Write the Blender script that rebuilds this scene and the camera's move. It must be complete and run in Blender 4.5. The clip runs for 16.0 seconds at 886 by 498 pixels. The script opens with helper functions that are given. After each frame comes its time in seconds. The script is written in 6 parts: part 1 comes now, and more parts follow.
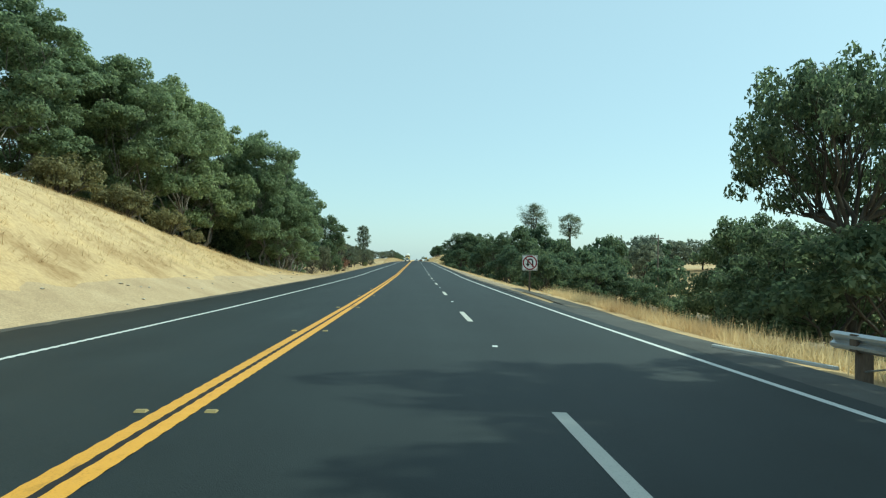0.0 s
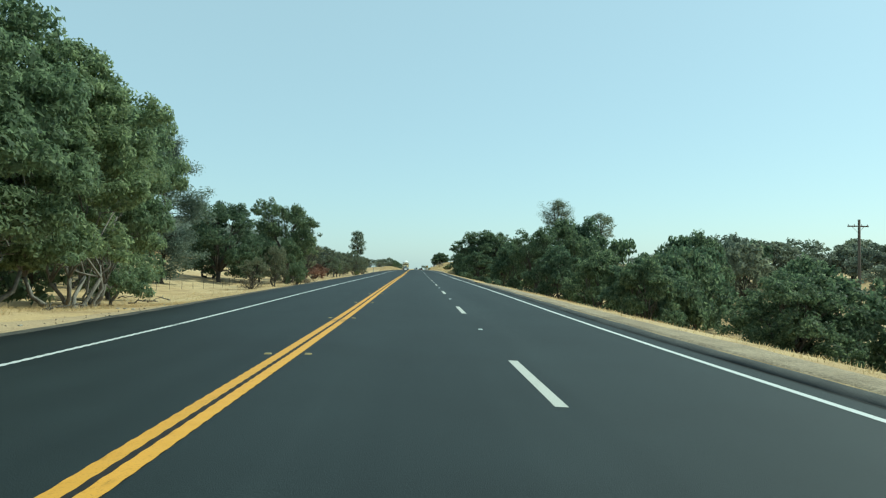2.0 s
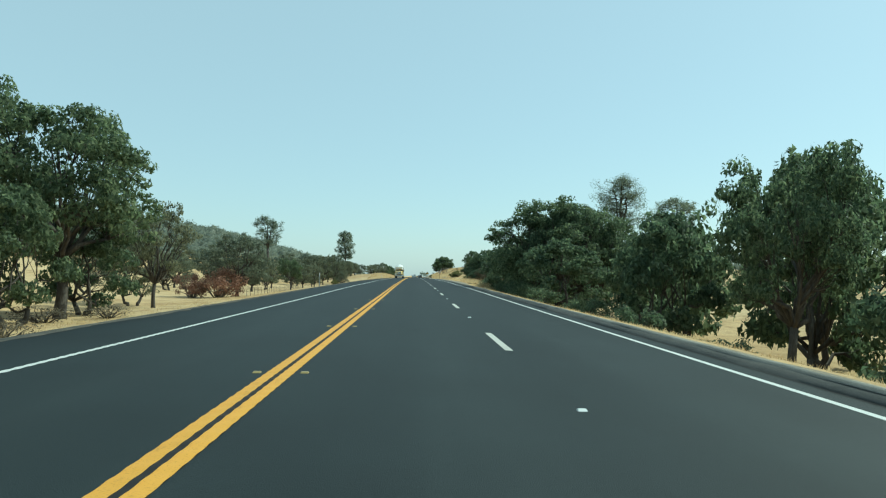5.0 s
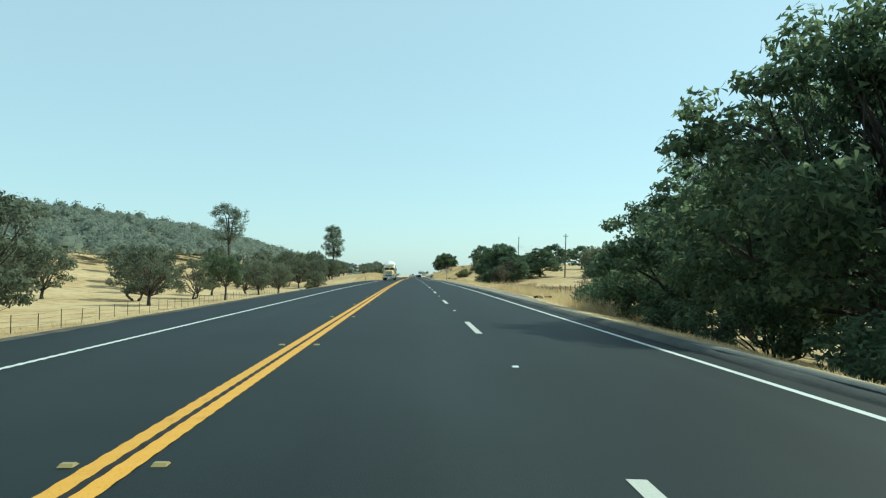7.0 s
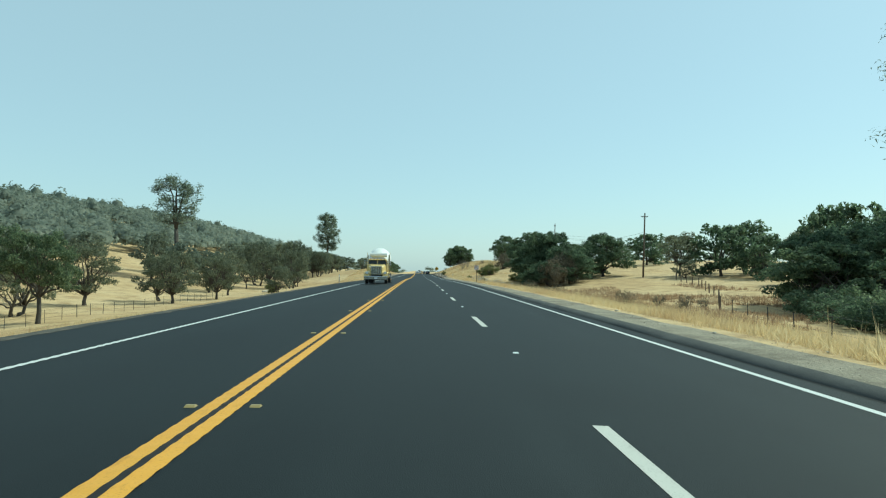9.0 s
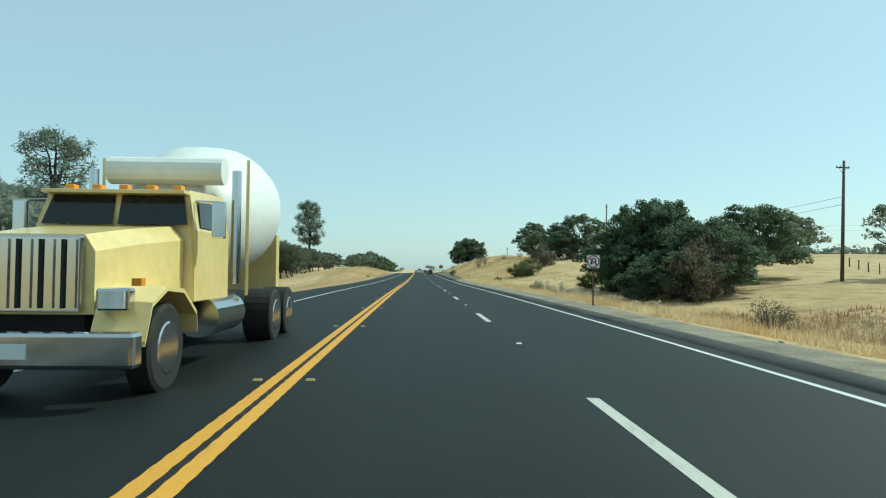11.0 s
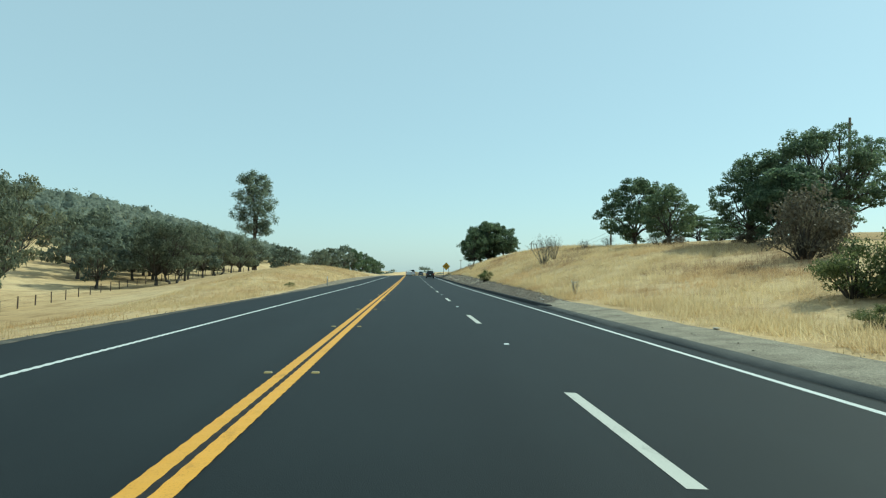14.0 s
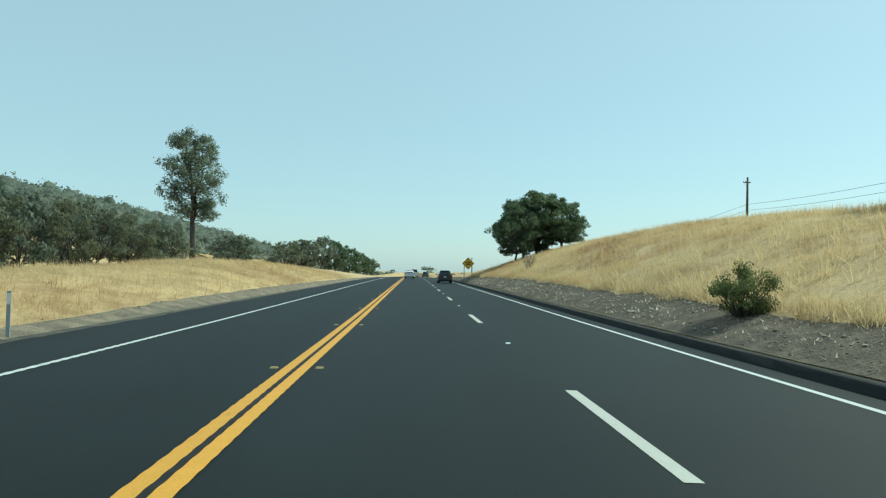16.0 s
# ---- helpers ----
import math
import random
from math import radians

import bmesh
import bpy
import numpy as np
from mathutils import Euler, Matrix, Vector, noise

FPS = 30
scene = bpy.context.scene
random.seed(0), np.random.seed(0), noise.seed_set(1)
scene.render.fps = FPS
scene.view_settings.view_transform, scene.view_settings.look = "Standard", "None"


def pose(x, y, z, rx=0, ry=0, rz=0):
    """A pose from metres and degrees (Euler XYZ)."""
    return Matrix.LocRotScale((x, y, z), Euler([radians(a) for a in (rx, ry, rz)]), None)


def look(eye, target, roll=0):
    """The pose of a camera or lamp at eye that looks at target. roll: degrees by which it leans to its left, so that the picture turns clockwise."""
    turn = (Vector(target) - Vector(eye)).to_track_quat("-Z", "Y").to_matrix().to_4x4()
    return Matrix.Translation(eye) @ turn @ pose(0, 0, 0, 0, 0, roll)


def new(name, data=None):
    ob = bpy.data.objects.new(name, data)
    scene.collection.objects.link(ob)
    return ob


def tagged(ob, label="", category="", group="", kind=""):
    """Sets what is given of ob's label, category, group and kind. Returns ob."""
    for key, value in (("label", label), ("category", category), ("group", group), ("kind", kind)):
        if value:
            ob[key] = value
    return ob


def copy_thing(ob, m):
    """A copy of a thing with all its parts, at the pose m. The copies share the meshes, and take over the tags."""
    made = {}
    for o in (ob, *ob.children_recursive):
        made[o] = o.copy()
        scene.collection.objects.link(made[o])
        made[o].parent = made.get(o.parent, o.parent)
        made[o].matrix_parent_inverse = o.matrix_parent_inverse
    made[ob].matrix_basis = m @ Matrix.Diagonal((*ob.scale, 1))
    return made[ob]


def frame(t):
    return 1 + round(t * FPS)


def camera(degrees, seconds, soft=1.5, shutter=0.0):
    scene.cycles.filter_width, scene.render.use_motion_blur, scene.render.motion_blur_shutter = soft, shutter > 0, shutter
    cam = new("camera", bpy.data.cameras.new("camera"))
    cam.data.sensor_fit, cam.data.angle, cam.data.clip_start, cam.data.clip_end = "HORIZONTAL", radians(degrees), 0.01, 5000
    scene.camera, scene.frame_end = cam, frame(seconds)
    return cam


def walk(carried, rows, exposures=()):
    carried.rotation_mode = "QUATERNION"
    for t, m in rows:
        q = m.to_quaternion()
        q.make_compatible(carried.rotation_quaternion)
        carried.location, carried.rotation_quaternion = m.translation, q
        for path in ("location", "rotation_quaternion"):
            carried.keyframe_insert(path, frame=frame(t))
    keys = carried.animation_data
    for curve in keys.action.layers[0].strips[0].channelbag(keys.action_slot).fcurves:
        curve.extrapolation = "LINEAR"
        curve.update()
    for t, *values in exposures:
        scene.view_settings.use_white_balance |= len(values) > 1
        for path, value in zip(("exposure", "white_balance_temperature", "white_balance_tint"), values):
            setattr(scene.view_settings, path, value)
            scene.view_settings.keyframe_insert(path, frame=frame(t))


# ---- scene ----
# Camera: fixed behind the windscreen of a car that drives along the middle lane of a straight highway.
cam = camera(69.7, 16.0, 1.2)
ROWS = [
    (0.0, 2.137, 1.48, 1.338, -2.36, 1.00, -0.94),
    (0.5, 2.163, 15.14, 1.204, -2.29, 1.07, -0.83),
    (1.0, 2.151, 28.36, 1.107, -2.29, 1.65, -0.36),
    (1.5, 2.095, 41.95, 1.055, -2.30, 1.73, -0.81),
    (2.0, 2.001, 55.89, 1.020, -2.39, 1.81, -0.91),
    (2.5, 1.979, 69.30, 0.997, -2.50, 2.15, -0.43),
    (3.0, 1.899, 82.94, 1.062, -2.52, 2.19, -0.54),
    (3.5, 1.832, 96.77, 1.158, -2.37, 2.34, -0.77),
    (4.0, 1.767, 110.39, 1.227, -2.40, 2.45, -0.84),
    (4.5, 1.739, 124.19, 1.295, -2.46, 2.45, -0.88),
    (5.0, 1.748, 138.17, 1.350, -2.59, 2.41, -0.91),
    (5.5, 1.786, 152.22, 1.414, -2.73, 2.35, -0.91),
    (6.0, 1.847, 166.22, 1.496, -2.83, 2.30, -0.86),
    (6.5, 1.921, 180.03, 1.591, -2.85, 2.28, -0.75),
    (7.0, 2.009, 193.69, 1.697, -2.74, 2.31, -0.39),
    (7.5, 2.008, 207.84, 1.773, -2.54, 2.28, -0.75),
    (8.0, 1.991, 222.42, 1.836, -2.27, 2.26, -0.93),
    (8.5, 1.939, 236.34, 1.902, -2.20, 2.13, -0.75),
    (9.0, 1.852, 250.59, 1.959, -2.16, 1.94, -0.69),
    (9.5, 1.776, 264.88, 1.970, -2.15, 1.87, -0.64),
    (10.0, 1.710, 279.19, 1.980, -2.15, 1.82, -0.58),
    (10.5, 1.650, 293.52, 1.990, -2.17, 1.79, -0.54),
    (11.0, 1.589, 307.88, 1.996, -2.21, 1.79, -0.52),
    (11.5, 1.522, 322.25, 2.000, -2.29, 1.84, -0.57),
    (12.0, 1.448, 336.64, 1.946, -2.53, 1.99, -0.78),
    (12.5, 1.443, 351.34, 1.878, -2.67, 2.01, -0.71),
    (13.0, 1.533, 365.48, 1.786, -2.93, 1.85, -0.36),
    (13.5, 1.582, 379.97, 1.683, -2.96, 1.96, -0.58),
    (14.0, 1.596, 395.00, 1.568, -2.85, 2.00, -0.68),
    (14.5, 1.605, 409.56, 1.531, -2.78, 1.95, -0.73),
    (15.0, 1.620, 423.70, 1.512, -2.70, 2.05, -0.64),
    (15.5, 1.614, 438.86, 1.488, -2.54, 2.07, -0.82),
    (16.0, 1.577, 453.41, 1.461, -2.72, 2.04, -0.79),
]
walk(cam, [(t, pose(x, y, z, 90 + pitch, roll, yaw)) for t, x, y, z, yaw, pitch, roll in ROWS],
     exposures=[(0.0, 0.56, 5850, -20), (1.0, 0.54, 5850, -20), (3.0, 0.46, 5850, -20), (5.5, 0.48, 5850, -20), (6.5, 0.60, 5850, -20),
                (7.1, 0.60, 5850, -20), (8.0, 0.44, 5850, -20), (16.0, 0.44, 5850, -20)])

# ---- daylight: smoky summer sky, sun high on the right and a little ahead ----
SUN_ELEV, SUN_AZ = 46.0, 70.0    # degrees; azimuth clockwise from +y
world = bpy.data.worlds.new("sky")
scene.world = world
world.use_nodes = True
wn = world.node_tree.nodes
sky = wn.new("ShaderNodeTexSky")
sky.sky_type = "NISHITA"
sky.sun_disc = False
sky.sun_elevation, sky.sun_rotation = radians(SUN_ELEV), radians(SUN_AZ)
sky.air_density, sky.dust_density, sky.ozone_density, sky.altitude = 1.0, 1.1, 1.3, 100
wn["Background"].inputs["Strength"].default_value = 0.15
haze = wn.new("ShaderNodeMix")                 # smoke haze evens the sky out
haze.data_type, haze.inputs[0].default_value, haze.inputs[7].default_value = "RGBA", 0.72, (2.62, 3.0, 3.36, 1)
world.node_tree.links.new(sky.outputs[0], haze.inputs[6])
world.node_tree.links.new(haze.outputs[2], wn["Background"].inputs["Color"])

sun_data = bpy.data.lights.new("sun", "SUN")
sun_data.energy, sun_data.angle, sun_data.color = 2.8, radians(0.6), (1.0, 0.93, 0.82)
sun = new("sun", sun_data)
sun_dir = Vector((math.sin(radians(SUN_AZ)) * math.cos(radians(SUN_ELEV)), math.cos(radians(SUN_AZ)) * math.cos(radians(SUN_ELEV)), math.sin(radians(SUN_ELEV))))
sun.matrix_world = look(sun_dir * 50, (0, 0, 0))

# ---- materials ----
def shader(name):
    m = bpy.data.materials.new(name)
    m.use_nodes = True
    return m, m.node_tree.nodes, m.node_tree.links, m.node_tree.nodes["Principled BSDF"]


def ramp(nodes, stops):
    r = nodes.new("ShaderNodeValToRGB")
    while len(r.color_ramp.elements) < len(stops):
        r.color_ramp.elements.new(0.5)
    for e, (p, c) in zip(r.color_ramp.elements, stops):
        e.position, e.color = p, (*c, 1)
    return r


def noise_tex(nodes, links, coord, scale, detail=4.0, rough=0.55, stretch=(1, 1, 1)):
    mp = nodes.new("ShaderNodeMapping")
    mp.inputs["Scale"].default_value = stretch
    links.new(coord, mp.inputs["Vector"])
    n = nodes.new("ShaderNodeTexNoise")
    n.inputs["Scale"].default_value, n.inputs["Detail"].default_value, n.inputs["Roughness"].default_value = scale, detail, rough
    links.new(mp.outputs[0], n.inputs["Vector"])
    return n.outputs["Fac"]


def mix(nodes, links, fac, a, b, mode="MIX"):
    m = nodes.new("ShaderNodeMix")
    m.data_type, m.blend_type = "RGBA", mode
    for value, socket in ((fac, m.inputs[0]), (a, m.inputs[6]), (b, m.inputs[7])):
        if isinstance(value, (int, float)):
            socket.default_value = value
        elif isinstance(value, tuple):
            socket.default_value = (*value, 1)
        else:
            links.new(value, socket)
    return m.outputs[2]


def bump(nodes, links, bsdf, height, strength, distance):
    b = nodes.new("ShaderNodeBump")
    b.inputs["Strength"].default_value, b.inputs["Distance"].default_value = strength, distance
    links.new(height, b.inputs["Height"])
    links.new(b.outputs[0], bsdf.inputs["Normal"])


def surface(name, stops, scale=3.0, fine=40.0, rough=0.8, metal=0.0, bump_by=0.3, depth=0.01, stretch=(1, 1, 1), fine_by=0.35, spec=0.5):
    """A weathered surface: a broad ramp of tones, fine grain over it, and relief."""
    m, nodes, links, b = shader(name)
    co = nodes.new("ShaderNodeTexCoord").outputs["Object"]
    broad = noise_tex(nodes, links, co, scale, 5, 0.6, stretch)
    grain = noise_tex(nodes, links, co, fine, 3, 0.6, stretch)
    r = ramp(nodes, stops)
    links.new(broad, r.inputs[0])
    g = ramp(nodes, [(0.25, (1 - fine_by,) * 3), (0.75, (1 + fine_by * 0.6,) * 3)])
    links.new(grain, g.inputs[0])
    links.new(mix(nodes, links, 1.0, r.outputs[0], g.outputs[0], "MULTIPLY"), b.inputs["Base Color"])
    b.inputs["Roughness"].default_value, b.inputs["Metallic"].default_value = rough, metal
    b.inputs["Specular IOR Level"].default_value = spec
    bump(nodes, links, b, grain, bump_by, depth)
    return m


def asphalt_material():
    m, nodes, links, b = shader("asphalt")
    co = nodes.new("ShaderNodeTexCoord").outputs["Object"]
    lanes = noise_tex(nodes, links, co, 0.55, 4, 0.6, (1.0, 0.03, 1.0))     # long tracks along the road
    patch = noise_tex(nodes, links, co, 0.35, 4, 0.6)
    stone = noise_tex(nodes, links, co, 90, 2, 0.6)
    r = ramp(nodes, [(0.3, (0.0096, 0.0136, 0.0146)), (0.55, (0.0132, 0.0179, 0.0190)), (0.8, (0.0215, 0.0270, 0.0280))])
    links.new(lanes, r.inputs[0])
    p = ramp(nodes, [(0.3, (0.82,) * 3), (0.7, (1.15,) * 3)])
    links.new(patch, p.inputs[0])
    s = ramp(nodes, [(0.3, (0.6,) * 3), (0.62, (1.0,) * 3), (0.8, (1.9,) * 3)])
    links.new(stone, s.inputs[0])
    c = mix(nodes, links, 1.0, r.outputs[0], p.outputs[0], "MULTIPLY")
    along = nodes.new("ShaderNodeSeparateXYZ")                                # paler at the start, darker farther along the road
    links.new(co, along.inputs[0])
    tone_along = nodes.new("ShaderNodeMapRange")
    tone_along.inputs["From Min"].default_value, tone_along.inputs["From Max"].default_value = 130, 270
    links.new(along.outputs["Y"], tone_along.inputs["Value"])
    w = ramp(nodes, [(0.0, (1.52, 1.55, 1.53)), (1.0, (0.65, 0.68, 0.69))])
    links.new(tone_along.outputs[0], w.inputs[0])
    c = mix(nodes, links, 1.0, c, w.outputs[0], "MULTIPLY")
    links.new(mix(nodes, links, 1.0, c, s.outputs[0], "MULTIPLY"), b.inputs["Base Color"])
    b.inputs["Roughness"].default_value = 0.66
    b.inputs["Specular IOR Level"].default_value = 0.22
    bump(nodes, links, b, stone, 0.5, 0.006)
    return m


def ground_material():
    m, nodes, links, b = shader("dry_grassland")
    co = nodes.new("ShaderNodeTexCoord").outputs["Object"]
    wide = noise_tex(nodes, links, co, 0.035, 5, 0.6)
    mid = noise_tex(nodes, links, co, 0.4, 5, 0.65)
    blades = noise_tex(nodes, links, co, 7, 4, 0.7, (1, 1, 0.25))
    r = ramp(nodes, [(0.25, (0.35, 0.240, 0.128)), (0.45, (0.485, 0.350, 0.192)), (0.6, (0.545, 0.415, 0.245)), (0.8, (0.465, 0.340, 0.184))])
    links.new(wide, r.inputs[0])
    q = ramp(nodes, [(0.28, (0.62, 0.56, 0.5)), (0.5, (1.0, 1.0, 1.0)), (0.75, (1.18, 1.16, 1.08))])
    links.new(mid, q.inputs[0])
    f = ramp(nodes, [(0.25, (0.74, 0.70, 0.64)), (0.55, (1.0, 1.0, 1.0)), (0.8, (1.16, 1.16, 1.12))])
    links.new(blades, f.inputs[0])
    c = mix(nodes, links, 1.0, r.outputs[0], q.outputs[0], "MULTIPLY")
    links.new(mix(nodes, links, 1.0, c, f.outputs[0], "MULTIPLY"), b.inputs["Base Color"])
    b.inputs["Roughness"].default_value = 0.95
    b.inputs["Specular IOR Level"].default_value = 0.1
    bump(nodes, links, b, blades, 0.6, 0.08)
    return m


def leaf_material(name, dark, mid, light, through_by=0.42):
    m, nodes, links, b = shader(name)
    geo = nodes.new("ShaderNodeNewGeometry")
    info = nodes.new("ShaderNodeObjectInfo")
    r = ramp(nodes, [(0.0, dark), (0.55, mid), (1.0, light)])
    links.new(geo.outputs["Random Per Island"], r.inputs[0])
    t = ramp(nodes, [(0.0, (0.82, 0.86, 0.86)), (1.0, (1.15, 1.10, 0.98))])
    links.new(info.outputs["Random"], t.inputs[0])
    c = mix(nodes, links, 1.0, r.outputs[0], t.outputs[0], "MULTIPLY")
    links.new(c, b.inputs["Base Color"])
    b.inputs["Roughness"].default_value = 0.6
    b.inputs["Specular IOR Level"].default_value = 0.3
    tr = nodes.new("ShaderNodeBsdfTranslucent")
    links.new(c, tr.inputs["Color"])
    mx = nodes.new("ShaderNodeMixShader")
    mx.inputs[0].default_value = through_by
    links.new(b.outputs[0], mx.inputs[1])
    links.new(tr.outputs[0], mx.inputs[2])
    links.new(mx.outputs[0], nodes["Material Output"].inputs["Surface"])
    return m


def straw_material(name, tones):
    """Bleached dry grass blades in paler and browner drifts."""
    m, nodes, links, b = shader(name)
    co = nodes.new("ShaderNodeTexCoord").outputs["Object"]
    geo = nodes.new("ShaderNodeNewGeometry")
    r = ramp(nodes, [(0.5 * k, c) for k, c in enumerate(tones)])
    links.new(geo.outputs["Random Per Island"], r.inputs[0])
    drift = ramp(nodes, [(0.3, (0.80, 0.76, 0.72)), (0.5, (1.0, 1.0, 1.0)), (0.75, (1.08, 1.06, 1.0))])
    links.new(noise_tex(nodes, links, co, 0.4, 4, 0.6), drift.inputs[0])
    c = mix(nodes, links, 1.0, r.outputs[0], drift.outputs[0], "MULTIPLY")
    heads = ramp(nodes, [(0.44, (1.0, 1.0, 1.0)), (0.62, (0.86, 0.76, 0.70))])          # drifts of ripe brown seed heads
    links.new(noise_tex(nodes, links, co, 0.11, 3, 0.55), heads.inputs[0])
    c = mix(nodes, links, 1.0, c, heads.outputs[0], "MULTIPLY")
    links.new(c, b.inputs["Base Color"])
    b.inputs["Roughness"].default_value, b.inputs["Specular IOR Level"].default_value = 0.85, 0.2
    tr = nodes.new("ShaderNodeBsdfTranslucent")
    links.new(c, tr.inputs["Color"])
    mx = nodes.new("ShaderNodeMixShader")
    mx.inputs[0].default_value = 0.58
    links.new(b.outputs[0], mx.inputs[1])
    links.new(tr.outputs[0], mx.inputs[2])
    links.new(mx.outputs[0], nodes["Material Output"].inputs["Surface"])
    return m


def plain(name, colour, rough=0.5, metal=0.0, vary=0.12, coat=0.0):
    m, nodes, links, b = shader(name)
    co = nodes.new("ShaderNodeTexCoord").outputs["Object"]
    n = noise_tex(nodes, links, co, 6, 5, 0.65)
    r = ramp(nodes, [(0.3, tuple(v * (1 - vary) for v in colour)), (0.7, tuple(min(1, v * (1 + vary)) for v in colour))])
    links.new(n, r.inputs[0])
    links.new(r.outputs[0], b.inputs["Base Color"])
    rr = ramp(nodes, [(0.3, (rough * 0.85,) * 3), (0.7, (min(1, rough * 1.15),) * 3)])
    links.new(n, rr.inputs[0])
    links.new(rr.outputs[0], b.inputs["Roughness"])
    b.inputs["Metallic"].default_value, b.inputs["Coat Weight"].default_value = metal, coat
    return m


def paint_line_material(name, colour):
    """Thermoplastic road paint, scuffed by tyres."""
    m, nodes, links, b = shader(name)
    co = nodes.new("ShaderNodeTexCoord").outputs["Object"]
    wear = noise_tex(nodes, links, co, 5, 6, 0.75, (1, 0.4, 1))
    speck = noise_tex(nodes, links, co, 60, 3, 0.7)
    r = ramp(nodes, [(0.25, tuple(v * 0.6 for v in colour)), (0.42, colour), (0.8, tuple(min(1, v * 1.08) for v in colour))])
    links.new(wear, r.inputs[0])
    s = ramp(nodes, [(0.28, (0.6,) * 3), (0.45, (1.0,) * 3)])
    links.new(speck, s.inputs[0])
    links.new(mix(nodes, links, 1.0, r.outputs[0], s.outputs[0], "MULTIPLY"), b.inputs["Base Color"])
    b.inputs["Roughness"].default_value = 0.7
    bump(nodes, links, b, speck, 0.3, 0.003)
    return m


ASPHALT = asphalt_material()
GROUND = ground_material()
DIKE = surface("old_asphalt", [(0.3, (0.052, 0.053, 0.051)), (0.6, (0.085, 0.085, 0.079)), (0.85, (0.14, 0.136, 0.122))], 0.7, 50, 0.95, bump_by=0.6, depth=0.02)
DIKE_TOP = surface("grey_concrete", [(0.3, (0.12, 0.12, 0.11)), (0.6, (0.19, 0.19, 0.17)), (0.85, (0.28, 0.27, 0.25))], 0.8, 50, 0.95, bump_by=0.6, depth=0.02)
GRAVEL = surface("gravel", [(0.25, (0.13, 0.105, 0.072)), (0.45, (0.24, 0.205, 0.15)), (0.6, (0.31, 0.27, 0.20)), (0.8, (0.40, 0.355, 0.27))], 0.9, 22, 0.97, bump_by=1.0, depth=0.04, fine_by=0.5)
BLACK_DIKE = surface("fresh_asphalt", [(0.3, (0.012, 0.013, 0.013)), (0.6, (0.018, 0.019, 0.019)), (0.85, (0.03, 0.03, 0.029))], 0.7, 50, 0.9, bump_by=0.6, depth=0.02)
SOIL = surface("brown_soil", [(0.25, (0.055, 0.041, 0.030)), (0.45, (0.100, 0.077, 0.056)), (0.6, (0.150, 0.116, 0.084)), (0.8, (0.23, 0.185, 0.135))], 1.6, 16, 0.97, bump_by=1.0, depth=0.06, fine_by=0.6)
MARGIN = surface("dusty_asphalt", [(0.25, (0.035, 0.034, 0.030)), (0.5, (0.075, 0.069, 0.056)), (0.75, (0.16, 0.135, 0.10))], 1.4, 30, 0.96, bump_by=0.9, depth=0.03, fine_by=0.5)
EARTH = surface("grey_earth", [(0.25, (0.10, 0.082, 0.058)), (0.45, (0.19, 0.155, 0.11)), (0.65, (0.29, 0.235, 0.165)), (0.85, (0.40, 0.33, 0.23))], 1.3, 18, 0.97, bump_by=1.0, depth=0.05, fine_by=0.5)
VERGE = surface("brown_verge", [(0.25, (0.22, 0.168, 0.108)), (0.5, (0.33, 0.258, 0.170)), (0.75, (0.43, 0.345, 0.235))], 0.7, 16, 0.97, bump_by=0.9, depth=0.04, fine_by=0.45)
DIRT = surface("bare_dirt", [(0.25, (0.34, 0.24, 0.14)), (0.5, (0.43, 0.315, 0.185)), (0.75, (0.49, 0.37, 0.23))], 0.5, 14, 0.97, bump_by=0.8, depth=0.04, fine_by=0.3)
WHITE_LINE = paint_line_material("white_road_paint", (0.56, 0.57, 0.55))
DASH_LINE = paint_line_material("worn_dash_paint", (0.46, 0.45, 0.405))
YELLOW_LINE = paint_line_material("yellow_road_paint", (0.60, 0.30, 0.035))
BLACK_LINE = plain("black_road_paint", (0.007, 0.006, 0.006), 0.95)
MARKER_WHITE = plain("white_ceramic", (0.7, 0.72, 0.7), 0.35)
MARKER_YELLOW = plain("yellow_ceramic", (0.30, 0.23, 0.09), 0.45)
BARK = surface("oak_bark", [(0.3, (0.05, 0.043, 0.036)), (0.55, (0.09, 0.078, 0.065)), (0.8, (0.15, 0.135, 0.115))], 2.5, 14, 0.95, bump_by=1.0, depth=0.05, stretch=(1, 1, 0.3))
PALE_BARK = surface("pale_bark", [(0.3, (0.13, 0.118, 0.10)), (0.6, (0.24, 0.22, 0.19)), (0.8, (0.34, 0.32, 0.28))], 2.5, 14, 0.95, bump_by=1.0, depth=0.04, stretch=(1, 1, 0.3))
OAK_LEAF = leaf_material("live_oak_leaf", (0.066, 0.100, 0.064), (0.126, 0.176, 0.106), (0.222, 0.272, 0.165), 0.66)
BLUE_OAK_LEAF = leaf_material("blue_oak_leaf", (0.096, 0.110, 0.077), (0.168, 0.187, 0.132), (0.265, 0.276, 0.188), 0.6)
GREY_LEAF = leaf_material("grey_green_leaf", (0.125, 0.168, 0.100), (0.222, 0.285, 0.160), (0.340, 0.405, 0.235), 0.62)
PINE_LEAF = leaf_material("grey_pine_needle", (0.103, 0.133, 0.107), (0.182, 0.223, 0.182), (0.284, 0.327, 0.258), 0.55)
RED_LEAF = leaf_material("rusty_leaf", (0.16, 0.085, 0.065), (0.27, 0.15, 0.115), (0.36, 0.21, 0.16))
BROWN_LEAF = leaf_material("brown_leaf", (0.095, 0.082, 0.060), (0.155, 0.135, 0.100), (0.22, 0.19, 0.145))
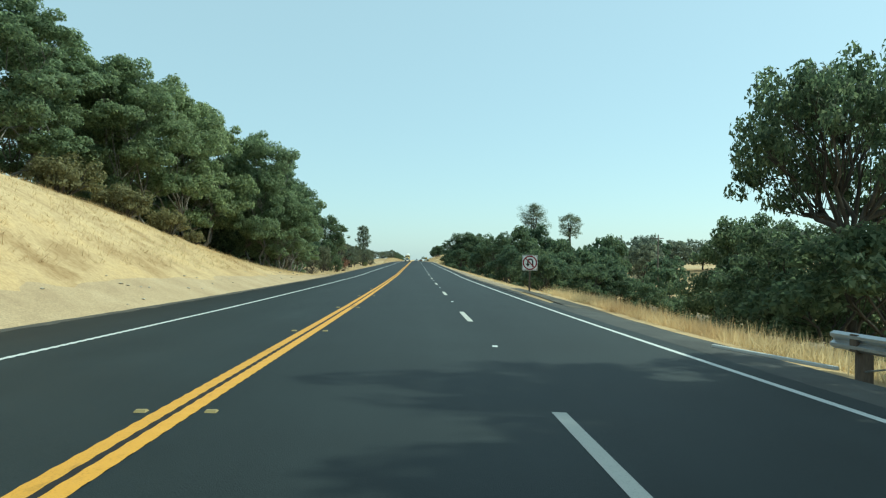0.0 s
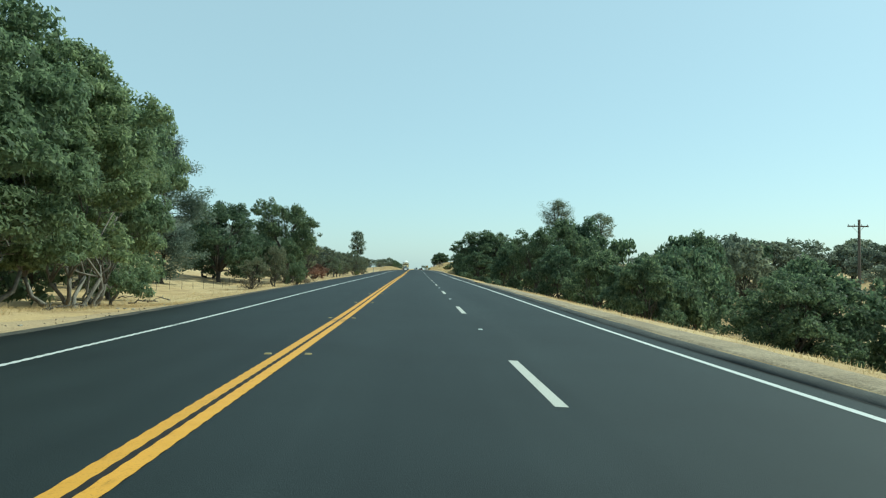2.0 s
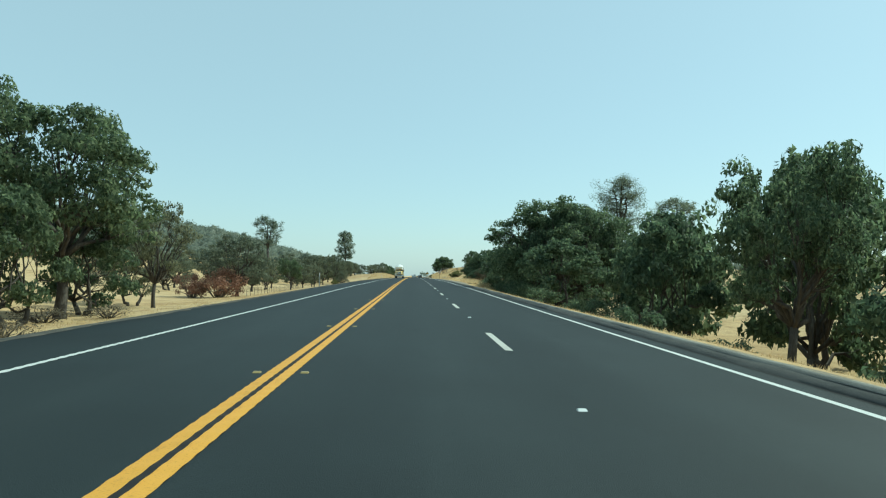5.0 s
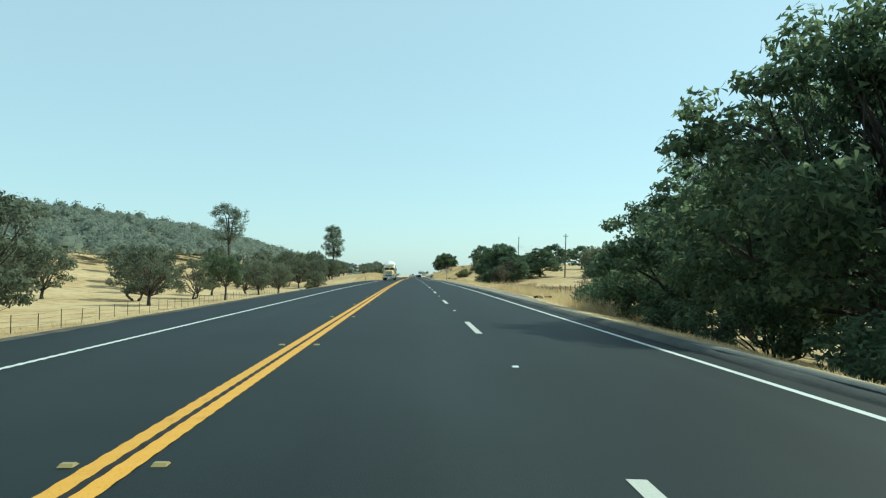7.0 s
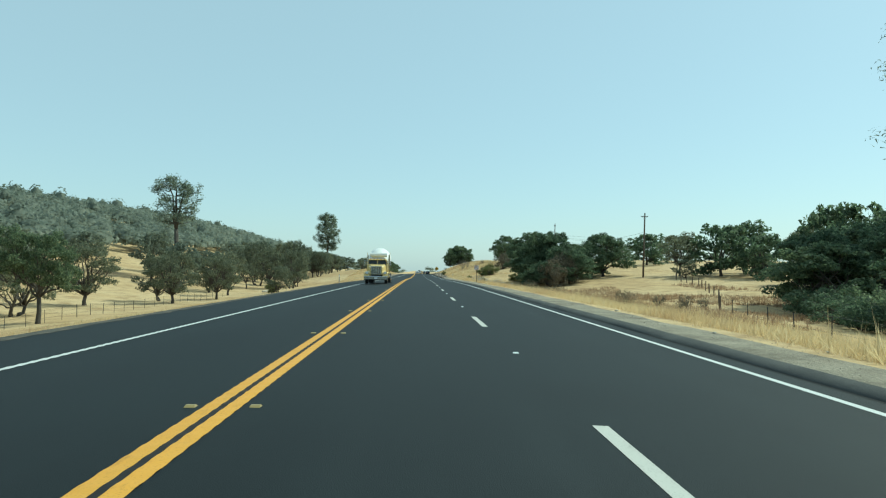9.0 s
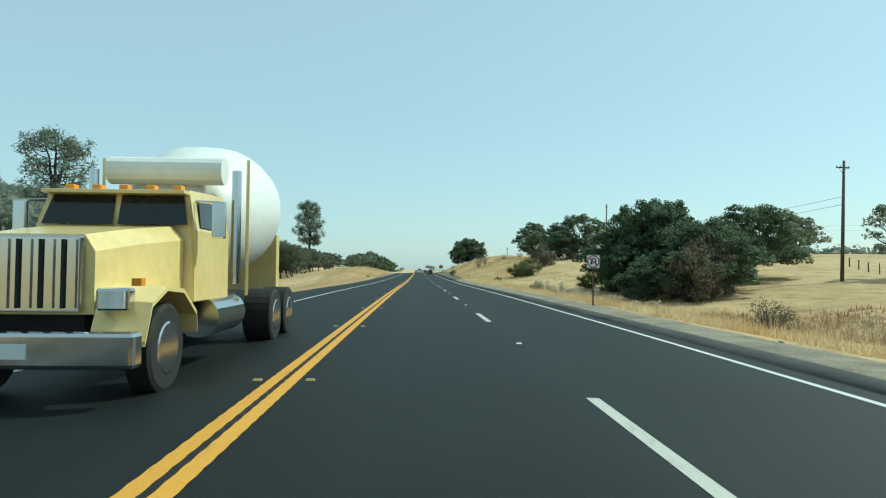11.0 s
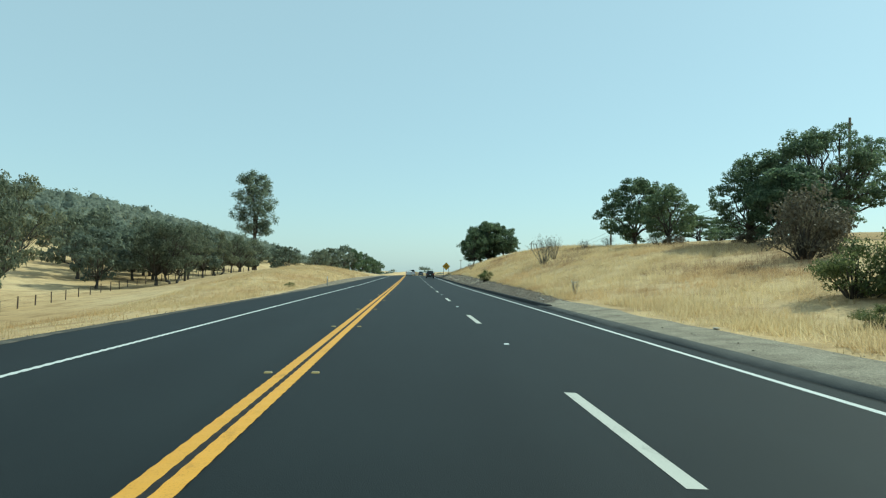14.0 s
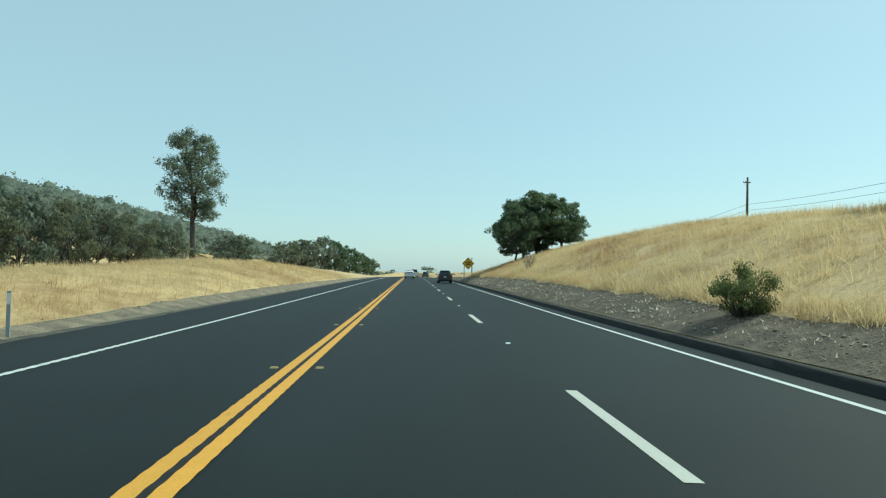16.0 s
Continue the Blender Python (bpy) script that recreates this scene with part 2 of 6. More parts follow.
SHRUB_LEAF = leaf_material("coyote_brush_leaf", (0.085, 0.105, 0.04), (0.165, 0.19, 0.075), (0.28, 0.285, 0.125), 0.55)
# distant woods: aerial haze is painted into these pale, bluish leaf tones
HAZED_FAR_LEAF = leaf_material("distant_wood_leaf", (0.175, 0.208, 0.182), (0.205, 0.238, 0.208), (0.240, 0.272, 0.238), 0.5)
# paler, greyer oak leaf with haze painted in, for trees farther off
HAZED_LEAF = leaf_material("dusty_oak_leaf", (0.128, 0.151, 0.119), (0.19, 0.217, 0.171), (0.294, 0.316, 0.237), 0.55)
DRY_SHRUB_LEAF = leaf_material("dry_shrub_leaf", (0.13, 0.125, 0.06), (0.22, 0.21, 0.105), (0.32, 0.30, 0.17), 0.5)
STRAW = straw_material("straw", ((0.56, 0.435, 0.240), (0.64, 0.510, 0.295), (0.72, 0.600, 0.375)))
PALE_STRAW = straw_material("bleached_straw", ((0.45, 0.40, 0.32), (0.58, 0.53, 0.43), (0.70, 0.66, 0.56)))
BROWN_STRAW = straw_material("brown_straw", ((0.27, 0.19, 0.12), (0.36, 0.26, 0.17), (0.46, 0.35, 0.23)))
WOOD_POST = surface("weathered_wood", [(0.3, (0.085, 0.062, 0.045)), (0.6, (0.14, 0.108, 0.08)), (0.85, (0.2, 0.165, 0.13))], 4, 40, 0.9, stretch=(1, 1, 0.15), bump_by=0.6)
STEEL = plain("galvanised_steel", (0.45, 0.47, 0.48), 0.45, 0.85)
SIGN_WHITE = plain("white_sheeting", (0.78, 0.79, 0.78), 0.45, vary=0.04)
SIGN_BLACK = plain("black_sheeting", (0.012, 0.012, 0.013), 0.45)
SIGN_RED = plain("red_sheeting", (0.25, 0.010, 0.028), 0.45)
SIGN_YELLOW = plain("yellow_sheeting", (0.75, 0.42, 0.03), 0.45, vary=0.05)
DARK_PAINT = plain("black_car_paint", (0.012, 0.015, 0.016), 0.25, 0.0, coat=0.6)
WHITE_PAINT = plain("white_car_paint", (0.72, 0.73, 0.72), 0.3, 0.0, 0.04, coat=0.5)
CAB_YELLOW = plain("yellow_cab_paint", (0.74, 0.57, 0.24), 0.35, 0.0, 0.08, coat=0.4)
DRUM_WHITE = plain("white_drum_paint", (0.75, 0.75, 0.72), 0.4, vary=0.06)
GLASS_DARK = plain("tinted_glass", (0.012, 0.016, 0.018), 0.06)
RUBBER = plain("tyre_rubber", (0.018, 0.018, 0.018), 0.85)
CHROME = plain("chrome", (0.6, 0.61, 0.62), 0.15, 1.0, 0.03)
TAIL_RED = plain("red_lamp_lens", (0.32, 0.012, 0.012), 0.2)
LAMP_CLEAR = plain("clear_lamp_lens", (0.75, 0.76, 0.74), 0.15)
AMBER = plain("amber_lens", (0.7, 0.28, 0.02), 0.25)
PLATE_BLUE = plain("plate_bar_blue", (0.05, 0.07, 0.2), 0.5)
WIRE_MAT = plain("cable_sheath", (0.03, 0.03, 0.03), 0.6)
LOG_MAT = plain("charred_rubber", (0.022, 0.02, 0.018), 0.9, vary=0.3)
PLASTIC_GREY = plain("grey_plastic", (0.30, 0.33, 0.34), 0.6)

# ---- mesh helpers ----
def mesh_from(name, verts, faces, material, smooth=False):
    me = bpy.data.meshes.new(name)
    verts = np.asarray(verts, dtype=np.float32).reshape(-1, 3)
    if isinstance(faces, np.ndarray):
        n, k = faces.shape
        me.vertices.add(len(verts))
        me.vertices.foreach_set("co", verts.ravel())
        me.loops.add(n * k)
        me.loops.foreach_set("vertex_index", faces.astype(np.int32).ravel())
        me.polygons.add(n)
        me.polygons.foreach_set("loop_start", np.arange(0, n * k, k, dtype=np.int32))
        me.update(calc_edges=True)
    else:
        me.from_pydata(verts.tolist(), [], faces)
    if smooth:
        me.polygons.foreach_set("use_smooth", np.ones(len(me.polygons), dtype=bool))
    me.materials.append(material)
    me.update()
    return me


def from_bm(name, bm, material, smooth=False):
    me = bpy.data.meshes.new(name)
    bmesh.ops.recalc_face_normals(bm, faces=bm.faces)
    bm.to_mesh(me)
    bm.free()
    me.materials.append(material)
    if smooth:
        for p in me.polygons:
            p.use_smooth = True
    return me


def part(name, shape, material, parent, label="", smooth=False):
    """One mesh object (from a bmesh or a finished mesh) under a thing or a part."""
    me = shape if isinstance(shape, bpy.types.Mesh) else from_bm(name, shape, material, smooth)
    ob = new(name, me)
    ob.parent = parent
    if label:
        ob["label"] = label
    return ob


def root(name, m, label, category, group=""):
    ob = new(name)
    ob.empty_display_size = 0.3
    ob.matrix_basis = m
    return tagged(ob, label, category, group)


def box(bm, lo, hi, bevel=0.0):
    lo, hi = Vector(lo), Vector(hi)
    r = bmesh.ops.create_cube(bm, size=1.0, matrix=Matrix.LocRotScale((lo + hi) / 2, None, hi - lo))
    if bevel:
        edges = list({e for v in r["verts"] for e in v.link_edges})
        bmesh.ops.bevel(bm, geom=edges, offset=bevel, segments=2, affect="EDGES", profile=0.5)
    return bm


def boxes(*spec, bevel=0.0):
    bm = bmesh.new()
    for lo, hi in spec:
        box(bm, lo, hi, bevel)
    return bm


def tube(bm, points, radii, sides=7, caps=True):
    """A bent, tapered tube along points."""
    rings = []
    pts = [Vector(p) for p in points]
    for i, p in enumerate(pts):
        d = (pts[min(i + 1, len(pts) - 1)] - pts[max(i - 1, 0)]).normalized()
        a = d.orthogonal().normalized() if i == 0 else (rings_a - d * rings_a.dot(d)).normalized()
        rings_a = a
        b = d.cross(a)
        rings.append([bm.verts.new(p + (a * math.cos(2 * math.pi * k / sides) + b * math.sin(2 * math.pi * k / sides)) * radii[i]) for k in range(sides)])
    for r0, r1 in zip(rings, rings[1:]):
        for k in range(sides):
            bm.faces.new((r0[k], r0[(k + 1) % sides], r1[(k + 1) % sides], r1[k]))
    if caps:
        bm.faces.new(rings[0][::-1])
        bm.faces.new(rings[-1])
    return bm


def cyl(bm, p0, p1, r0, r1=None, sides=20):
    return tube(bm, [p0, p1], [r0, r0 if r1 is None else r1], sides)


def prism(bm, outline, y0, y1):
    """An outline in x and z, thick from y0 to y1."""
    a = [bm.verts.new((x, y0, z)) for x, z in outline]
    b = [bm.verts.new((x, y1, z)) for x, z in outline]
    bm.faces.new(a)
    bm.faces.new(b[::-1])
    n = len(a)
    for k in range(n):
        bm.faces.new((a[k], b[k], b[(k + 1) % n], a[(k + 1) % n]))
    return bm


# ---- lie of the land ----
PROFILE_Y = np.arange(-27.2, 624, 25.0)
PROFILE_Z = np.array([0.24, 0.0, -0.25, -0.34, -0.38, -0.21, -0.08, 0.01, 0.16, 0.35, 0.46, 0.58, 0.60, 0.62, 0.63, 0.53, 0.36, 0.17, 0.14, 0.10, 0.06, 0.12, 0.18, 0.22, 0.22, 0.18, 0.05])
_py = np.concatenate([[-4000, -60], PROFILE_Y, [660, 700, 760, 900, 4000]])
_pz = np.concatenate([[0.5, 0.5], PROFILE_Z, [-0.2, -0.7, -2.0, -7.0, -7.0]])
CROWN = 0.0396


def road_z(y):
    y = np.asarray(y, dtype=float)
    return (np.interp(y - 6, _py, _pz) + 2 * np.interp(y, _py, _pz) + np.interp(y + 6, _py, _pz)) / 4


def surf(x, y, up=0.0):
    return float(road_z(y)) - CROWN * abs(x) + up


# heights of the ground beside the road: at each distance to the side, (along, height)
LEFT = {
    11: [(-60, 1.0), (0, 0.8), (40, 0.4), (60, 0.0), (75, -0.45), (88, -1.15), (120, -1.45), (150, -1.35), (200, -1.0), (230, -0.6), (300, -0.2), (380, -0.4), (440, -0.5), (470, 0.2), (500, 0.9), (540, 0.9), (600, 0.4), (700, -0.5)],
    17: [(-60, 7.0), (0, 6.6), (20, 6.0), (36, 4.9), (50, 3.5), (62, 1.9), (74, 0.5), (82, -0.9), (92, -2.0), (125, -2.25), (150, -2.2), (190, -1.9), (230, -1.6), (300, -1.5), (380, -1.8), (440, -1.2), (480, 1.5), (513, 2.6), (560, 2.2), (620, 1.0), (700, -0.5)],
    28: [(-60, 9.0), (36, 7.5), (60, 4.2), (75, 1.2), (90, -1.6), (108, -2.1), (125, -2.4), (150, -2.7), (190, -2.4), (230, -2.4), (300, -2.9), (380, -3.3), (440, -3.2), (480, -0.8), (513, 1.2), (560, 2.0), (640, 1.2), (700, -1.0), (800, -7)],
    45: [(-60, 11), (36, 9), (75, 2.6), (100, -0.6), (150, -0.8), (190, -0.6), (230, -2), (300, -3.3), (380, -4), (450, -4.0), (512, -1.8), (560, 0.2), (640, 1.2), (700, -1.0), (800, -7)],
    75: [(-60, 13), (36, 10), (100, 4), (170, 4), (230, -0.5), (300, -2), (400, -0.5), (500, 1.5), (640, 3), (700, 1), (820, -6)],
    130: [(0, 14), (100, 9), (200, 8), (300, 4), (400, 6), (500, 10), (640, 14), (1000, 12), (1400, 4), (1800, 0)],
    230: [(0, 8), (300, 14), (420, 26), (500, 33), (608, 40), (820, 49), (1050, 45), (1321, 36), (1600, 10), (1900, 0)],
    400: [(0, 10), (300, 22), (500, 42), (900, 48), (1300, 34), (1800, 0)],
    900: [(0, 5), (700, 25), (1800, 0)],
    3500: [(0, 0), (1, 0)],
}
RIGHT = {
    11: [(-60, -0.7), (25, -0.72), (40, -0.62), (60, -0.68), (100, -0.56), (150, -0.42), (180, -0.40), (225, -0.05), (242, 0.34), (300, 0.44), (350, 0.32), (380, 0.13), (400, 0.02), (425, 0.04), (450, 0.15), (470, 0.5), (510, 0.9), (560, 0.8), (600, 0.5), (700, -0.5)],
    16: [(-60, -2.0), (30, -2.0), (60, -2.4), (100, -2.6), (150, -3.0), (190, -2.6), (225, -1.3), (250, -0.5), (300, -0.5), (340, -0.8), (380, -0.6), (420, 0.3), (445, 1.3), (467, 2.4), (510, 3.5), (560, 2.6), (600, 1.5), (700, -0.3)],
    24: [(-60, -4), (60, -5), (100, -5.5), (150, -6), (200, -5), (235, -3), (260, -1.8), (300, -1.2), (357, -1.3), (380, -0.2), (420, 1.6), (450, 3.4), (467, 4.4), (506, 5.9), (560, 5), (620, 2), (700, -1), (800, -7)],
    36: [(-60, -6), (60, -7.5), (100, -8.3), (160, -8), (200, -7), (240, -4), (280, -2), (320, -1), (371, 0.6), (420, 3), (450, 4.8), (483, 5.6), (520, 6.8), (560, 6.5), (640, 3), (700, -0.5), (800, -7)],
    52: [(-60, -8), (60, -10), (112, -11), (160, -8.2), (220, -6), (280, -2), (330, -0.2), (371, 1.2), (430, 4.6), (458, 6.3), (537, 8), (600, 6), (700, 0), (800, -7)],
    90: [(0, -10), (112, -8.5), (160, -3.5), (200, 0), (300, 1.5), (371, 3), (450, 6), (540, 8), (700, 1), (800, -6)],
    180: [(0, -5), (100, -1), (200, 3), (300, 3), (450, 6), (600, 6), (900, 0)],
    400: [(0, 4), (400, 6), (900, 0)],
    3500: [(0, 0), (1, 0)],
}
EDGE_L, EDGE_R = 7.7, 8.46
SIDE = np.array([0.0, 0.5, 1.2, 2.2, 3.4, 5, 7, 9, 11.5, 14, 17, 20, 24, 28, 33, 38, 44, 52, 60, 70, 82, 96, 112, 130, 152, 180, 222, 270, 320, 392, 540, 800, 1300, 2200, 3500])
GRID_Y = np.concatenate([[-3500, -1500, -600, -250, -140], np.arange(-80, 700, 4.0), np.arange(700, 1500, 25.0), [1550, 1700, 2000, 2600, 3500]])


def side_heights(table, edge, lip=((0, -0.10), (1, -0.10))):
    cols = np.array(sorted(table))
    per_y = np.stack([np.interp(GRID_Y, *zip(*table[c])) for c in cols], axis=1)
    out = np.zeros((len(GRID_Y), len(SIDE)))
    rim = road_z(GRID_Y) - CROWN * edge + np.interp(GRID_Y, *zip(*lip))
    for i in range(len(GRID_Y)):
        out[i] = np.interp(SIDE + edge, np.concatenate([[edge], cols]), np.concatenate([[rim[i]], per_y[i]]))
    soft = out.copy()
    for _ in range(2):                       # round off the breaks of slope
        soft[:, 2:-1] = 0.25 * soft[:, 1:-2] + 0.5 * soft[:, 2:-1] + 0.25 * soft[:, 3:]
        soft[1:-1, 2:] = 0.25 * soft[:-2, 2:] + 0.5 * soft[1:-1, 2:] + 0.25 * soft[2:, 2:]
    return soft


def roughness(x, y, d):
    a = min(1.0, max(0.0, (d - 1.0) / 6.0))
    return a * (0.22 * noise.noise((x * 0.11, y * 0.11, 1)) + 0.10 * noise.noise((x * 0.4, y * 0.4, 5)) + min(d * 0.008, 1.2) * noise.noise((x * 0.03, y * 0.03, 9)))


GRID_X = np.concatenate([-(EDGE_L + SIDE[::-1]), [-4.0, 0.0, 8.1], EDGE_R + SIDE])
_zl, _zr = side_heights(LEFT, EDGE_L), side_heights(RIGHT, EDGE_R, ((22, -0.10), (36, 0.09), (120, 0.10), (124, -0.16), (128, -0.16), (132, 0.10), (418, 0.10), (430, 0.12), (640, 0.12)))
GRID_Z = np.concatenate([_zl[:, ::-1], np.repeat((road_z(GRID_Y) - 0.6)[:, None], 3, axis=1), _zr], axis=1)
for i, yy in enumerate(GRID_Y):
    for j, xx in enumerate(GRID_X):
        dist = -xx - EDGE_L if xx < -EDGE_L else xx - EDGE_R
        if dist > 1:
            GRID_Z[i, j] += roughness(xx, yy, dist)


def gz(x, y):
    """Height of the ground sheet."""
    i = int(np.clip(np.searchsorted(GRID_Y, y) - 1, 0, len(GRID_Y) - 2))
    j = int(np.clip(np.searchsorted(GRID_X, x) - 1, 0, len(GRID_X) - 2))
    u, v = (y - GRID_Y[i]) / (GRID_Y[i + 1] - GRID_Y[i]), (x - GRID_X[j]) / (GRID_X[j + 1] - GRID_X[j])
    return float((1 - u) * ((1 - v) * GRID_Z[i, j] + v * GRID_Z[i, j + 1]) + u * ((1 - v) * GRID_Z[i + 1, j] + v * GRID_Z[i + 1, j + 1]))


def sheet(xs, ys, zs):
    xx, yy = np.meshgrid(xs, ys)
    verts = np.stack([xx, yy, zs], axis=-1).reshape(-1, 3)
    n, k = len(ys), len(xs)
    a = (np.arange(n - 1)[:, None] * k + np.arange(k - 1)[None, :]).ravel()
    return verts, np.stack([a, a + 1, a + k + 1, a + k], axis=1)


v_, f_ = sheet(GRID_X, GRID_Y, GRID_Z)
ground = tagged(new("ground", mesh_from("ground", v_, f_, GROUND, True)), "rolling golden dry grassland beside the highway", "ground", kind="structure")

# ---- road ----
ROAD_Y = np.concatenate([np.arange(-160, 700, 5.0), np.arange(700, 961, 20.0)])


def strip(name, xs, lift, material, y0=-160, y1=960, parent=None, step=None, smooth=True):
    """A ribbon along the road through the sideways stations xs, each lifted by lift over the surface."""
    ys = ROAD_Y[(ROAD_Y > y0) & (ROAD_Y < y1)]
    ys = np.concatenate([[y0], ys, [y1]])
    zs = np.stack([road_z(ys) - CROWN * abs(x) + h for x, h in zip(xs, lift)], axis=1)
    v, f = sheet(np.array(xs), ys, zs)
    ob = new(name, mesh_from(name, v, f, material, smooth))
    ob.parent = parent
    return ob


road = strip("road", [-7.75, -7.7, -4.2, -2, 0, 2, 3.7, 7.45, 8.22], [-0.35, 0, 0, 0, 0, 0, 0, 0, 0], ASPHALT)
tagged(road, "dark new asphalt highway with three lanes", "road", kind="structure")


def view_shift(y):
    """Sideways shift of the painted lines, set to fit the camera's view."""
    return np.interp(y, (0, 20, 45, 60, 75, 125, 180, 200, 262, 300, 325, 345, 372, 450, 462), (-0.05, -0.04, 0, -0.015, 0, 0, -0.04, -0.06, -0.06, -0.03, -0.015, -0.025, 0, 0, -0.025))


def rumble_line(name, x0, x1, lift, material, label, period=0.305, deep=0.0065):
    """A painted line over milled rumble bars: rippled where the camera drives, flat beyond."""
    ys = np.concatenate([[-160, -80], np.arange(-6, 486, period / 5), np.arange(486, 960, 6.0), [960]])
    wave = np.where((ys >= -6) & (ys < 486), deep * (0.5 + 0.5 * np.cos(2 * math.pi * ys / period)) ** 1.5, 0.0)
    zs = np.stack([road_z(ys) - CROWN * abs(x) + lift + wave for x in (x0, x1)], axis=1)
    v, f = sheet(np.array([x0, x1]), ys, zs)
    v[:, 0] += view_shift(v[:, 1])
    ob = new(name, mesh_from(name, v, f, material, True))
    ob.parent = road
    ob["label"] = label


rumble_line("edge_line", -4.275, -4.125, 0.004, WHITE_LINE, "white edge line over rumble bars")
strip("edge_line", [7.375, 7.525], [0.004, 0.004], WHITE_LINE, parent=road)["label"] = "white edge line"
rumble_line("centre_line", -0.20, -0.045, 0.004, YELLOW_LINE, "yellow no-passing line over rumble bars")
rumble_line("centre_line", 0.025, 0.170, 0.004, YELLOW_LINE, "yellow no-passing line over rumble bars")
rumble_line("centre_gap", -0.045, 0.025, 0.003, BLACK_LINE, "black painted gap")

DASH_Y, CYCLE = 4.496, 14.63
for k in range(-4, 46):
    y = DASH_Y + CYCLE * k
    ends = [surf(3.66, y + s, 0.004) for s in (0, 3.66)]
    vs = [(3.58, y, ends[0] + 0.003), (3.74, y, ends[0] - 0.003), (3.74, y + 1.83, (ends[0] + ends[1]) / 2 - 0.003), (3.74, y + 3.66, ends[1] - 0.003), (3.58, y + 3.66, ends[1] + 0.003), (3.58, y + 1.83, (ends[0] + ends[1]) / 2 + 0.003)]
    ob = new("lane_dash", mesh_from("lane_dash", vs, [(0, 1, 2, 5), (5, 2, 3, 4)], DASH_LINE))
    ob.parent = road


def marker_mesh(name, material):
    bm = bmesh.new()
    lo = [bm.verts.new(p) for p in ((-0.055, -0.05, 0), (0.055, -0.05, 0), (0.055, 0.05, 0), (-0.055, 0.05, 0))]
    hi = [bm.verts.new(p) for p in ((-0.045, -0.022, 0.02), (0.045, -0.022, 0.02), (0.045, 0.022, 0.02), (-0.045, 0.022, 0.02))]
    bm.faces.new(hi)
    for k in range(4):
        bm.faces.new((lo[k], lo[(k + 1) % 4], hi[(k + 1) % 4], hi[k]))
    return from_bm(name, bm, material)


white_marker, yellow_marker = marker_mesh("pavement_marker", MARKER_WHITE), marker_mesh("pavement_marker", MARKER_YELLOW)
for k in range(-2, 45):
    y = DASH_Y + CYCLE * k + 9.15
    ob = new("pavement_marker", white_marker)
    ob.parent, ob.location = road, (3.66, y, surf(3.66, y, 0.002))
for k in range(0, 84):
    y = 0.16 + 7.34 * k
    for x in (-0.34, 0.30):
        ob = new("pavement_marker", yellow_marker)
        ob.parent, ob.location = road, (x + float(view_shift(y)), y, surf(x, y, 0.002))

# asphalt dike along the edge of the outer lane, with a rough lip
dike_ys = np.concatenate([np.arange(-60, 640, 1.5), [640]])


def dike(name, y0, y1, material, shape, label, foot=8.08):
    """Kerb with a rough lip; shape: stations (along, top height, face height, sideways place of the back edge)."""
    ys = dike_ys[(dike_ys >= y0) & (dike_ys <= y1)]
    at, *cols = zip(*shape)
    verts = []
    for y in ys:
        high, face, back = (float(np.interp(y, at, c)) for c in cols)
        prof = [(foot - 0.09, -0.02), (foot, 0.004), (foot + 0.01, face), (back - 0.05, high), (back, high + 0.004), (back + 0.04, high * 0.6), (back + 0.20, -0.25)]
        for j, (x, h) in enumerate(prof):
            wob = 0.025 * noise.noise((y * 0.35, j * 2.1, 3)) + 0.015 * noise.noise((y * 1.7, j, 7))
            verts.append((x + (wob if j else 0), y, surf(x, y, h + (wob * 0.5 if 1 < j < 6 else 0))))
    k = 7
    a = (np.arange(len(ys) - 1)[:, None] * k + np.arange(k - 1)[None, :]).ravel()
    return tagged(new(name, mesh_from(name, verts, np.stack([a, a + 1, a + k + 1, a + k], axis=1), material)), label, "kerb", kind="structure")


dike("kerb", -60, 428, DIKE, [(-60, 0.012, 0.008, 9.25), (26, 0.012, 0.008, 9.25), (42, 0.09, 0.03, 8.38), (121, 0.10, 0.03, 8.38), (123.5, 0.0, -0.01, 8.40), (127.2, 0.0, -0.01, 8.40), (129.5, 0.13, 0.035, 8.44), (428, 0.13, 0.035, 8.44)], "low rolled asphalt kerb along the outer lane")
dike("kerb", 426, 640, BLACK_DIKE, [(426, 0.18, 0.165, 8.50), (640, 0.18, 0.165, 8.50)], "upright black asphalt kerb below the cut slope", 8.27)
# black strip paints in the shade of the crease at the kerb's foot
strip("kerb_joint", [8.02, 8.075], [0.005, 0.005], BLACK_LINE, 44, 426, parent=road)["label"] = "dark strip painting the shaded crease along the kerb"
cap_ys = np.arange(128.5, 214, 1.0)
cap = [(x + 0.05 * noise.noise((y, x, 2)), y, surf(x, y, (h if h < 0 else -0.05 + (h + 0.05) * min(1, 0.1 + (y - 128.5) / 5, 0.1 + (213 - y) / 7)) + 0.02 * noise.noise((y * 1.3, x, 8)))) for y in cap_ys for x, h in ((8.32, 0.11), (8.36, 0.16), (8.49, 0.165), (8.55, 0.12), (8.85, -0.3))]
a = (np.arange(len(cap_ys) - 1)[:, None] * 5 + np.arange(4)[None, :]).ravel()
tagged(new("kerb_cap", mesh_from("kerb_cap", cap, np.stack([a, a + 1, a + 6, a + 5], axis=1), DIKE_TOP, True)), "worn pale concrete lip on the asphalt kerb", "kerb", kind="structure")


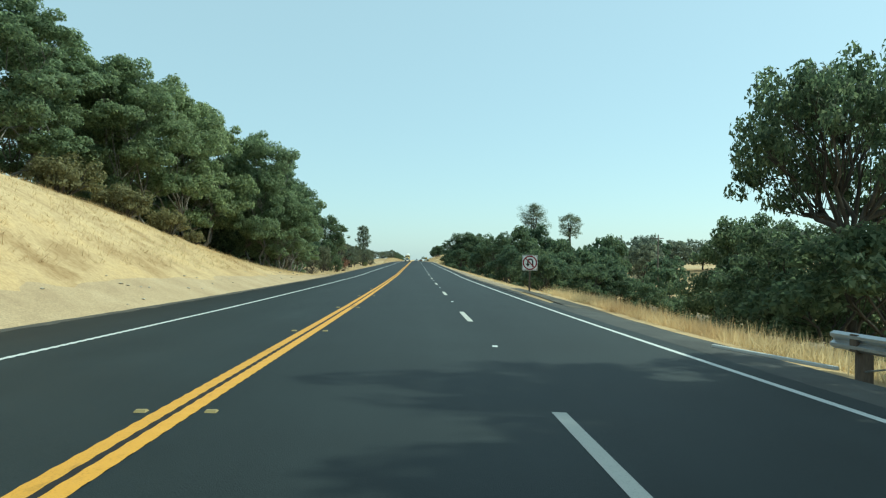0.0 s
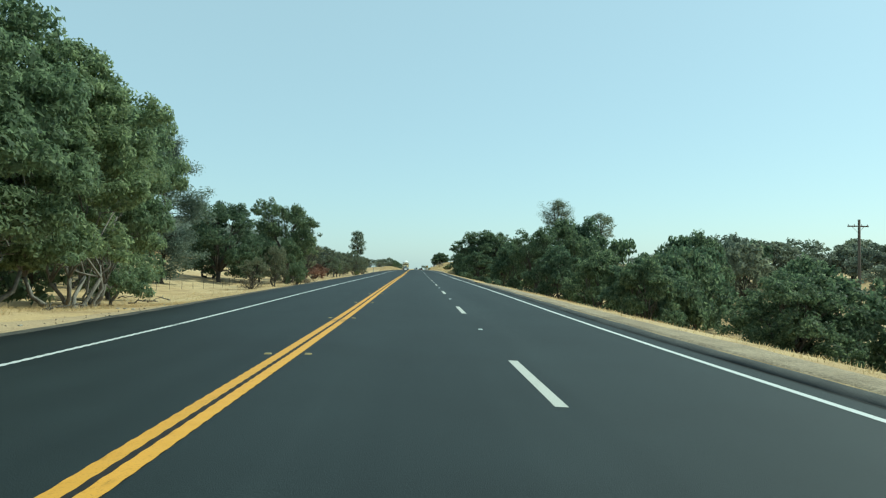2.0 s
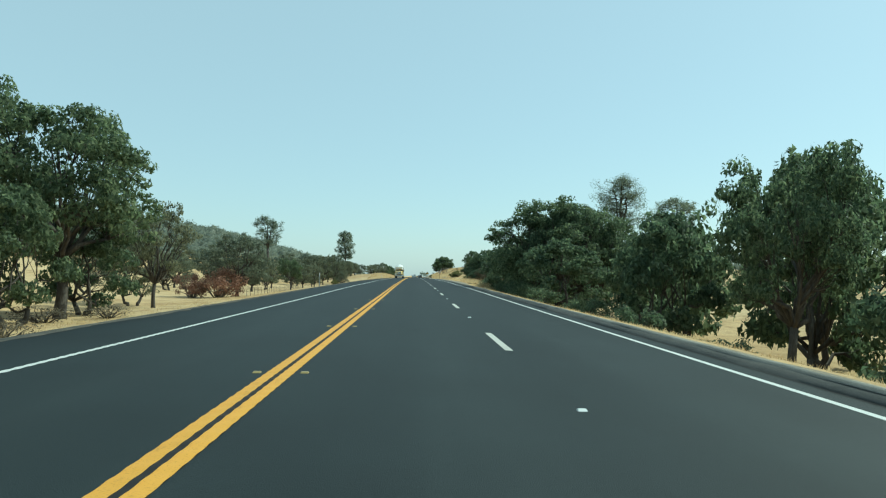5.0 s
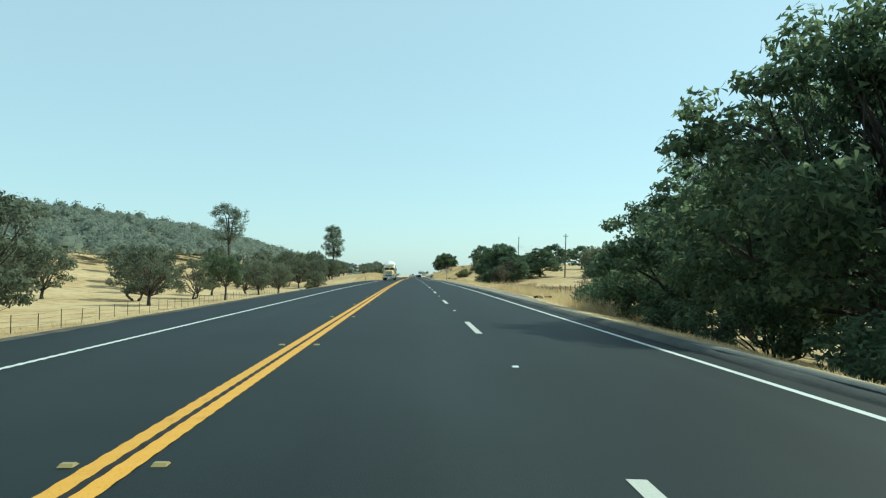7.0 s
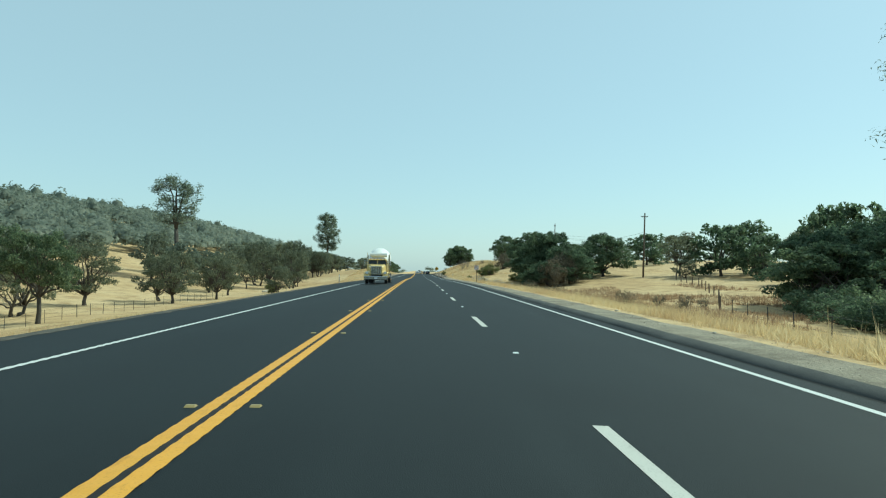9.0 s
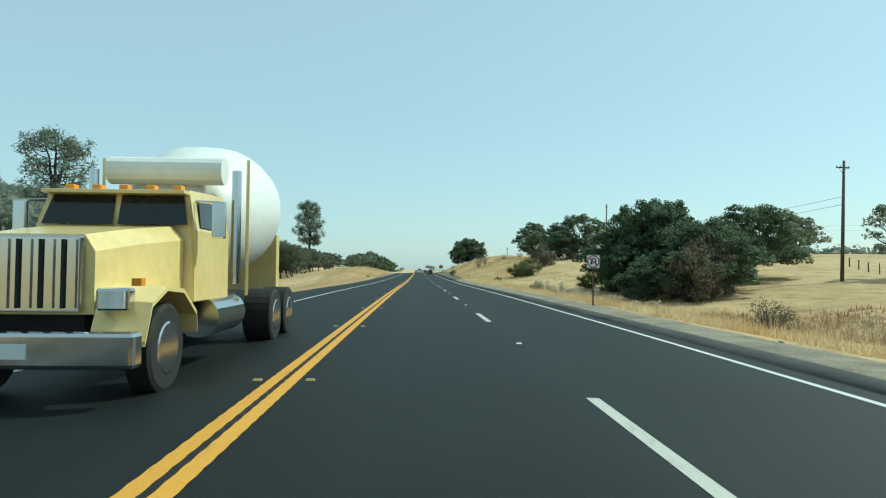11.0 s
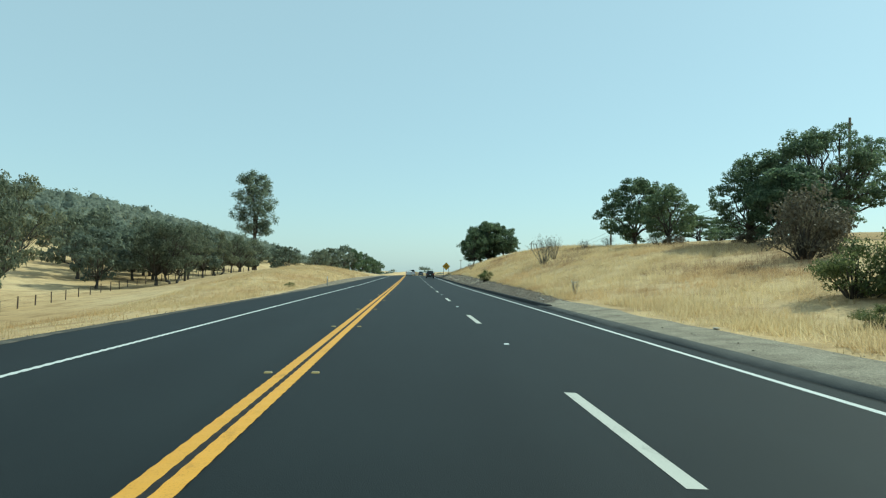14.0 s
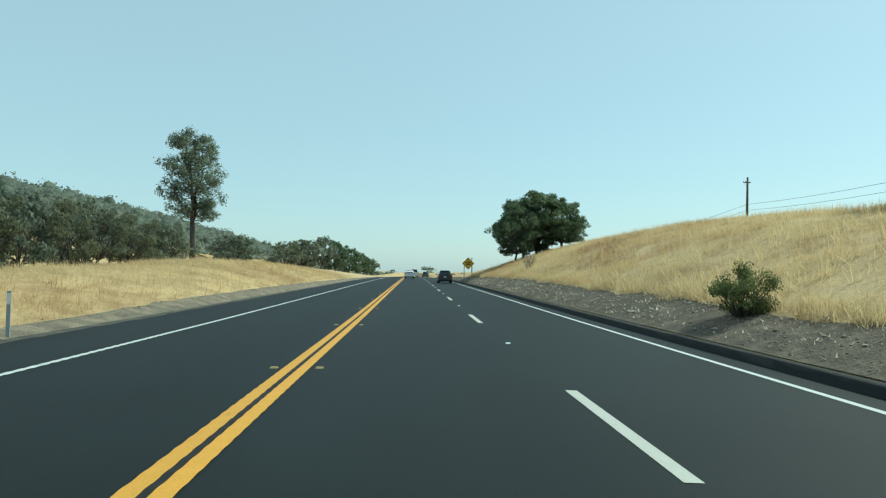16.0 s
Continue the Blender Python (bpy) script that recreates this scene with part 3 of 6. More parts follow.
def shoulder(name, side, inner, widths, material, y0, y1, label, up=0.03):
    """Bare strip between the pavement and the grass, with a ragged outer edge; it follows the ground."""
    ys = np.arange(y0, y1, 1.5)
    verts = []
    n = 7
    for y in ys:
        w = np.interp(y, *zip(*widths)) * (1 + 0.25 * noise.noise((y * 0.15, side, 4)) + 0.2 * noise.noise((y * 0.6, side, 6)))
        for j in range(n):
            x = side * (inner + ((0.0, 0.16, 0.30)[j] if j < 3 else 0.30 + max(0.2, w - 0.30) * (j - 2) / (n - 3)))
            z = max(gz(x, y) + up * (1 if j < n - 1 else -1.5), surf(x, y, -0.03) if j == 0 or 0 < x < 8.46 else -99)
            verts.append((x, y, z + 0.02 * noise.noise((x * 3, y * 1.1, 2))))
    a = (np.arange(len(ys) - 1)[:, None] * n + np.arange(n - 1)[None, :]).ravel()
    return tagged(new(name, mesh_from(name, verts, np.stack([a, a + 1, a + n + 1, a + n], axis=1), material, True)), label, "shoulder", kind="structure")


shoulder("shoulder_west", -1, 7.68, [(-60, 2.9), (60, 2.4), (85, 1.0), (160, 0.9), (300, 0.9), (446, 0.9)], DIRT, -60, 446, "bare tan dirt shoulder beside the asphalt")
shoulder("shoulder_earth", -1, 7.68, [(442, 0.7), (452, 1.1), (480, 1.5), (560, 1.2), (640, 1.0)], EARTH, 443, 640, "grey-brown earth shoulder below the low rise", 0.035)
shoulder("shoulder_east", 1, 8.44, [(120, 0.45), (215, 0.45), (235, 1.6), (300, 1.8), (380, 2.2), (435, 2.0)], GRAVEL, 122, 432, "grey-brown gravel verge behind the kerb")
shoulder("shoulder_verge", 1, 8.36, [(38, 0.9), (60, 1.3), (122, 1.3)], VERGE, 40, 122, "bare brownish dirt verge beside the asphalt", 0.035)
shoulder("shoulder_soil", 1, 8.6, [(428, 1.8), (445, 2.6), (520, 2.6), (560, 2.0), (640, 1.0)], SOIL, 428.5, 640, "loose dark brown soil below the cut slope", 0.035)


def dusty_margin(name, side, inner, outer, material, y0, y1, label, ragged=0.3):
    """Earth and stones strewn over the pavement's edge; its inner edge is ragged."""
    ys = np.arange(y0, y1, 0.5)
    verts = []
    for y in ys:
        w = ragged * (0.9 * noise.noise((y * 0.22, side, 14)) + 0.7 * noise.noise((y * 0.9, side, 15)) + 0.5 * noise.noise((y * 2.3, side, 16)))
        for k in range(4):
            x = side * (inner + w + (outer - inner - w) * k / 3)
            verts.append((x, y, surf(x, y, 0.006 + (0.012 + 0.014 * noise.noise((x * 4, y * 3, 5))) * (k > 0))))
    a = (np.arange(len(ys) - 1)[:, None] * 4 + np.arange(3)[None, :]).ravel()
    return tagged(new(name, mesh_from(name, verts, np.stack([a, a + 1, a + 5, a + 4], axis=1), material, True)), label, "shoulder", kind="structure")


dusty_margin("pavement_margin_west", -1, 7.25, 7.74, MARGIN, -20, 560, "dusty crumbling edge of the asphalt")
shoulder("shoulder_edge", 1, 8.7, [(-20, 1.2), (30, 1.3), (48, 0.9)], MARGIN, -20, 47, "crumbled brown-grey edge of the pavement", 0.04)

# asphalt spillway through the kerb, falling to the hollow
sp_ys = np.arange(122.4, 128.7, 0.35)
sp = []
for y in sp_ys:
    e = 1 - abs((y - 125.5) / 3.1) ** 4
    for x, h in ((8.02, 0.007), (8.3, 0.0), (8.7, -0.03), (9.4, -0.16), (10.3, -0.5)):
        sp.append((x, y + 0.25 * (x - 8.2), surf(x, y, h + 0.10 * (1 - e) * (x > 8.2)) + 0.012 * noise.noise((x * 2, y * 2, 4)) * (x > 8.1)))
a = (np.arange(len(sp_ys) - 1)[:, None] * 5 + np.arange(4)[None, :]).ravel()
tagged(new("spillway", mesh_from("spillway", sp, np.stack([a, a + 1, a + 6, a + 5], axis=1), BLACK_DIKE, True)), "black asphalt spillway through the kerb", "kerb", kind="structure")

# ---- trees and shrubs ----
def unit(rng, n):
    v = rng.normal(size=(n, 3))
    return v / np.linalg.norm(v, axis=1, keepdims=True)


def leaf_cards(rng, centres, normals, length, width, loose=0.75):
    """One pointed leaf spray at each centre."""
    n = len(centres)
    nor = normals + loose * unit(rng, n)
    nor /= np.linalg.norm(nor, axis=1, keepdims=True)
    d = np.cross(nor, unit(rng, n))
    d /= np.linalg.norm(d, axis=1, keepdims=True) + 1e-9
    w = np.cross(nor, d)
    ln = (length * rng.uniform(0.6, 1.3, n))[:, None]
    wd = (width * rng.uniform(0.6, 1.3, n))[:, None]
    droop = np.array([0, 0, -0.15]) * ln
    verts = np.stack([centres - d * ln * 0.4 + w * wd / 2, centres - d * ln * 0.4 - w * wd / 2, centres + d * ln * 0.6 + droop], axis=1).reshape(-1, 3)
    return verts, np.arange(3 * n).reshape(-1, 3)


def clump_leaves(rng, clumps, radii, per, flat=0.75, shell=0.55, under=0.6):
    """Leaf places and outward directions round each clump's centre."""
    pts, nor = [], []
    for c, r in zip(clumps, radii):
        k = max(4, int(per * (r / np.mean(radii)) ** 2 * rng.uniform(0.7, 1.3)))
        u = unit(rng, k)
        u[:, 2] = np.where(u[:, 2] < 0, u[:, 2] * under, u[:, 2])      # domed above, flatter below
        q = u * (r * (shell + (1.12 - shell) * rng.random(k) ** 0.6))[:, None]
        q[:, 2] *= flat
        pts.append(c + q)
        nor.append(u + np.array([0, 0, 0.35]))
    return np.concatenate(pts), np.concatenate(nor)


def limb(rng, bm, p0, p1, r0, r1, sag=0.0, wiggle=0.08, sides=6, n=5):
    p0, p1 = np.array(p0, float), np.array(p1, float)
    length = np.linalg.norm(p1 - p0)
    pts = []
    for i in range(n + 1):
        t = i / n
        q = p0 + (p1 - p0) * t + np.array([0, 0, sag * length * math.sin(math.pi * t)])
        if 0 < i < n:
            q = q + rng.normal(size=3) * wiggle * length / n * 2
        pts.append(q)
    tube(bm, pts, [r0 + (r1 - r0) * (i / n) ** 0.8 for i in range(n + 1)], sides)
    return pts


def broadleaf(seed, height, radius, n_lobes, per_clump, leaf, leaf_mat, bark, trunk_r, low=0.2, clumps_per=19, stems=1, lean=0.0, airy=0.0, clump_size=1.0, fine=1.0, lobe=1.0):
    """Meshes of a spreading tree: trunk with limbs, and a crown of clumped leaf sprays. low: where the crown begins, of the height."""
    rng = np.random.default_rng(seed)
    lobes, sizes = [], []
    for i in range(n_lobes):
        a = 2.4 * i + rng.uniform(-0.4, 0.4)
        h = low + (0.80 - low) * ((i + 0.5) / n_lobes) ** 0.85
        # widest at two fifths of the crown, rounded over at the top
        f = (h - low) / (1 - low)
        reach = radius * (0.70 * math.sin(math.pi * min(1, 0.22 + f * 0.80)) + 0.05) * rng.uniform(0.75, 1.15)
        lobes.append((math.cos(a) * reach + lean * h * height, math.sin(a) * reach, h * height + rng.uniform(-0.03, 0.03) * height))
        sizes.append(radius * lobe * rng.uniform(0.30, 0.46))
    lobes.append((lean * height + rng.uniform(-0.1, 0.1) * radius, rng.uniform(-0.1, 0.1) * radius, height - radius * 0.36))
    sizes.append(radius * lobe * 0.38)
    lobes, sizes = np.array(lobes), np.array(sizes)
    bm = bmesh.new()
    clumps, radii = [], []
    fork = max(0.12, low * 0.8) * height
    bases = []
    for s in range(stems):
        a = 2 * math.pi * s / stems + rng.uniform(0, 1)
        off = 0.0 if stems == 1 else radius * 0.16
        base = np.array([math.cos(a) * off, math.sin(a) * off, -0.25])
        top = np.array([math.cos(a) * off * 2.2 + rng.uniform(-0.2, 0.2), math.sin(a) * off * 2.2 + rng.uniform(-0.2, 0.2), fork])
        mid = (base + top) / 2 + rng.normal(size=3) * 0.12 * (1 if stems == 1 else 1.6)
        tube(bm, [base, base + np.array([0, 0, 0.5]), mid, top], [trunk_r * 1.45, trunk_r * 1.1, trunk_r * 0.95, trunk_r * 0.85], 9)
        bases.append(top)
    for c, r in zip(lobes, sizes):
        start = bases[int(rng.integers(len(bases)))]
        pts = limb(rng, bm, start, c, trunk_r * 0.55, trunk_r * 0.16, 0.06, 0.12, 4, 5)
        k = int(clumps_per * rng.uniform(0.8, 1.2))
        u = unit(rng, k)
        u[:, 2] = np.abs(u[:, 2]) * 0.9 - 0.25 * (rng.random(k) < 0.4)
        for q in u:
            cc = c + q * r * rng.uniform(0.62, 1.02) * np.array([1, 1, 0.85])
            clumps.append(cc)
            radii.append(r * rng.uniform(0.20, 0.38) * clump_size)
            if rng.random() < 0.35 + airy:
                limb(rng, bm, pts[int(rng.integers(2, 5))], cc, trunk_r * 0.12, trunk_r * 0.03, 0.05, 0.15, 3, 2)
        clumps.append(c)
        radii.append(r * 0.5 * clump_size)
    p, nrm = clump_leaves(rng, np.array(clumps), np.array(radii), per_clump * 0.70 * fine ** 2)
    v, f = leaf_cards(rng, p, nrm, leaf * 1.17 / fine, leaf * 0.80 / fine)
    return from_bm("trunk", bm, bark, True), mesh_from("crown", v, f, leaf_mat)


def pine(seed, height, radius, leaf_mat, bark, per_clump, leaf, bare=0.4, forks=2, whorls=11, narrow=0.5):
    """Open grey pine: forked trunk, upswept limbs, tufts of long needles."""
    rng = np.random.default_rng(seed)
    bm = bmesh.new()
    tr = height * 0.016 + 0.05
    split = height * bare
    base_pts = [np.array([0, 0, -0.3]), np.array([rng.uniform(-0.2, 0.2), rng.uniform(-0.2, 0.2), split * 0.5]), np.array([rng.uniform(-0.4, 0.4), rng.uniform(-0.4, 0.4), split])]
    tube(bm, base_pts, [tr * 1.3, tr, tr * 0.85], 8)
    clumps, radii = [], []
    for s in range(forks):
        a = 2 * math.pi * s / forks + rng.uniform(0, 1.5)
        tip = np.array([math.cos(a) * radius * 0.28 * (forks > 1), math.sin(a) * radius * 0.28 * (forks > 1), height * rng.uniform(0.9, 1.0) if s else height * 0.97])
        stem = limb(rng, bm, base_pts[-1], tip, tr * 0.75, tr * 0.12, 0.03, 0.06, 7, 6)
        for w in range(whorls):
            t = (w + rng.uniform(0, 1)) / whorls
            i = min(5, int(t * 6))
            p0 = stem[i] + (stem[i + 1] - stem[i]) * (t * 6 - i)
            reach = radius * (narrow + (1 - narrow) * math.sin(math.pi * min(1, 0.15 + 0.8 * t))) * (1 - 0.45 * t ** 3) * rng.uniform(0.6, 1.1)
            for b in range(3):
                ang = rng.uniform(0, 2 * math.pi)
                p1 = p0 + np.array([math.cos(ang) * reach * 0.8, math.sin(ang) * reach * 0.8, reach * rng.uniform(0.1, 0.5)])
                limb(rng, bm, p0, p1, tr * 0.22, tr * 0.05, -0.06, 0.1, 4, 3)
                for q in range(3):
                    s2 = rng.uniform(0.45, 1.05)
                    clumps.append(p0 + (p1 - p0) * s2 + rng.normal(size=3) * reach * 0.12)
                    radii.append(radius * rng.uniform(0.10, 0.19))
        clumps.append(tip)
        radii.append(radius * 0.2)
    p, nrm = clump_leaves(rng, np.array(clumps), np.array(radii), per_clump, 1.0, 0.2, 1.0)
    v, f = leaf_cards(rng, p, nrm, leaf, leaf * 0.30)
    return from_bm("trunk", bm, bark, True), mesh_from("crown", v, f, leaf_mat)


def bush(seed, height, radius, leaf_mat, bark, per_clump, leaf, n=26):
    rng = np.random.default_rng(seed)
    bm = bmesh.new()
    clumps, radii = [], []
    for i in range(n):
        a, q = rng.uniform(0, 2 * math.pi), rng.random() ** 0.5
        z = height * rng.uniform(0.15, 0.85) * (1 - 0.35 * q)
        c = np.array([math.cos(a) * q * radius * 0.82, math.sin(a) * q * radius * 0.82, z])
        clumps.append(c)
        radii.append(min(radius, height) * rng.uniform(0.16, 0.28))
        limb(rng, bm, (c[0] * 0.15, c[1] * 0.15, -0.1), c, 0.03 + radius * 0.012, 0.008, 0.08, 0.1, 4, 3)
        if rng.random() < 0.5:
            limb(rng, bm, c * 0.9, c + np.array([rng.uniform(-0.3, 0.3), rng.uniform(-0.3, 0.3), 0.35]) * min(radius, height) * 0.7, 0.012, 0.004, 0, 0.1, 3, 2)
    p, nrm = clump_leaves(rng, np.array(clumps), np.array(radii), per_clump, 0.9, 0.3)
    v, f = leaf_cards(rng, p, nrm, leaf, leaf * 0.6)
    return from_bm("trunk", bm, bark, True), mesh_from("crown", v, f, leaf_mat)


def twigs(seed, height, radius, n, material, leafy=0, leaf_mat=None):
    """A clump of bare upright stems with forked tips and a few withered leaves."""
    rng = np.random.default_rng(seed)
    bm = bmesh.new()
    tips = []
    for i in range(n):
        a, q = rng.uniform(0, 2 * math.pi), rng.random() ** 0.6
        tip = np.array([math.cos(a) * q * radius, math.sin(a) * q * radius, height * rng.uniform(0.65, 1.0) * (1 - 0.25 * q)])
        pts = limb(rng, bm, (tip[0] * 0.2, tip[1] * 0.2, -0.1), tip, 0.022, 0.007, 0.0, 0.06, 4, 4)
        for k in range(2):
            t2 = tip + rng.normal(size=3) * np.array([0.14, 0.14, 0.10]) * height * 0.6
            limb(rng, bm, pts[int(rng.integers(2, 4))], t2, 0.012, 0.004, 0, 0.1, 3, 2)
            tips.append(t2)
    me = from_bm("stem", bm, material, True)
    if not leafy:
        return me, None
    p, nrm = clump_leaves(rng, np.array(tips), np.full(len(tips), height * 0.05), leafy, 1, 0.1)
    v, f = leaf_cards(rng, p, nrm, 0.09, 0.05)
    return me, mesh_from("crown", v, f, leaf_mat or BROWN_LEAF)


PROTO, DESIGN = {}, {}
WIDTH = {"pine": 1.2, "bush": 1.0, "twig": 1.0, "weed": 1.0, "grey": 0.9}


def plant(kind, x, y, top=None, height=None, radius=None, turn=0.0, label="", name="", category="tree", group="", z=None):
    """Stands a tree of that kind on the ground; top: the height of its tip above the datum."""
    h0, r0 = DESIGN[kind][:2]
    base = gz(x, y) if z is None else z
    h = height if height else (top - base) / (1.06 if kind[:4] in ("oak_", "grey", "blue", "mid_") else 1.0)
    s, k = (WIDTH.get(kind[:4], 0.93) * radius / r0 if radius else h / h0), h / h0
    m = Matrix.LocRotScale((x, y, base), Euler((0, 0, radians(turn))), (s, s, k))
    if kind not in PROTO:
        parts = DESIGN[kind][2]()
        ob = new(name or DESIGN[kind][3])
        ob.empty_display_size = 0.5
        for me in parts:
            if me is not None:
                c = new(me.name.split(".")[0], me)
                c.parent = ob
        PROTO[kind] = ob
    else:
        ob = copy_thing(PROTO[kind], Matrix.Identity(4))
        ob.name = name or DESIGN[kind][3]
    ob.matrix_basis = m
    return tagged(ob, label or DESIGN[kind][4], category, group or DESIGN[kind][5])


OAK_L, BLUE_L, PINE_L = "dark green live oak with a dense rounded crown", "dusty grey-green blue oak in dry grass", "tall open grey pine with a bare lower trunk"
DESIGN.update({
    "oak_a": (12.0, 6.5, lambda: broadleaf(11, 12.0, 6.5, 13, 42, 0.43, OAK_LEAF, BARK, 0.34, 0.05, 19, 1, 0.0, -0.15, 1.0, 1.0), "oak_tree", OAK_L, "live oaks"),
    "oak_b": (12.0, 6.0, lambda: broadleaf(12, 12.0, 6.0, 13, 40, 0.43, OAK_LEAF, BARK, 0.30, 0.07, 19, 2, 0.04, -0.15, 1.0, 1.0), "oak_tree", OAK_L, "live oaks"),
    "oak_f": (12.0, 6.5, lambda: broadleaf(15, 12.0, 6.5, 14, 72, 0.335, OAK_LEAF, BARK, 0.36, 0.05, 20, 1, 0.0, 0.0, 0.95, 1.08), "oak_tree", OAK_L, "live oaks"),
    "oak_c": (12.0, 6.5, lambda: broadleaf(13, 12.0, 6.5, 13, 62, 0.32, OAK_LEAF, BARK, 0.36, 0.34, 18, 1, -0.03, 0.3, 0.86, 1.2), "oak_tree", OAK_L, "live oaks"),
    "oak_d": (12.0, 6.5, lambda: broadleaf(14, 12.0, 6.5, 12, 60, 0.28, OAK_LEAF, BARK, 0.30, 0.46, 20, 1, 0.02, 0.5, 0.8, 1.2), "oak_tree", "tall dark oak with an open umbrella crown", "live oaks"),
    "oak_n": (16.0, 10.0, lambda: broadleaf(19, 16.0, 10.0, 34, 62, 0.30, OAK_LEAF, BARK, 0.46, 0.16, 15, 2, 0.0, 0.25, 0.9, 1.15, 0.66), "oak_tree", "huge spreading live oak with gaps between its leafy limbs", "live oaks"),
    "grey_a": (13.0, 5.5, lambda: broadleaf(21, 13.0, 5.5, 15, 74, 0.33, GREY_LEAF, PALE_BARK, 0.115, 0.13, 19, 4, 0.0, 0.0, 1.0, 1.5), "oak_tree", "tall grey-green oak with several pale stems on the bank", "bank trees"),
    "grey_b": (13.0, 5.5, lambda: broadleaf(22, 13.0, 5.5, 15, 74, 0.33, GREY_LEAF, PALE_BARK, 0.12, 0.10, 19, 3, 0.05, 0.0, 1.0, 1.5), "oak_tree", "tall grey-green oak with several pale stems on the bank", "bank trees"),
    "blue_a": (9.0, 5.0, lambda: broadleaf(31, 9.0, 5.0, 18, 30, 0.27, BLUE_OAK_LEAF, BARK, 0.26, 0.18, 13, 1, 0.03, 0.1, 1.05, 1.1, 0.78), "oak_tree", BLUE_L, "blue oaks"),
    "blue_b": (9.0, 5.0, lambda: broadleaf(32, 9.0, 5.0, 17, 30, 0.27, BLUE_OAK_LEAF, BARK, 0.22, 0.14, 13, 2, -0.06, 0.1, 1.05, 1.1, 0.80), "oak_tree", BLUE_L, "blue oaks"),
    "blue_c": (9.0, 4.6, lambda: broadleaf(33, 9.0, 4.6, 16, 26, 0.24, BLUE_OAK_LEAF, BARK, 0.22, 0.26, 12, 1, 0.08, 0.45, 0.9, 1.1, 0.72), "oak_tree", "sparse grey-green blue oak with visible branches", "blue oaks"),
    "mid_a": (10.0, 6.0, lambda: broadleaf(41, 10.0, 6.0, 12, 20, 0.62, OAK_LEAF, BARK, 0.30, 0.06, 13, 1, 0.0, -0.28), "oak_tree", OAK_L, "live oaks"),
    "mid_b": (10.0, 6.0, lambda: broadleaf(42, 10.0, 6.0, 11, 20, 0.62, OAK_LEAF, BARK, 0.30, 0.08, 13, 2, 0.0, -0.28), "oak_tree", OAK_L, "live oaks"),
    "mid_c": (10.0, 5.5, lambda: broadleaf(43, 10.0, 5.5, 11, 20, 0.58, HAZED_LEAF, BARK, 0.26, 0.16, 13, 1, 0.0, -0.25), "oak_tree", "grey-green oak farther off, haze painted into its leaves", "blue oaks"),
    "mid_d": (10.0, 5.5, lambda: broadleaf(44, 10.0, 5.5, 11, 20, 0.58, HAZED_LEAF, BARK, 0.26, 0.18, 13, 1, 0.05, -0.25), "oak_tree", "grey-green oak farther off, haze painted into its leaves", "blue oaks"),
    "pine_a": (28.0, 6.2, lambda: pine(51, 28.0, 6.2, PINE_LEAF, BARK, 17, 0.75, 0.48, 3, 9, 0.75), "pine_tree", PINE_L, "grey pines"),
    "pine_b": (28.0, 6.6, lambda: pine(52, 28.0, 6.6, PINE_LEAF, BARK, 36, 0.72, 0.34, 2, 17, 0.62), "pine_tree", PINE_L, "grey pines"),
    "pine_c": (20.0, 6.0, lambda: pine(53, 20.0, 6.4, PINE_LEAF, BARK, 120, 0.42, 0.06, 1, 26, 0.34), "pine_tree", "grey-green pine with long drooping lower limbs", "grey pines"),
    "pine_d": (28.0, 7.5, lambda: pine(57, 28.0, 7.5, PINE_LEAF, BARK, 34, 0.45, 0.40, 4, 11, 0.50), "pine_tree", PINE_L, "grey pines"),
    "oak_h": (12.0, 6.0, lambda: broadleaf(17, 12.0, 6.0, 17, 62, 0.27, OAK_LEAF, BARK, 0.26, 0.10, 17, 1, 0.0, 0.3, 0.86, 1.1), "oak_tree", OAK_L, "live oaks"),
    "bush_g": (2.2, 1.8, lambda: bush(61, 2.2, 1.8, SHRUB_LEAF, BARK, 170, 0.12, 34), "shrub", "low green shrub in dry grass", "roadside shrubs"),
    "bush_d": (3.0, 2.4, lambda: bush(62, 3.0, 2.4, OAK_LEAF, BARK, 72, 0.24), "shrub", "dark green shrub under the oaks", "roadside shrubs"),
    "bush_y": (2.0, 1.5, lambda: bush(65, 2.0, 1.5, DRY_SHRUB_LEAF, BARK, 120, 0.15, 30), "shrub", "pale grey-green shrub on the bank", "roadside shrubs"),
    "bush_r": (4.2, 3.4, lambda: bush(63, 4.2, 3.4, RED_LEAF, PALE_BARK, 110, 0.22, 34), "shrub", "rust-red buckeye shrub gone dry", "red shrubs"),
    "bush_b": (2.2, 2.0, lambda: bush(64, 2.2, 2.0, BROWN_LEAF, BARK, 30, 0.14), "shrub", "dry brown brush with bare twigs", "dry brush"),
    "bush_n": (4.4, 3.2, lambda: bush(66, 4.4, 3.2, BROWN_LEAF, BARK, 110, 0.22, 40), "shrub", "tall withered shrub with grey-brown leaves", "dry brush"),
    "twig": (3.2, 1.6, lambda: twigs(71, 3.2, 1.6, 46, PALE_BARK, 5), "shrub", "bare upright stems of a withered shrub", "bare shrubs"),
    "weed": (1.0, 0.35, lambda: twigs(72, 1.0, 0.35, 12, PALE_STRAW, 5, PALE_STRAW), "weed", "dry thistle stalks in the verge", "dry thistles"),
})


def grove(rows):
    for kind, x, y, top, radius, turn in rows:
        plant(kind, x, y, top=top, radius=radius, turn=turn)


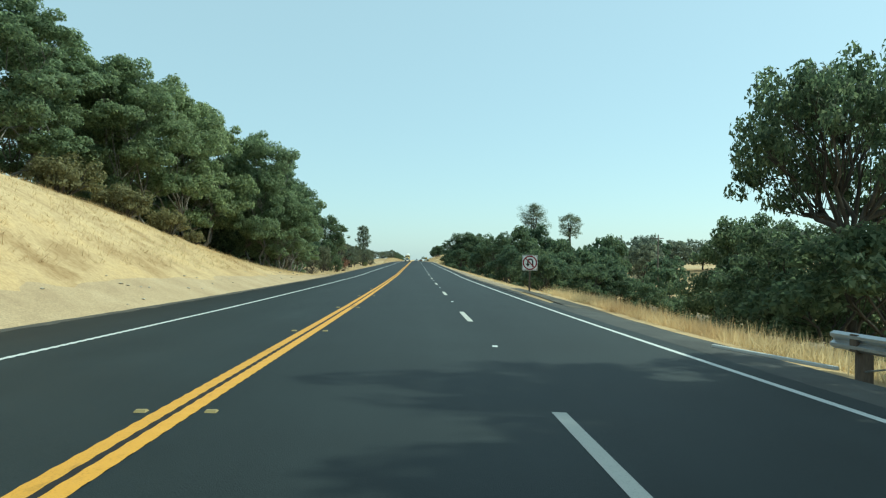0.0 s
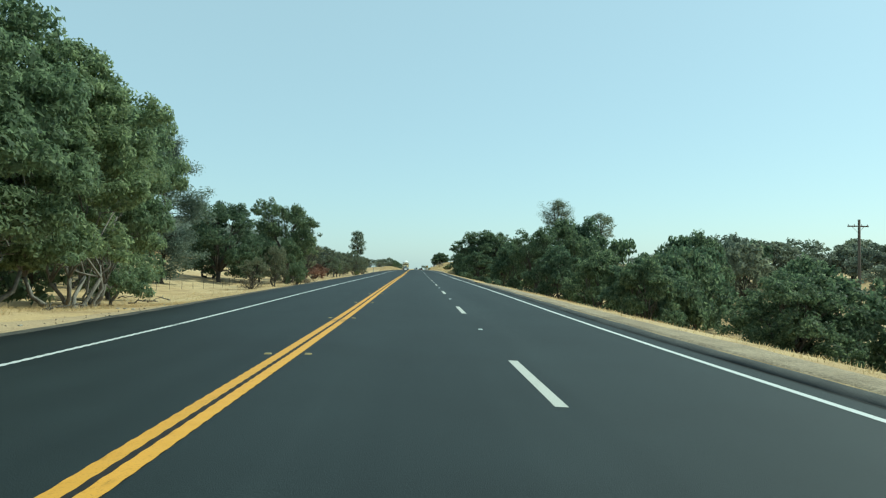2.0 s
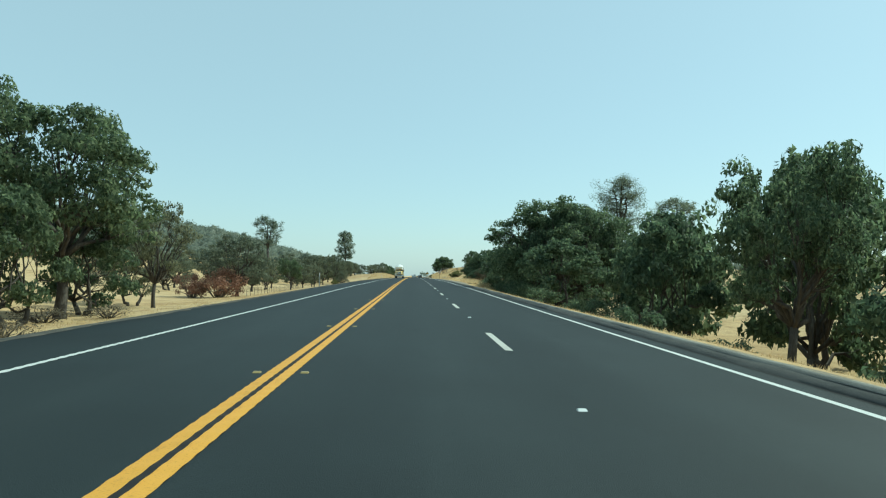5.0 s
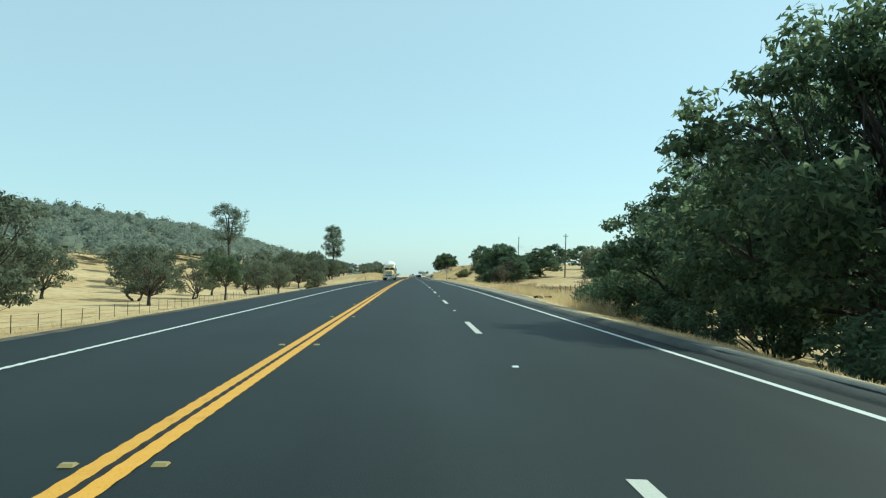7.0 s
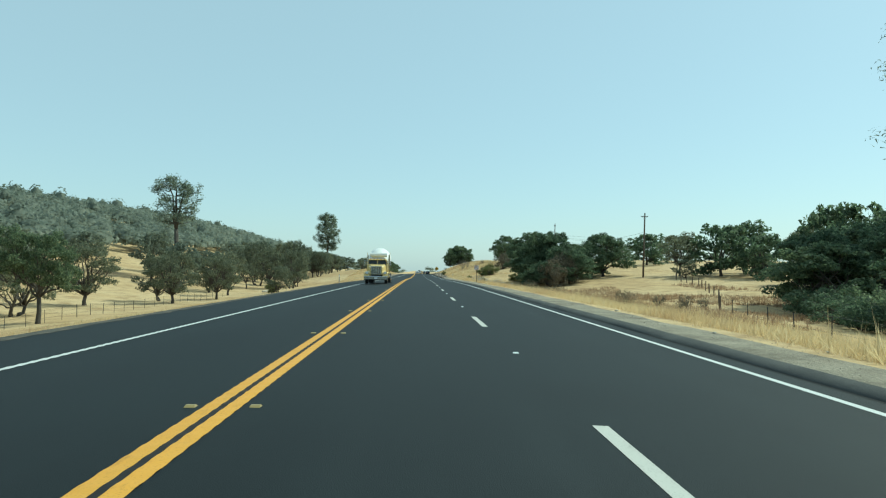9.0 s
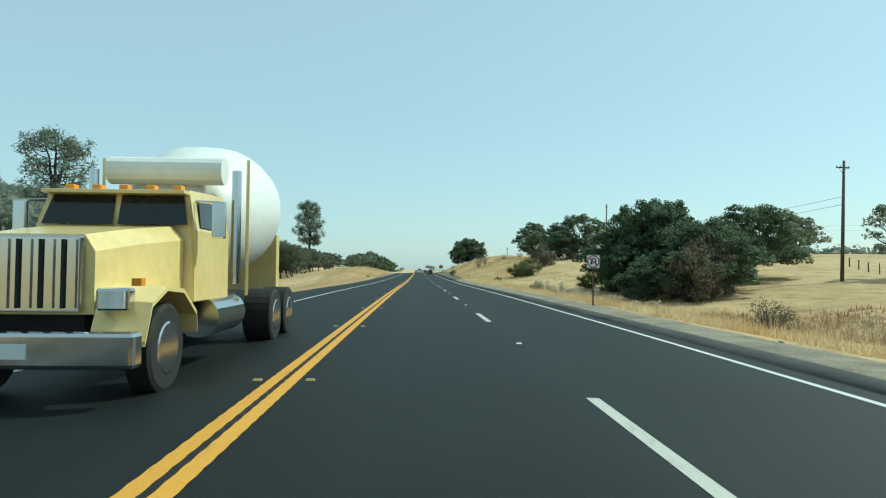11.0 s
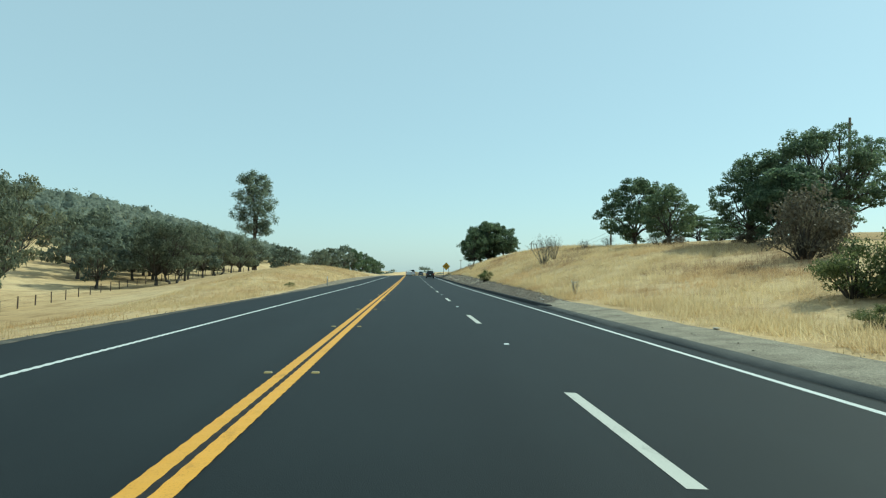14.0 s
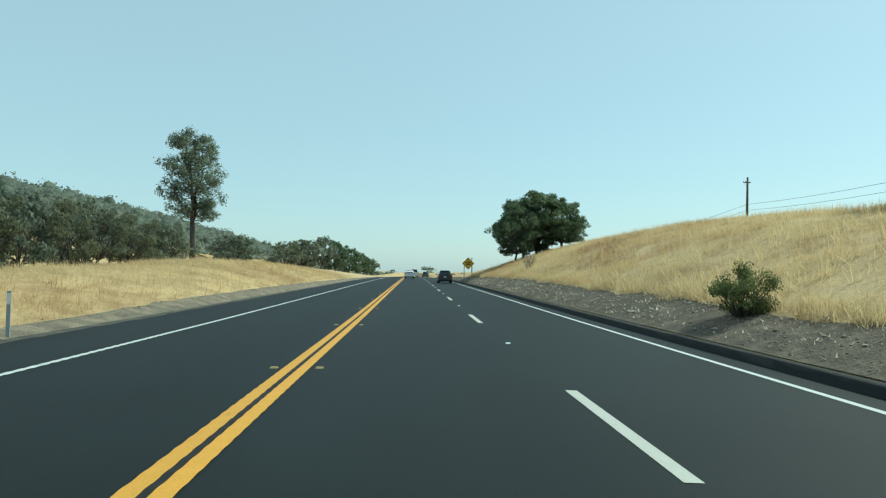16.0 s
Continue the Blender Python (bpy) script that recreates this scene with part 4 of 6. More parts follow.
# bank on the inner side of the road
grove([
    ("grey_a", -14.2, 86, 12.4, 5.2, 170), ("grey_b", -18.0, 95, 13.5, 5.4, 60), ("grey_b", -21.4, 104, 15.6, 5.4, 15), ("grey_a", -14.0, 80, 11.0, 4.4, 33), ("grey_a", -12.0, 69.8, 9.3, 3.7, 120),
    ("grey_a", -23.5, 41, 18.6, 6.3, 10), ("grey_b", -20.0, 57, 18.0, 6.4, 80), ("grey_a", -25.5, 50, 19.4, 6.6, 200),
    ("grey_b", -14.6, 69.5, 15.9, 5.6, 150), ("grey_a", -13.9, 76, 13.6, 5.0, 300), ("oak_b", -19.5, 81, 14.6, 5.4, 0), ("mid_a", -27, 97, 9.0, 5.5, 0), ("mid_b", -31, 110, 8.5, 5.5, 60), ("mid_a", -25, 113, 6.6, 4.4, 100), ("mid_b", -36, 126, 9.0, 6.0, 10), ("grey_a", -18.8, 63.5, 17.2, 5.6, 40), ("oak_b", -22.6, 70, 12.0, 5.2, 40),
    ("oak_b", -24, 78, 14.0, 5.5, 20), ("oak_a", -27, 62, 15.5, 6.0, 100), ("grey_a", -20.6, 51, 17.4, 5.8, 260),
    ("oak_b", -30, 88, 13.5, 5.5, 120), ("mid_a", -34, 72, 17.0, 6.5, 30), ("oak_b", -33, 40, 19.0, 6.0, 70),
    ("pine_c", -36.5, 153.5, 20.6, 7.0, 0), ("pine_c", -40, 141, 18.0, 6.0, 130),
    ("oak_f", -33.5, 172, 14.2, 7.8, 50), ("oak_c", -24.6, 187, 15.7, 7.8, 15), ("oak_b", -22.6, 178, 7.4, 3.4, 200),
    ("oak_b", -24.5, 190, 7.6, 3.8, 90), ("oak_a", -28.5, 181, 8.2, 4.0, 170), ("blue_c", -23, 200, 9.4, 4.0, 60), ("blue_b", -27, 205, 6.5, 3.4, 10),
    ("oak_b", -38, 181, 9.5, 5.0, 300), ("blue_a", -50, 150, 9.0, 5.0, 0), ("mid_c", -58, 120, 12.0, 6.0, 33), ("mid_c", -70, 150, 14.0, 6.0, 99),
    ("blue_a", -31, 106, 7.5, 4.4, 220), ("blue_b", -36, 118, 8.0, 4.6, 45),
])


def dead_tree(x, y, tips, thick, seed, label):
    """Leaning bare stems that part near the ground, with a few broken twigs."""
    rng = np.random.default_rng(seed)
    ob = root("dead_tree", pose(x, y, gz(x, y)), label, "dead tree", "dead trees")
    for dx, dy, tx, ty, tz, k in tips:
        bm = bmesh.new()
        pts = limb(rng, bm, (dx, dy, -0.15), (tx, ty, tz), thick * k, thick * k * 0.38, 0.02, 0.10, 8, 8)
        for i in range(7):
            q = pts[int(rng.integers(2, 8))]
            way = np.array([rng.uniform(-1, 1), rng.uniform(-1, 1), rng.uniform(-0.35, 0.5)]) * rng.uniform(0.5, 1.5)
            side = limb(rng, bm, q, q + way, thick * k * 0.28, 0.008, -0.12, 0.12, 5, 4)
            for _ in range(2):
                limb(rng, bm, side[2], side[2] + rng.normal(size=3) * 0.4 + np.array([0, 0, -0.3]), 0.012, 0.004, -0.1, 0.1, 3, 3)
        part("stem", bm, PALE_BARK, ob, smooth=True)
    return ob


dead_tree(-16.0, 92.4, ((0, 0, 1.0, 0.2, 5.4, 1.0), (-0.6, 0.1, -0.25, 0.2, 3.4, 0.7)), 0.13, 5, "leaning bare dead tree with two bleached stems")
dead_tree(-13.0, 77.5, ((0, 0, 0.8, 0.5, 4.2, 1.0), (0.3, 0.2, -0.9, 0.6, 3.6, 0.8), (-0.3, 0.3, -0.2, -0.5, 3.0, 0.6)), 0.10, 6, "thin pale dead stems under the bank oaks")


def fallen_branch(x, y, long, turn, seed):
    """Broken limb with its side twigs, lying on the ground."""
    rng = np.random.default_rng(seed)
    ob = root("fallen_branch", pose(x, y, gz(x, y), 0, 0, turn), "fallen forked branch among dry leaves", "branch", "fallen branches")
    bm = bmesh.new()
    pts = limb(rng, bm, (-long / 2, 0, 0.05), (long / 2, 0.1, 0.14), 0.075, 0.02, 0.05, 0.08, 6, 6)
    for i in range(6):
        q = pts[int(rng.integers(1, 6))]
        limb(rng, bm, q, q + np.array([rng.uniform(0.1, 0.5), rng.uniform(-0.6, 0.6), rng.uniform(0.0, 0.35)]) * long * 0.45, 0.03, 0.006, 0.05, 0.12, 4, 3)
    part("limb", bm, PALE_BARK if seed % 2 else BARK, ob, smooth=True)


for k, (x, y, long, turn) in enumerate(((-19.6, 107.4, 2.2, 20), (-20.7, 114.2, 1.8, 150), (-20.0, 110.2, 1.4, 80), (-24.5, 106.4, 2.4, 200), (-25.0, 117.0, 1.9, 40), (-14.6, 88.0, 2.0, 110), (-11.2, 80.5, 1.6, 60), (-12.0, 74.5, 1.5, 10))):
    fallen_branch(x, y, long, turn, 30 + k)
# oaks in the sloping field
grove([
    ("blue_a", -23.9, 232, 8.2, 5.6, 30), ("blue_b", -42, 226, 6.5, 4.6, 110), ("blue_a", -35.5, 286.5, 6.8, 5.2, 75), ("blue_b", -44.4, 303.5, 6.4, 5.0, 140),
    ("oak_c", -30.4, 306, 5.8, 3.7, 20), ("blue_a", -42, 336, 6.6, 5.0, 170), ("mid_c", -62, 345, 8.0, 5.6, 10), ("blue_b", -40, 318, 5.6, 4.4, 240), ("mid_d", -72, 318, 8.5, 6, 130), ("blue_b", -24.5, 372, 3.4, 3.0, 90), ("blue_b", -48, 270, 6.2, 5.2, 60), ("blue_a", -58, 300, 7.4, 5.6, 200), ("blue_b", -52, 330, 7.2, 5.2, 10),
    ("blue_a", -34, 345, 5.6, 4.4, 310), ("blue_b", -38.5, 352, 5.0, 4.2, 80), ("blue_a", -33, 362, 5.3, 4.0, 240), ("mid_c", -69, 361, 10.4, 6.2, 10),
    ("blue_a", -37, 382, 6.2, 4.6, 130), ("blue_c", -46, 402, 4.6, 3.4, 30), ("mid_c", -45, 395, 7.2, 5.0, 70), ("blue_c", -53, 425.3, 7.4, 5.0, 160),
    ("blue_a", -39.4, 428, 9.2, 5.6, 40), ("blue_b", -32.2, 423.5, 8.8, 5.0, 120), ("blue_c", -43.2, 419.0, 4.6, 3.6, 200), ("blue_a", -37.2, 451, 13.0, 6.0, 215), ("blue_c", -42.0, 464, 13.4, 6.0, 90), ("blue_b", -47, 447, 12.6, 6.0, 15), ("blue_b", -34.5, 443, 7.0, 4.0, 100), ("blue_a", -52, 462, 10.5, 5.6, 140),
    ("mid_d", -58, 470, 10.0, 5.6, 0), ("mid_c", -79.6, 487, 9.0, 5.4, 60), ("blue_a", -39.5, 500, 10.7, 4.9, 30), ("mid_c", -47, 496, 9.0, 5.2, 100),
    ("mid_d", -49.3, 514, 9.6, 5.6, 190), ("mid_c", -52.6, 530, 13.6, 6.2, 250), ("mid_d", -60, 520, 12.0, 6.0, 20), ("mid_c", -44, 544, 10.0, 5.2, 140),
    ("mid_d", -40, 560, 9.6, 5.0, 320), ("mid_c", -52, 575, 10.5, 5.6, 80), ("mid_d", -66, 560, 12.5, 6.2, 44), ("mid_c", -36, 590, 9.5, 5.0, 200),
    ("mid_c", -48, 520, 12.5, 6.0, 12), ("mid_d", -56, 508, 13.0, 6.4, 70), ("mid_c", -66, 535, 15.5, 6.6, 150), ("mid_d", -58, 545, 14.0, 6.4, 210), ("mid_c", -74, 515, 14.0, 6.6, 300), ("mid_d", -46, 575, 10.5, 5.4, 33), ("mid_c", -78, 545, 16.0, 7.0, 81), ("mid_d", -62, 590, 13.0, 6.4, 5), ("mid_c", -42, 606, 10.5, 5.2, 99), ("mid_d", -75, 440, 10.0, 6.0, 0), ("mid_c", -90, 400, 12.0, 6.4, 30), ("mid_d", -85, 330, 9.0, 6.0, 60), ("mid_c", -100, 450, 14.0, 6.5, 10),
    ("blue_b", -36.7, 500, 10.5, 4.6, 15), ("blue_c", -37.4, 507, 10.4, 4.4, 75), ("blue_a", -39.6, 515, 10.6, 4.8, 130), ("mid_d", -38.9, 521, 10.2, 4.4, 222), ("blue_b", -37.7, 526, 10.4, 4.4, 310), ("blue_c", -36.5, 532, 9.8, 4.2, 41),
    ("blue_a", -38.6, 546, 10.4, 4.6, 93), ("mid_d", -36.6, 553, 9.0, 4.2, 160), ("mid_c", -53.9, 530, 13.4, 5.4, 205), ("mid_d", -54.8, 541, 13.6, 5.4, 260), ("mid_c", -53.1, 548, 13.2, 5.2, 333), ("mid_d", -53.3, 557, 13.4, 5.2, 52),
    ("pine_a", -63.5, 424, 27.1, 6.2, 60), ("pine_b", -47.9, 598.5, 31.8, 6.9, 0), ("mid_c", -55, 405, 9.5, 5.0, 10), ("mid_d", -66, 415, 12, 5.5, 10),
    ("mid_d", -30, 610, 9.0, 4.6, 50), ("mid_c", -27, 622, 10.6, 5.2, 10), ("mid_d", -23.2, 627, 11.3, 5.0, 100), ("mid_a", -21, 640, 11.0, 5.2, 170),
    ("mid_a", -18.5, 655, 9.4, 5.0, 220), ("mid_b", -16.5, 672, 8.0, 5.0, 0), ("mid_c", -33, 650, 10.5, 5.4, 70), ("mid_b", -15.0, 690, 6.5, 4.8, 33),
])
# hollow on the outer side
grove([
    ("oak_d", 27.9, 38.5, 16.8, 7.2, 0), ("oak_f", 29.5, 47, 5.8, 6.4, 10), ("oak_b", 26.5, 35, 4.6, 5.4, 100), ("oak_f", 31.8, 57, 7.0, 5.8, 220),
    # the next two oaks stand out of view, added to shade the road
    ("oak_a", 18.0, 9.4, 17.5, 5.9, 0), ("oak_d", 19.6, 11.8, 20.0, 6.2, 40), ("oak_b", 34, 42, 6.0, 6.5, 60),
    ("blue_a", 56, 112.5, -2.2, 3.9, 30), ("blue_b", 68, 118, 0.5, 5.0, 90), ("blue_a", 80, 135, 1.0, 5.5, 10), 
    ("oak_f", 29.4, 101.5, 2.0, 4.8, 25), ("oak_b", 34.5, 103, 1.6, 4.6, 0), ("oak_a", 33.4, 107, 3.4, 4.8, 140), ("oak_b", 37.5, 98.5, -1.0, 3.8, 240), ("mid_a", 45, 110, 2.0, 5.0, 10), ("oak_b", 28.5, 128, 3.8, 4.8, 77), ("mid_b", 38.4, 141, 5.8, 4.9, 200), ("mid_c", 95, 180, 9.0, 6, 0), ("mid_c", 85, 205, 10.5, 7, 40), ("mid_c", 70, 190, 11.0, 6.5, 90), ("mid_d", 78, 215, 12.0, 7, 10), ("mid_d", 62, 196, 10.5, 6, 55), ("mid_c", 104, 200, 11.0, 7, 81), ("mid_c", 110, 150, 4.0, 7, 130), ("mid_a", 56, 184, 10.5, 6, 11), ("mid_c", 66, 178, 9.0, 6, 50), ("mid_b", 75, 194, 10.0, 6, 90), ("mid_c", 83, 196, 9.6, 6.2, 140), ("mid_d", 92, 198, 10.0, 6.4, 180), ("mid_c", 100, 195, 9.4, 6.4, 230), ("mid_d", 113, 196, 9.6, 7, 270), ("mid_c", 122, 188, 8.6, 7, 320), ("mid_d", 130, 200, 10, 7, 20), ("mid_c", 140, 190, 9.5, 7, 60), ("mid_c", 88, 166, 4.6, 6, 30), ("mid_d", 98, 171, 5.4, 6.5, 170), ("mid_c", 106, 178, 6.0, 6.5, 260), ("mid_c", 120, 200, 9.0, 8, 20), ("oak_a", 27.0, 124, 3.4, 4.0, 20),
    ("mid_a", 33.0, 134, 4.6, 4.6, 80), ("oak_b", 33.0, 136, 4.6, 5.6, 300), ("mid_b", 41, 146, 5.0, 6.0, 10), ("mid_a", 46.5, 156, 7.0, 6.0, 60),
    ("oak_a", 54.5, 171.5, 10.2, 6.0, 200), ("mid_b", 62, 152.5, 4.3, 6.0, 30), ("mid_a", 47, 166, 6.5, 5.8, 110),
    ("oak_a", 29.0, 150, 5.0, 5.2, 60), ("oak_b", 25.5, 162, 6.5, 5.0, 190), ("oak_c", 24.5, 175.5, 10.2, 5.2, 90), ("oak_a", 33, 165, 7.5, 5.6, 260),
    ("oak_a", 39.8, 196, 14.6, 6.8, 30), ("oak_b", 32.5, 186, 13.8, 6.4, 0), ("mid_a", 43, 182, 9.5, 6.0, 300),
    ("oak_b", 21.5, 188, 8.0, 4.6, 150), ("oak_c", 17.8, 212.5, 10.8, 4.2, 120), ("oak_c", 22.5, 211, 9.8, 5.2, 15),
    ("oak_n", 19.9, 214.4, 13.4, 10.4, 20), ("oak_f", 16.3, 225.5, 7.6, 5.0, 80), ("oak_f", 25, 226, 9.0, 5.6, 10), ("oak_b", 15.8, 198, 5.8, 4.2, 44),
    ("mid_b", 29, 203, 9.5, 5.6, 0), ("mid_a", 35, 215, 8.5, 6.0, 50), ("oak_b", 27.5, 238, 6.6, 4.8, 111), ("mid_a", 37, 232, 8.0, 6.0, 80),
    ("pine_d", 59.5, 314, 29.6, 7.7, 90), ("pine_a", 81.3, 328, 26.8, 6.6, 0),
    ("mid_a", 46, 262, 8.0, 6.2, 0), ("mid_b", 55, 272, 9.0, 6.4, 70), ("mid_a", 60, 298, 8.6, 6.5, 200), ("mid_b", 68, 284, 9.4, 6.8, 20), ("oak_b", 36, 262, 5.4, 5.0, 30), ("oak_b", 31, 268, 5.2, 4.8, 77), ("oak_f", 30, 255.5, 6.0, 5.0, 140), ("oak_b", 34, 286, 5.6, 5.0, 10), ("oak_a", 42, 282, 5.0, 4.8, 70),
    ("oak_a", 51, 318, 9.0, 6.4, 40), ("oak_b", 45, 308, 7.4, 5.6, 150), ("oak_a", 41, 311, 7.0, 5.6, 10), ("oak_b", 38.2, 306, 5.6, 4.8, 90), ("mid_a", 52, 300, 8.5, 6.0, 33), ("mid_a", 62.6, 340, 13.8, 6.4, 10), ("mid_b", 72, 335, 15.0, 6.4, 310), ("mid_a", 58, 322, 11.5, 5.0, 45), ("mid_a", 58, 330, 9.5, 6.0, 25),
])
# field and rise farther along
grove([
    ("blue_c", 52.5, 372.5, 11.2, 4.8, 10), ("blue_b", 50.5, 365, 5.2, 2.8, 60), ("mid_a", 58.5, 368, 12.4, 6.2, 100), ("mid_b", 66, 373, 13.4, 6.2, 0), ("mid_a", 62, 360, 9.8, 5.2, 200), ("blue_a", 78, 372, 12.6, 5.6, 70), ("mid_a", 89.4, 383, 17.0, 7.0, 20),
    ("oak_f", 28.6, 378.5, 11.2, 5.2, 30), ("oak_f", 25.6, 378, 10.2, 4.4, 130), ("bush_n", 25.6, 363.2, 5.8, 3.0, 10), ("bush_n", 27.8, 366, 7.6, 3.2, 80), ("oak_b", 24.3, 380.5, 7.6, 4.4, 120), ("oak_f", 29.5, 368, 7.6, 5.4, 200), ("oak_f", 25.5, 366.5, 4.4, 4.8, 60), ("oak_a", 24.0, 374, 5.0, 4.2, 280), ("oak_b", 33.0, 376, 6.6, 4.6, 10), ("oak_f", 39.5, 379.5, 10.6, 6.2, 75),
    ("oak_f", 39.9, 418, 9.6, 4.8, 40), ("oak_a", 41.8, 411, 9.2, 4.8, 150),
    ("oak_a", 60, 452, 15.3, 6.4, 30), ("mid_a", 61.4, 415, 13.2, 6.4, 0), ("mid_c", 75, 430, 14.0, 6.4, 60), ("mid_c", 66, 460, 13.5, 6.0, 100), ("mid_a", 58, 482, 13.0, 6.0, 10), ("mid_c", 82, 470, 14.0, 6.4, 0),
    ("oak_n", 38.2, 450, 16.4, 7.2, 30), ("oak_b", 33.4, 446, 11.5, 4.2, 120), ("oak_h", 32.6, 452, 13.6, 3.9, 10),
    ("oak_f", 33.4, 484, 16.2, 5.3, 70), ("oak_h", 30.9, 466, 12.6, 3.7, 170), ("bush_b", 31.8, 472, 6.6, 1.6, 0), ("oak_b", 50, 500, 12.0, 4.6, 20),
    ("oak_f", 20.2, 548, 14.8, 6.0, 60), ("oak_f", 18.4, 550, 13.8, 4.8, 200), ("oak_h", 16.2, 543, 12.6, 3.8, 10), ("oak_f", 23.6, 547, 13.4, 4.2, 200),
])
plant("bush_r", -25.6, 228.6, top=3.5, radius=3.9, turn=20)
plant("bush_r", -29.0, 228, top=2.4, radius=2.6, turn=80)
plant("bush_n", 26.0, 433.5, top=8.4, radius=3.0, turn=20)
plant("bush_d", 46, 478, top=9.4, radius=3.9, turn=10)
plant("bush_d", 42.0, 477, top=8.4, radius=2.6, turn=60)
plant("bush_b", -22.3, 151.3, height=2.2, radius=2.2, label="tangle of dead twigs at the pavement's edge")
plant("blue_c", -22.3, 151.6, top=3.0, radius=2.5, turn=40)
plant("bush_d", -18.0, 163, top=3.1, radius=2.0, turn=15)
plant("blue_b", -21.2, 161.5, top=5.6, radius=2.6, turn=100)
plant("bush_b", -16.8, 168, height=1.4, radius=1.8, turn=10)
plant("bush_b", -23.5, 183, height=1.6, radius=2.4)
plant("bush_b", -21.0, 187, height=1.3, radius=2.0, turn=50)
for x, y, h, r in ((-16.3, 49.5, 2.6, 1.6), (-17.8, 45.5, 3.0, 2.2), (-19.5, 41.0, 3.4, 2.4), (-15.6, 53.0, 1.5, 0.9)):
    plant("bush_y", x, y, height=h, radius=r, turn=x * 40)
plant("bush_y", -15.6, 22.5, height=2.0, radius=0.9, turn=12)
for x, y, h, r in ((20.6, 416.4, 3.4, 2.5), (18.6, 418.6, 2.6, 1.8), (14.6, 412.0, 0.8, 0.8), (28.0, 397.0, 3.0, 2.0), (26.0, 394.0, 2.0, 1.5), (14.0, 374.5, 1.1, 0.9), (22.0, 384, 2.0, 1.6)):
    plant("bush_g", x, y, height=h, radius=r, turn=x * 77)
plant("bush_g", -28.6, 385.2, height=3.2, radius=1.7, turn=130, label="green shrub in the hollow beside the fallen log")
plant("bush_g", 10.3, 469.9, height=1.65, radius=0.95, turn=30, label="round green shrub on the gravel verge")
for x, y, h, r in ((16.5, 334.5, 1.9, 1.3), (19.5, 330, 1.6, 1.2), (19.3, 303.5, 1.7, 1.1), (21.8, 303, 1.5, 0.7), (22.8, 301, 1.1, 0.7), (25.5, 306, 1.6, 0.8), (26.6, 305, 1.4, 0.7), (20, 340, 1.3, 1.0)):
    plant("bush_b", x, y, height=h, radius=r, turn=x * 55)
for x, y, h, r in ((38.0, 413.5, 3.2, 2.8), (40.5, 409.0, 3.4, 3.0), (43.0, 407.0, 3.0, 2.8), (12.9, 227, 2.4, 2.2), (13.6, 208, 2.6, 2.4), (13.2, 199, 2.2, 2.2), (12.4, 192, 1.8, 2.0), (16.8, 181, 3.0, 2.6), (20, 160, 3.0, 2.8), (15.5, 217, 3.0, 2.6), (18, 204, 3.2, 3.0), (24, 371, 2.6, 2.6), (29, 391, 2.6, 2.4), (13.4, 232, 2.2, 2.0), (14.2, 222, 1.8, 2.0), (12.6, 216, 1.4, 1.4), (16.5, 212, 2.0, 2.4), (15.0, 187, 2.4, 2.2), (14.0, 204, 1.8, 1.8), (20.5, 42, 2.2, 2.4), (23.5, 140, 2.6, 2.6), (19.0, 152, 2.0, 2.0), (22.5, 128, 2.8, 2.4), (17.8, 170, 2.4, 2.2), (23.0, 377, 2.0, 2.0), (22.0, 366, 1.6, 1.8), (37, 300, 2.4, 2.6), (40.5, 304, 3.0, 3.2), (34.5, 302, 3.0, 3.0), (33.0, 297, 2.6, 2.6), (36.5, 299, 3.2, 3.0), (31, 293, 2.4, 2.4), (34, 293, 2.8, 2.8), (29.5, 289, 2.0, 2.2), (32.5, 288, 2.4, 2.6), (44.5, 300, 3.2, 3.4), (49, 303, 3.2, 3.4), (36.5, 292, 2.6, 2.8), (46, 294, 3.0, 3.2), (31, 277, 2.4, 2.6), (26, 252, 2.8, 2.6), (27.5, 263, 2.8, 2.6), (30, 287, 2.2, 2.4)):
    plant("bush_d", x, y, height=h, radius=r, turn=x * 91)
plant("bush_n", 35.0, 446.5, height=2.0, radius=2.2, turn=40)
plant("bush_n", 31.5, 450.0, height=1.5, radius=1.6, turn=140)
plant("bush_n", 30.5, 463.0, height=1.6, radius=1.7, turn=240)
plant("weed", 11.6, 433.3, height=1.0, radius=0.3, turn=30)
plant("bush_g", -10.3, 458.0, height=0.55, radius=0.6, turn=20, label="small green weed at the edge of the shoulder")
plant("twig", 16.8, 467.5, height=3.6, radius=1.7)
plant("twig", 18.6, 470.5, height=3.0, radius=1.0, turn=70)
plant("twig", 24.5, 478.5, height=1.6, radius=0.8, turn=10)
plant("twig", 30.0, 486.0, height=1.7, radius=1.1, turn=100)
plant("twig", 12.9, 515, height=1.6, radius=0.8, turn=30)
_r = np.random.default_rng(5)
for k in range(26):
    y = 343 + _r.uniform(0, 24)
    x = 11.2 + _r.uniform(0, 5.0)
    plant("weed", x, y, height=_r.uniform(0.6, 1.5), radius=_r.uniform(0.2, 0.45), turn=_r.uniform(0, 360), category="weed")
for k in range(14):
    y = _r.uniform(14, 34)
    x = 13.0 + _r.uniform(0, 4.0)
    plant("weed", x, y, height=_r.uniform(0.6, 1.2), radius=_r.uniform(0.2, 0.4), turn=_r.uniform(0, 360), category="weed")


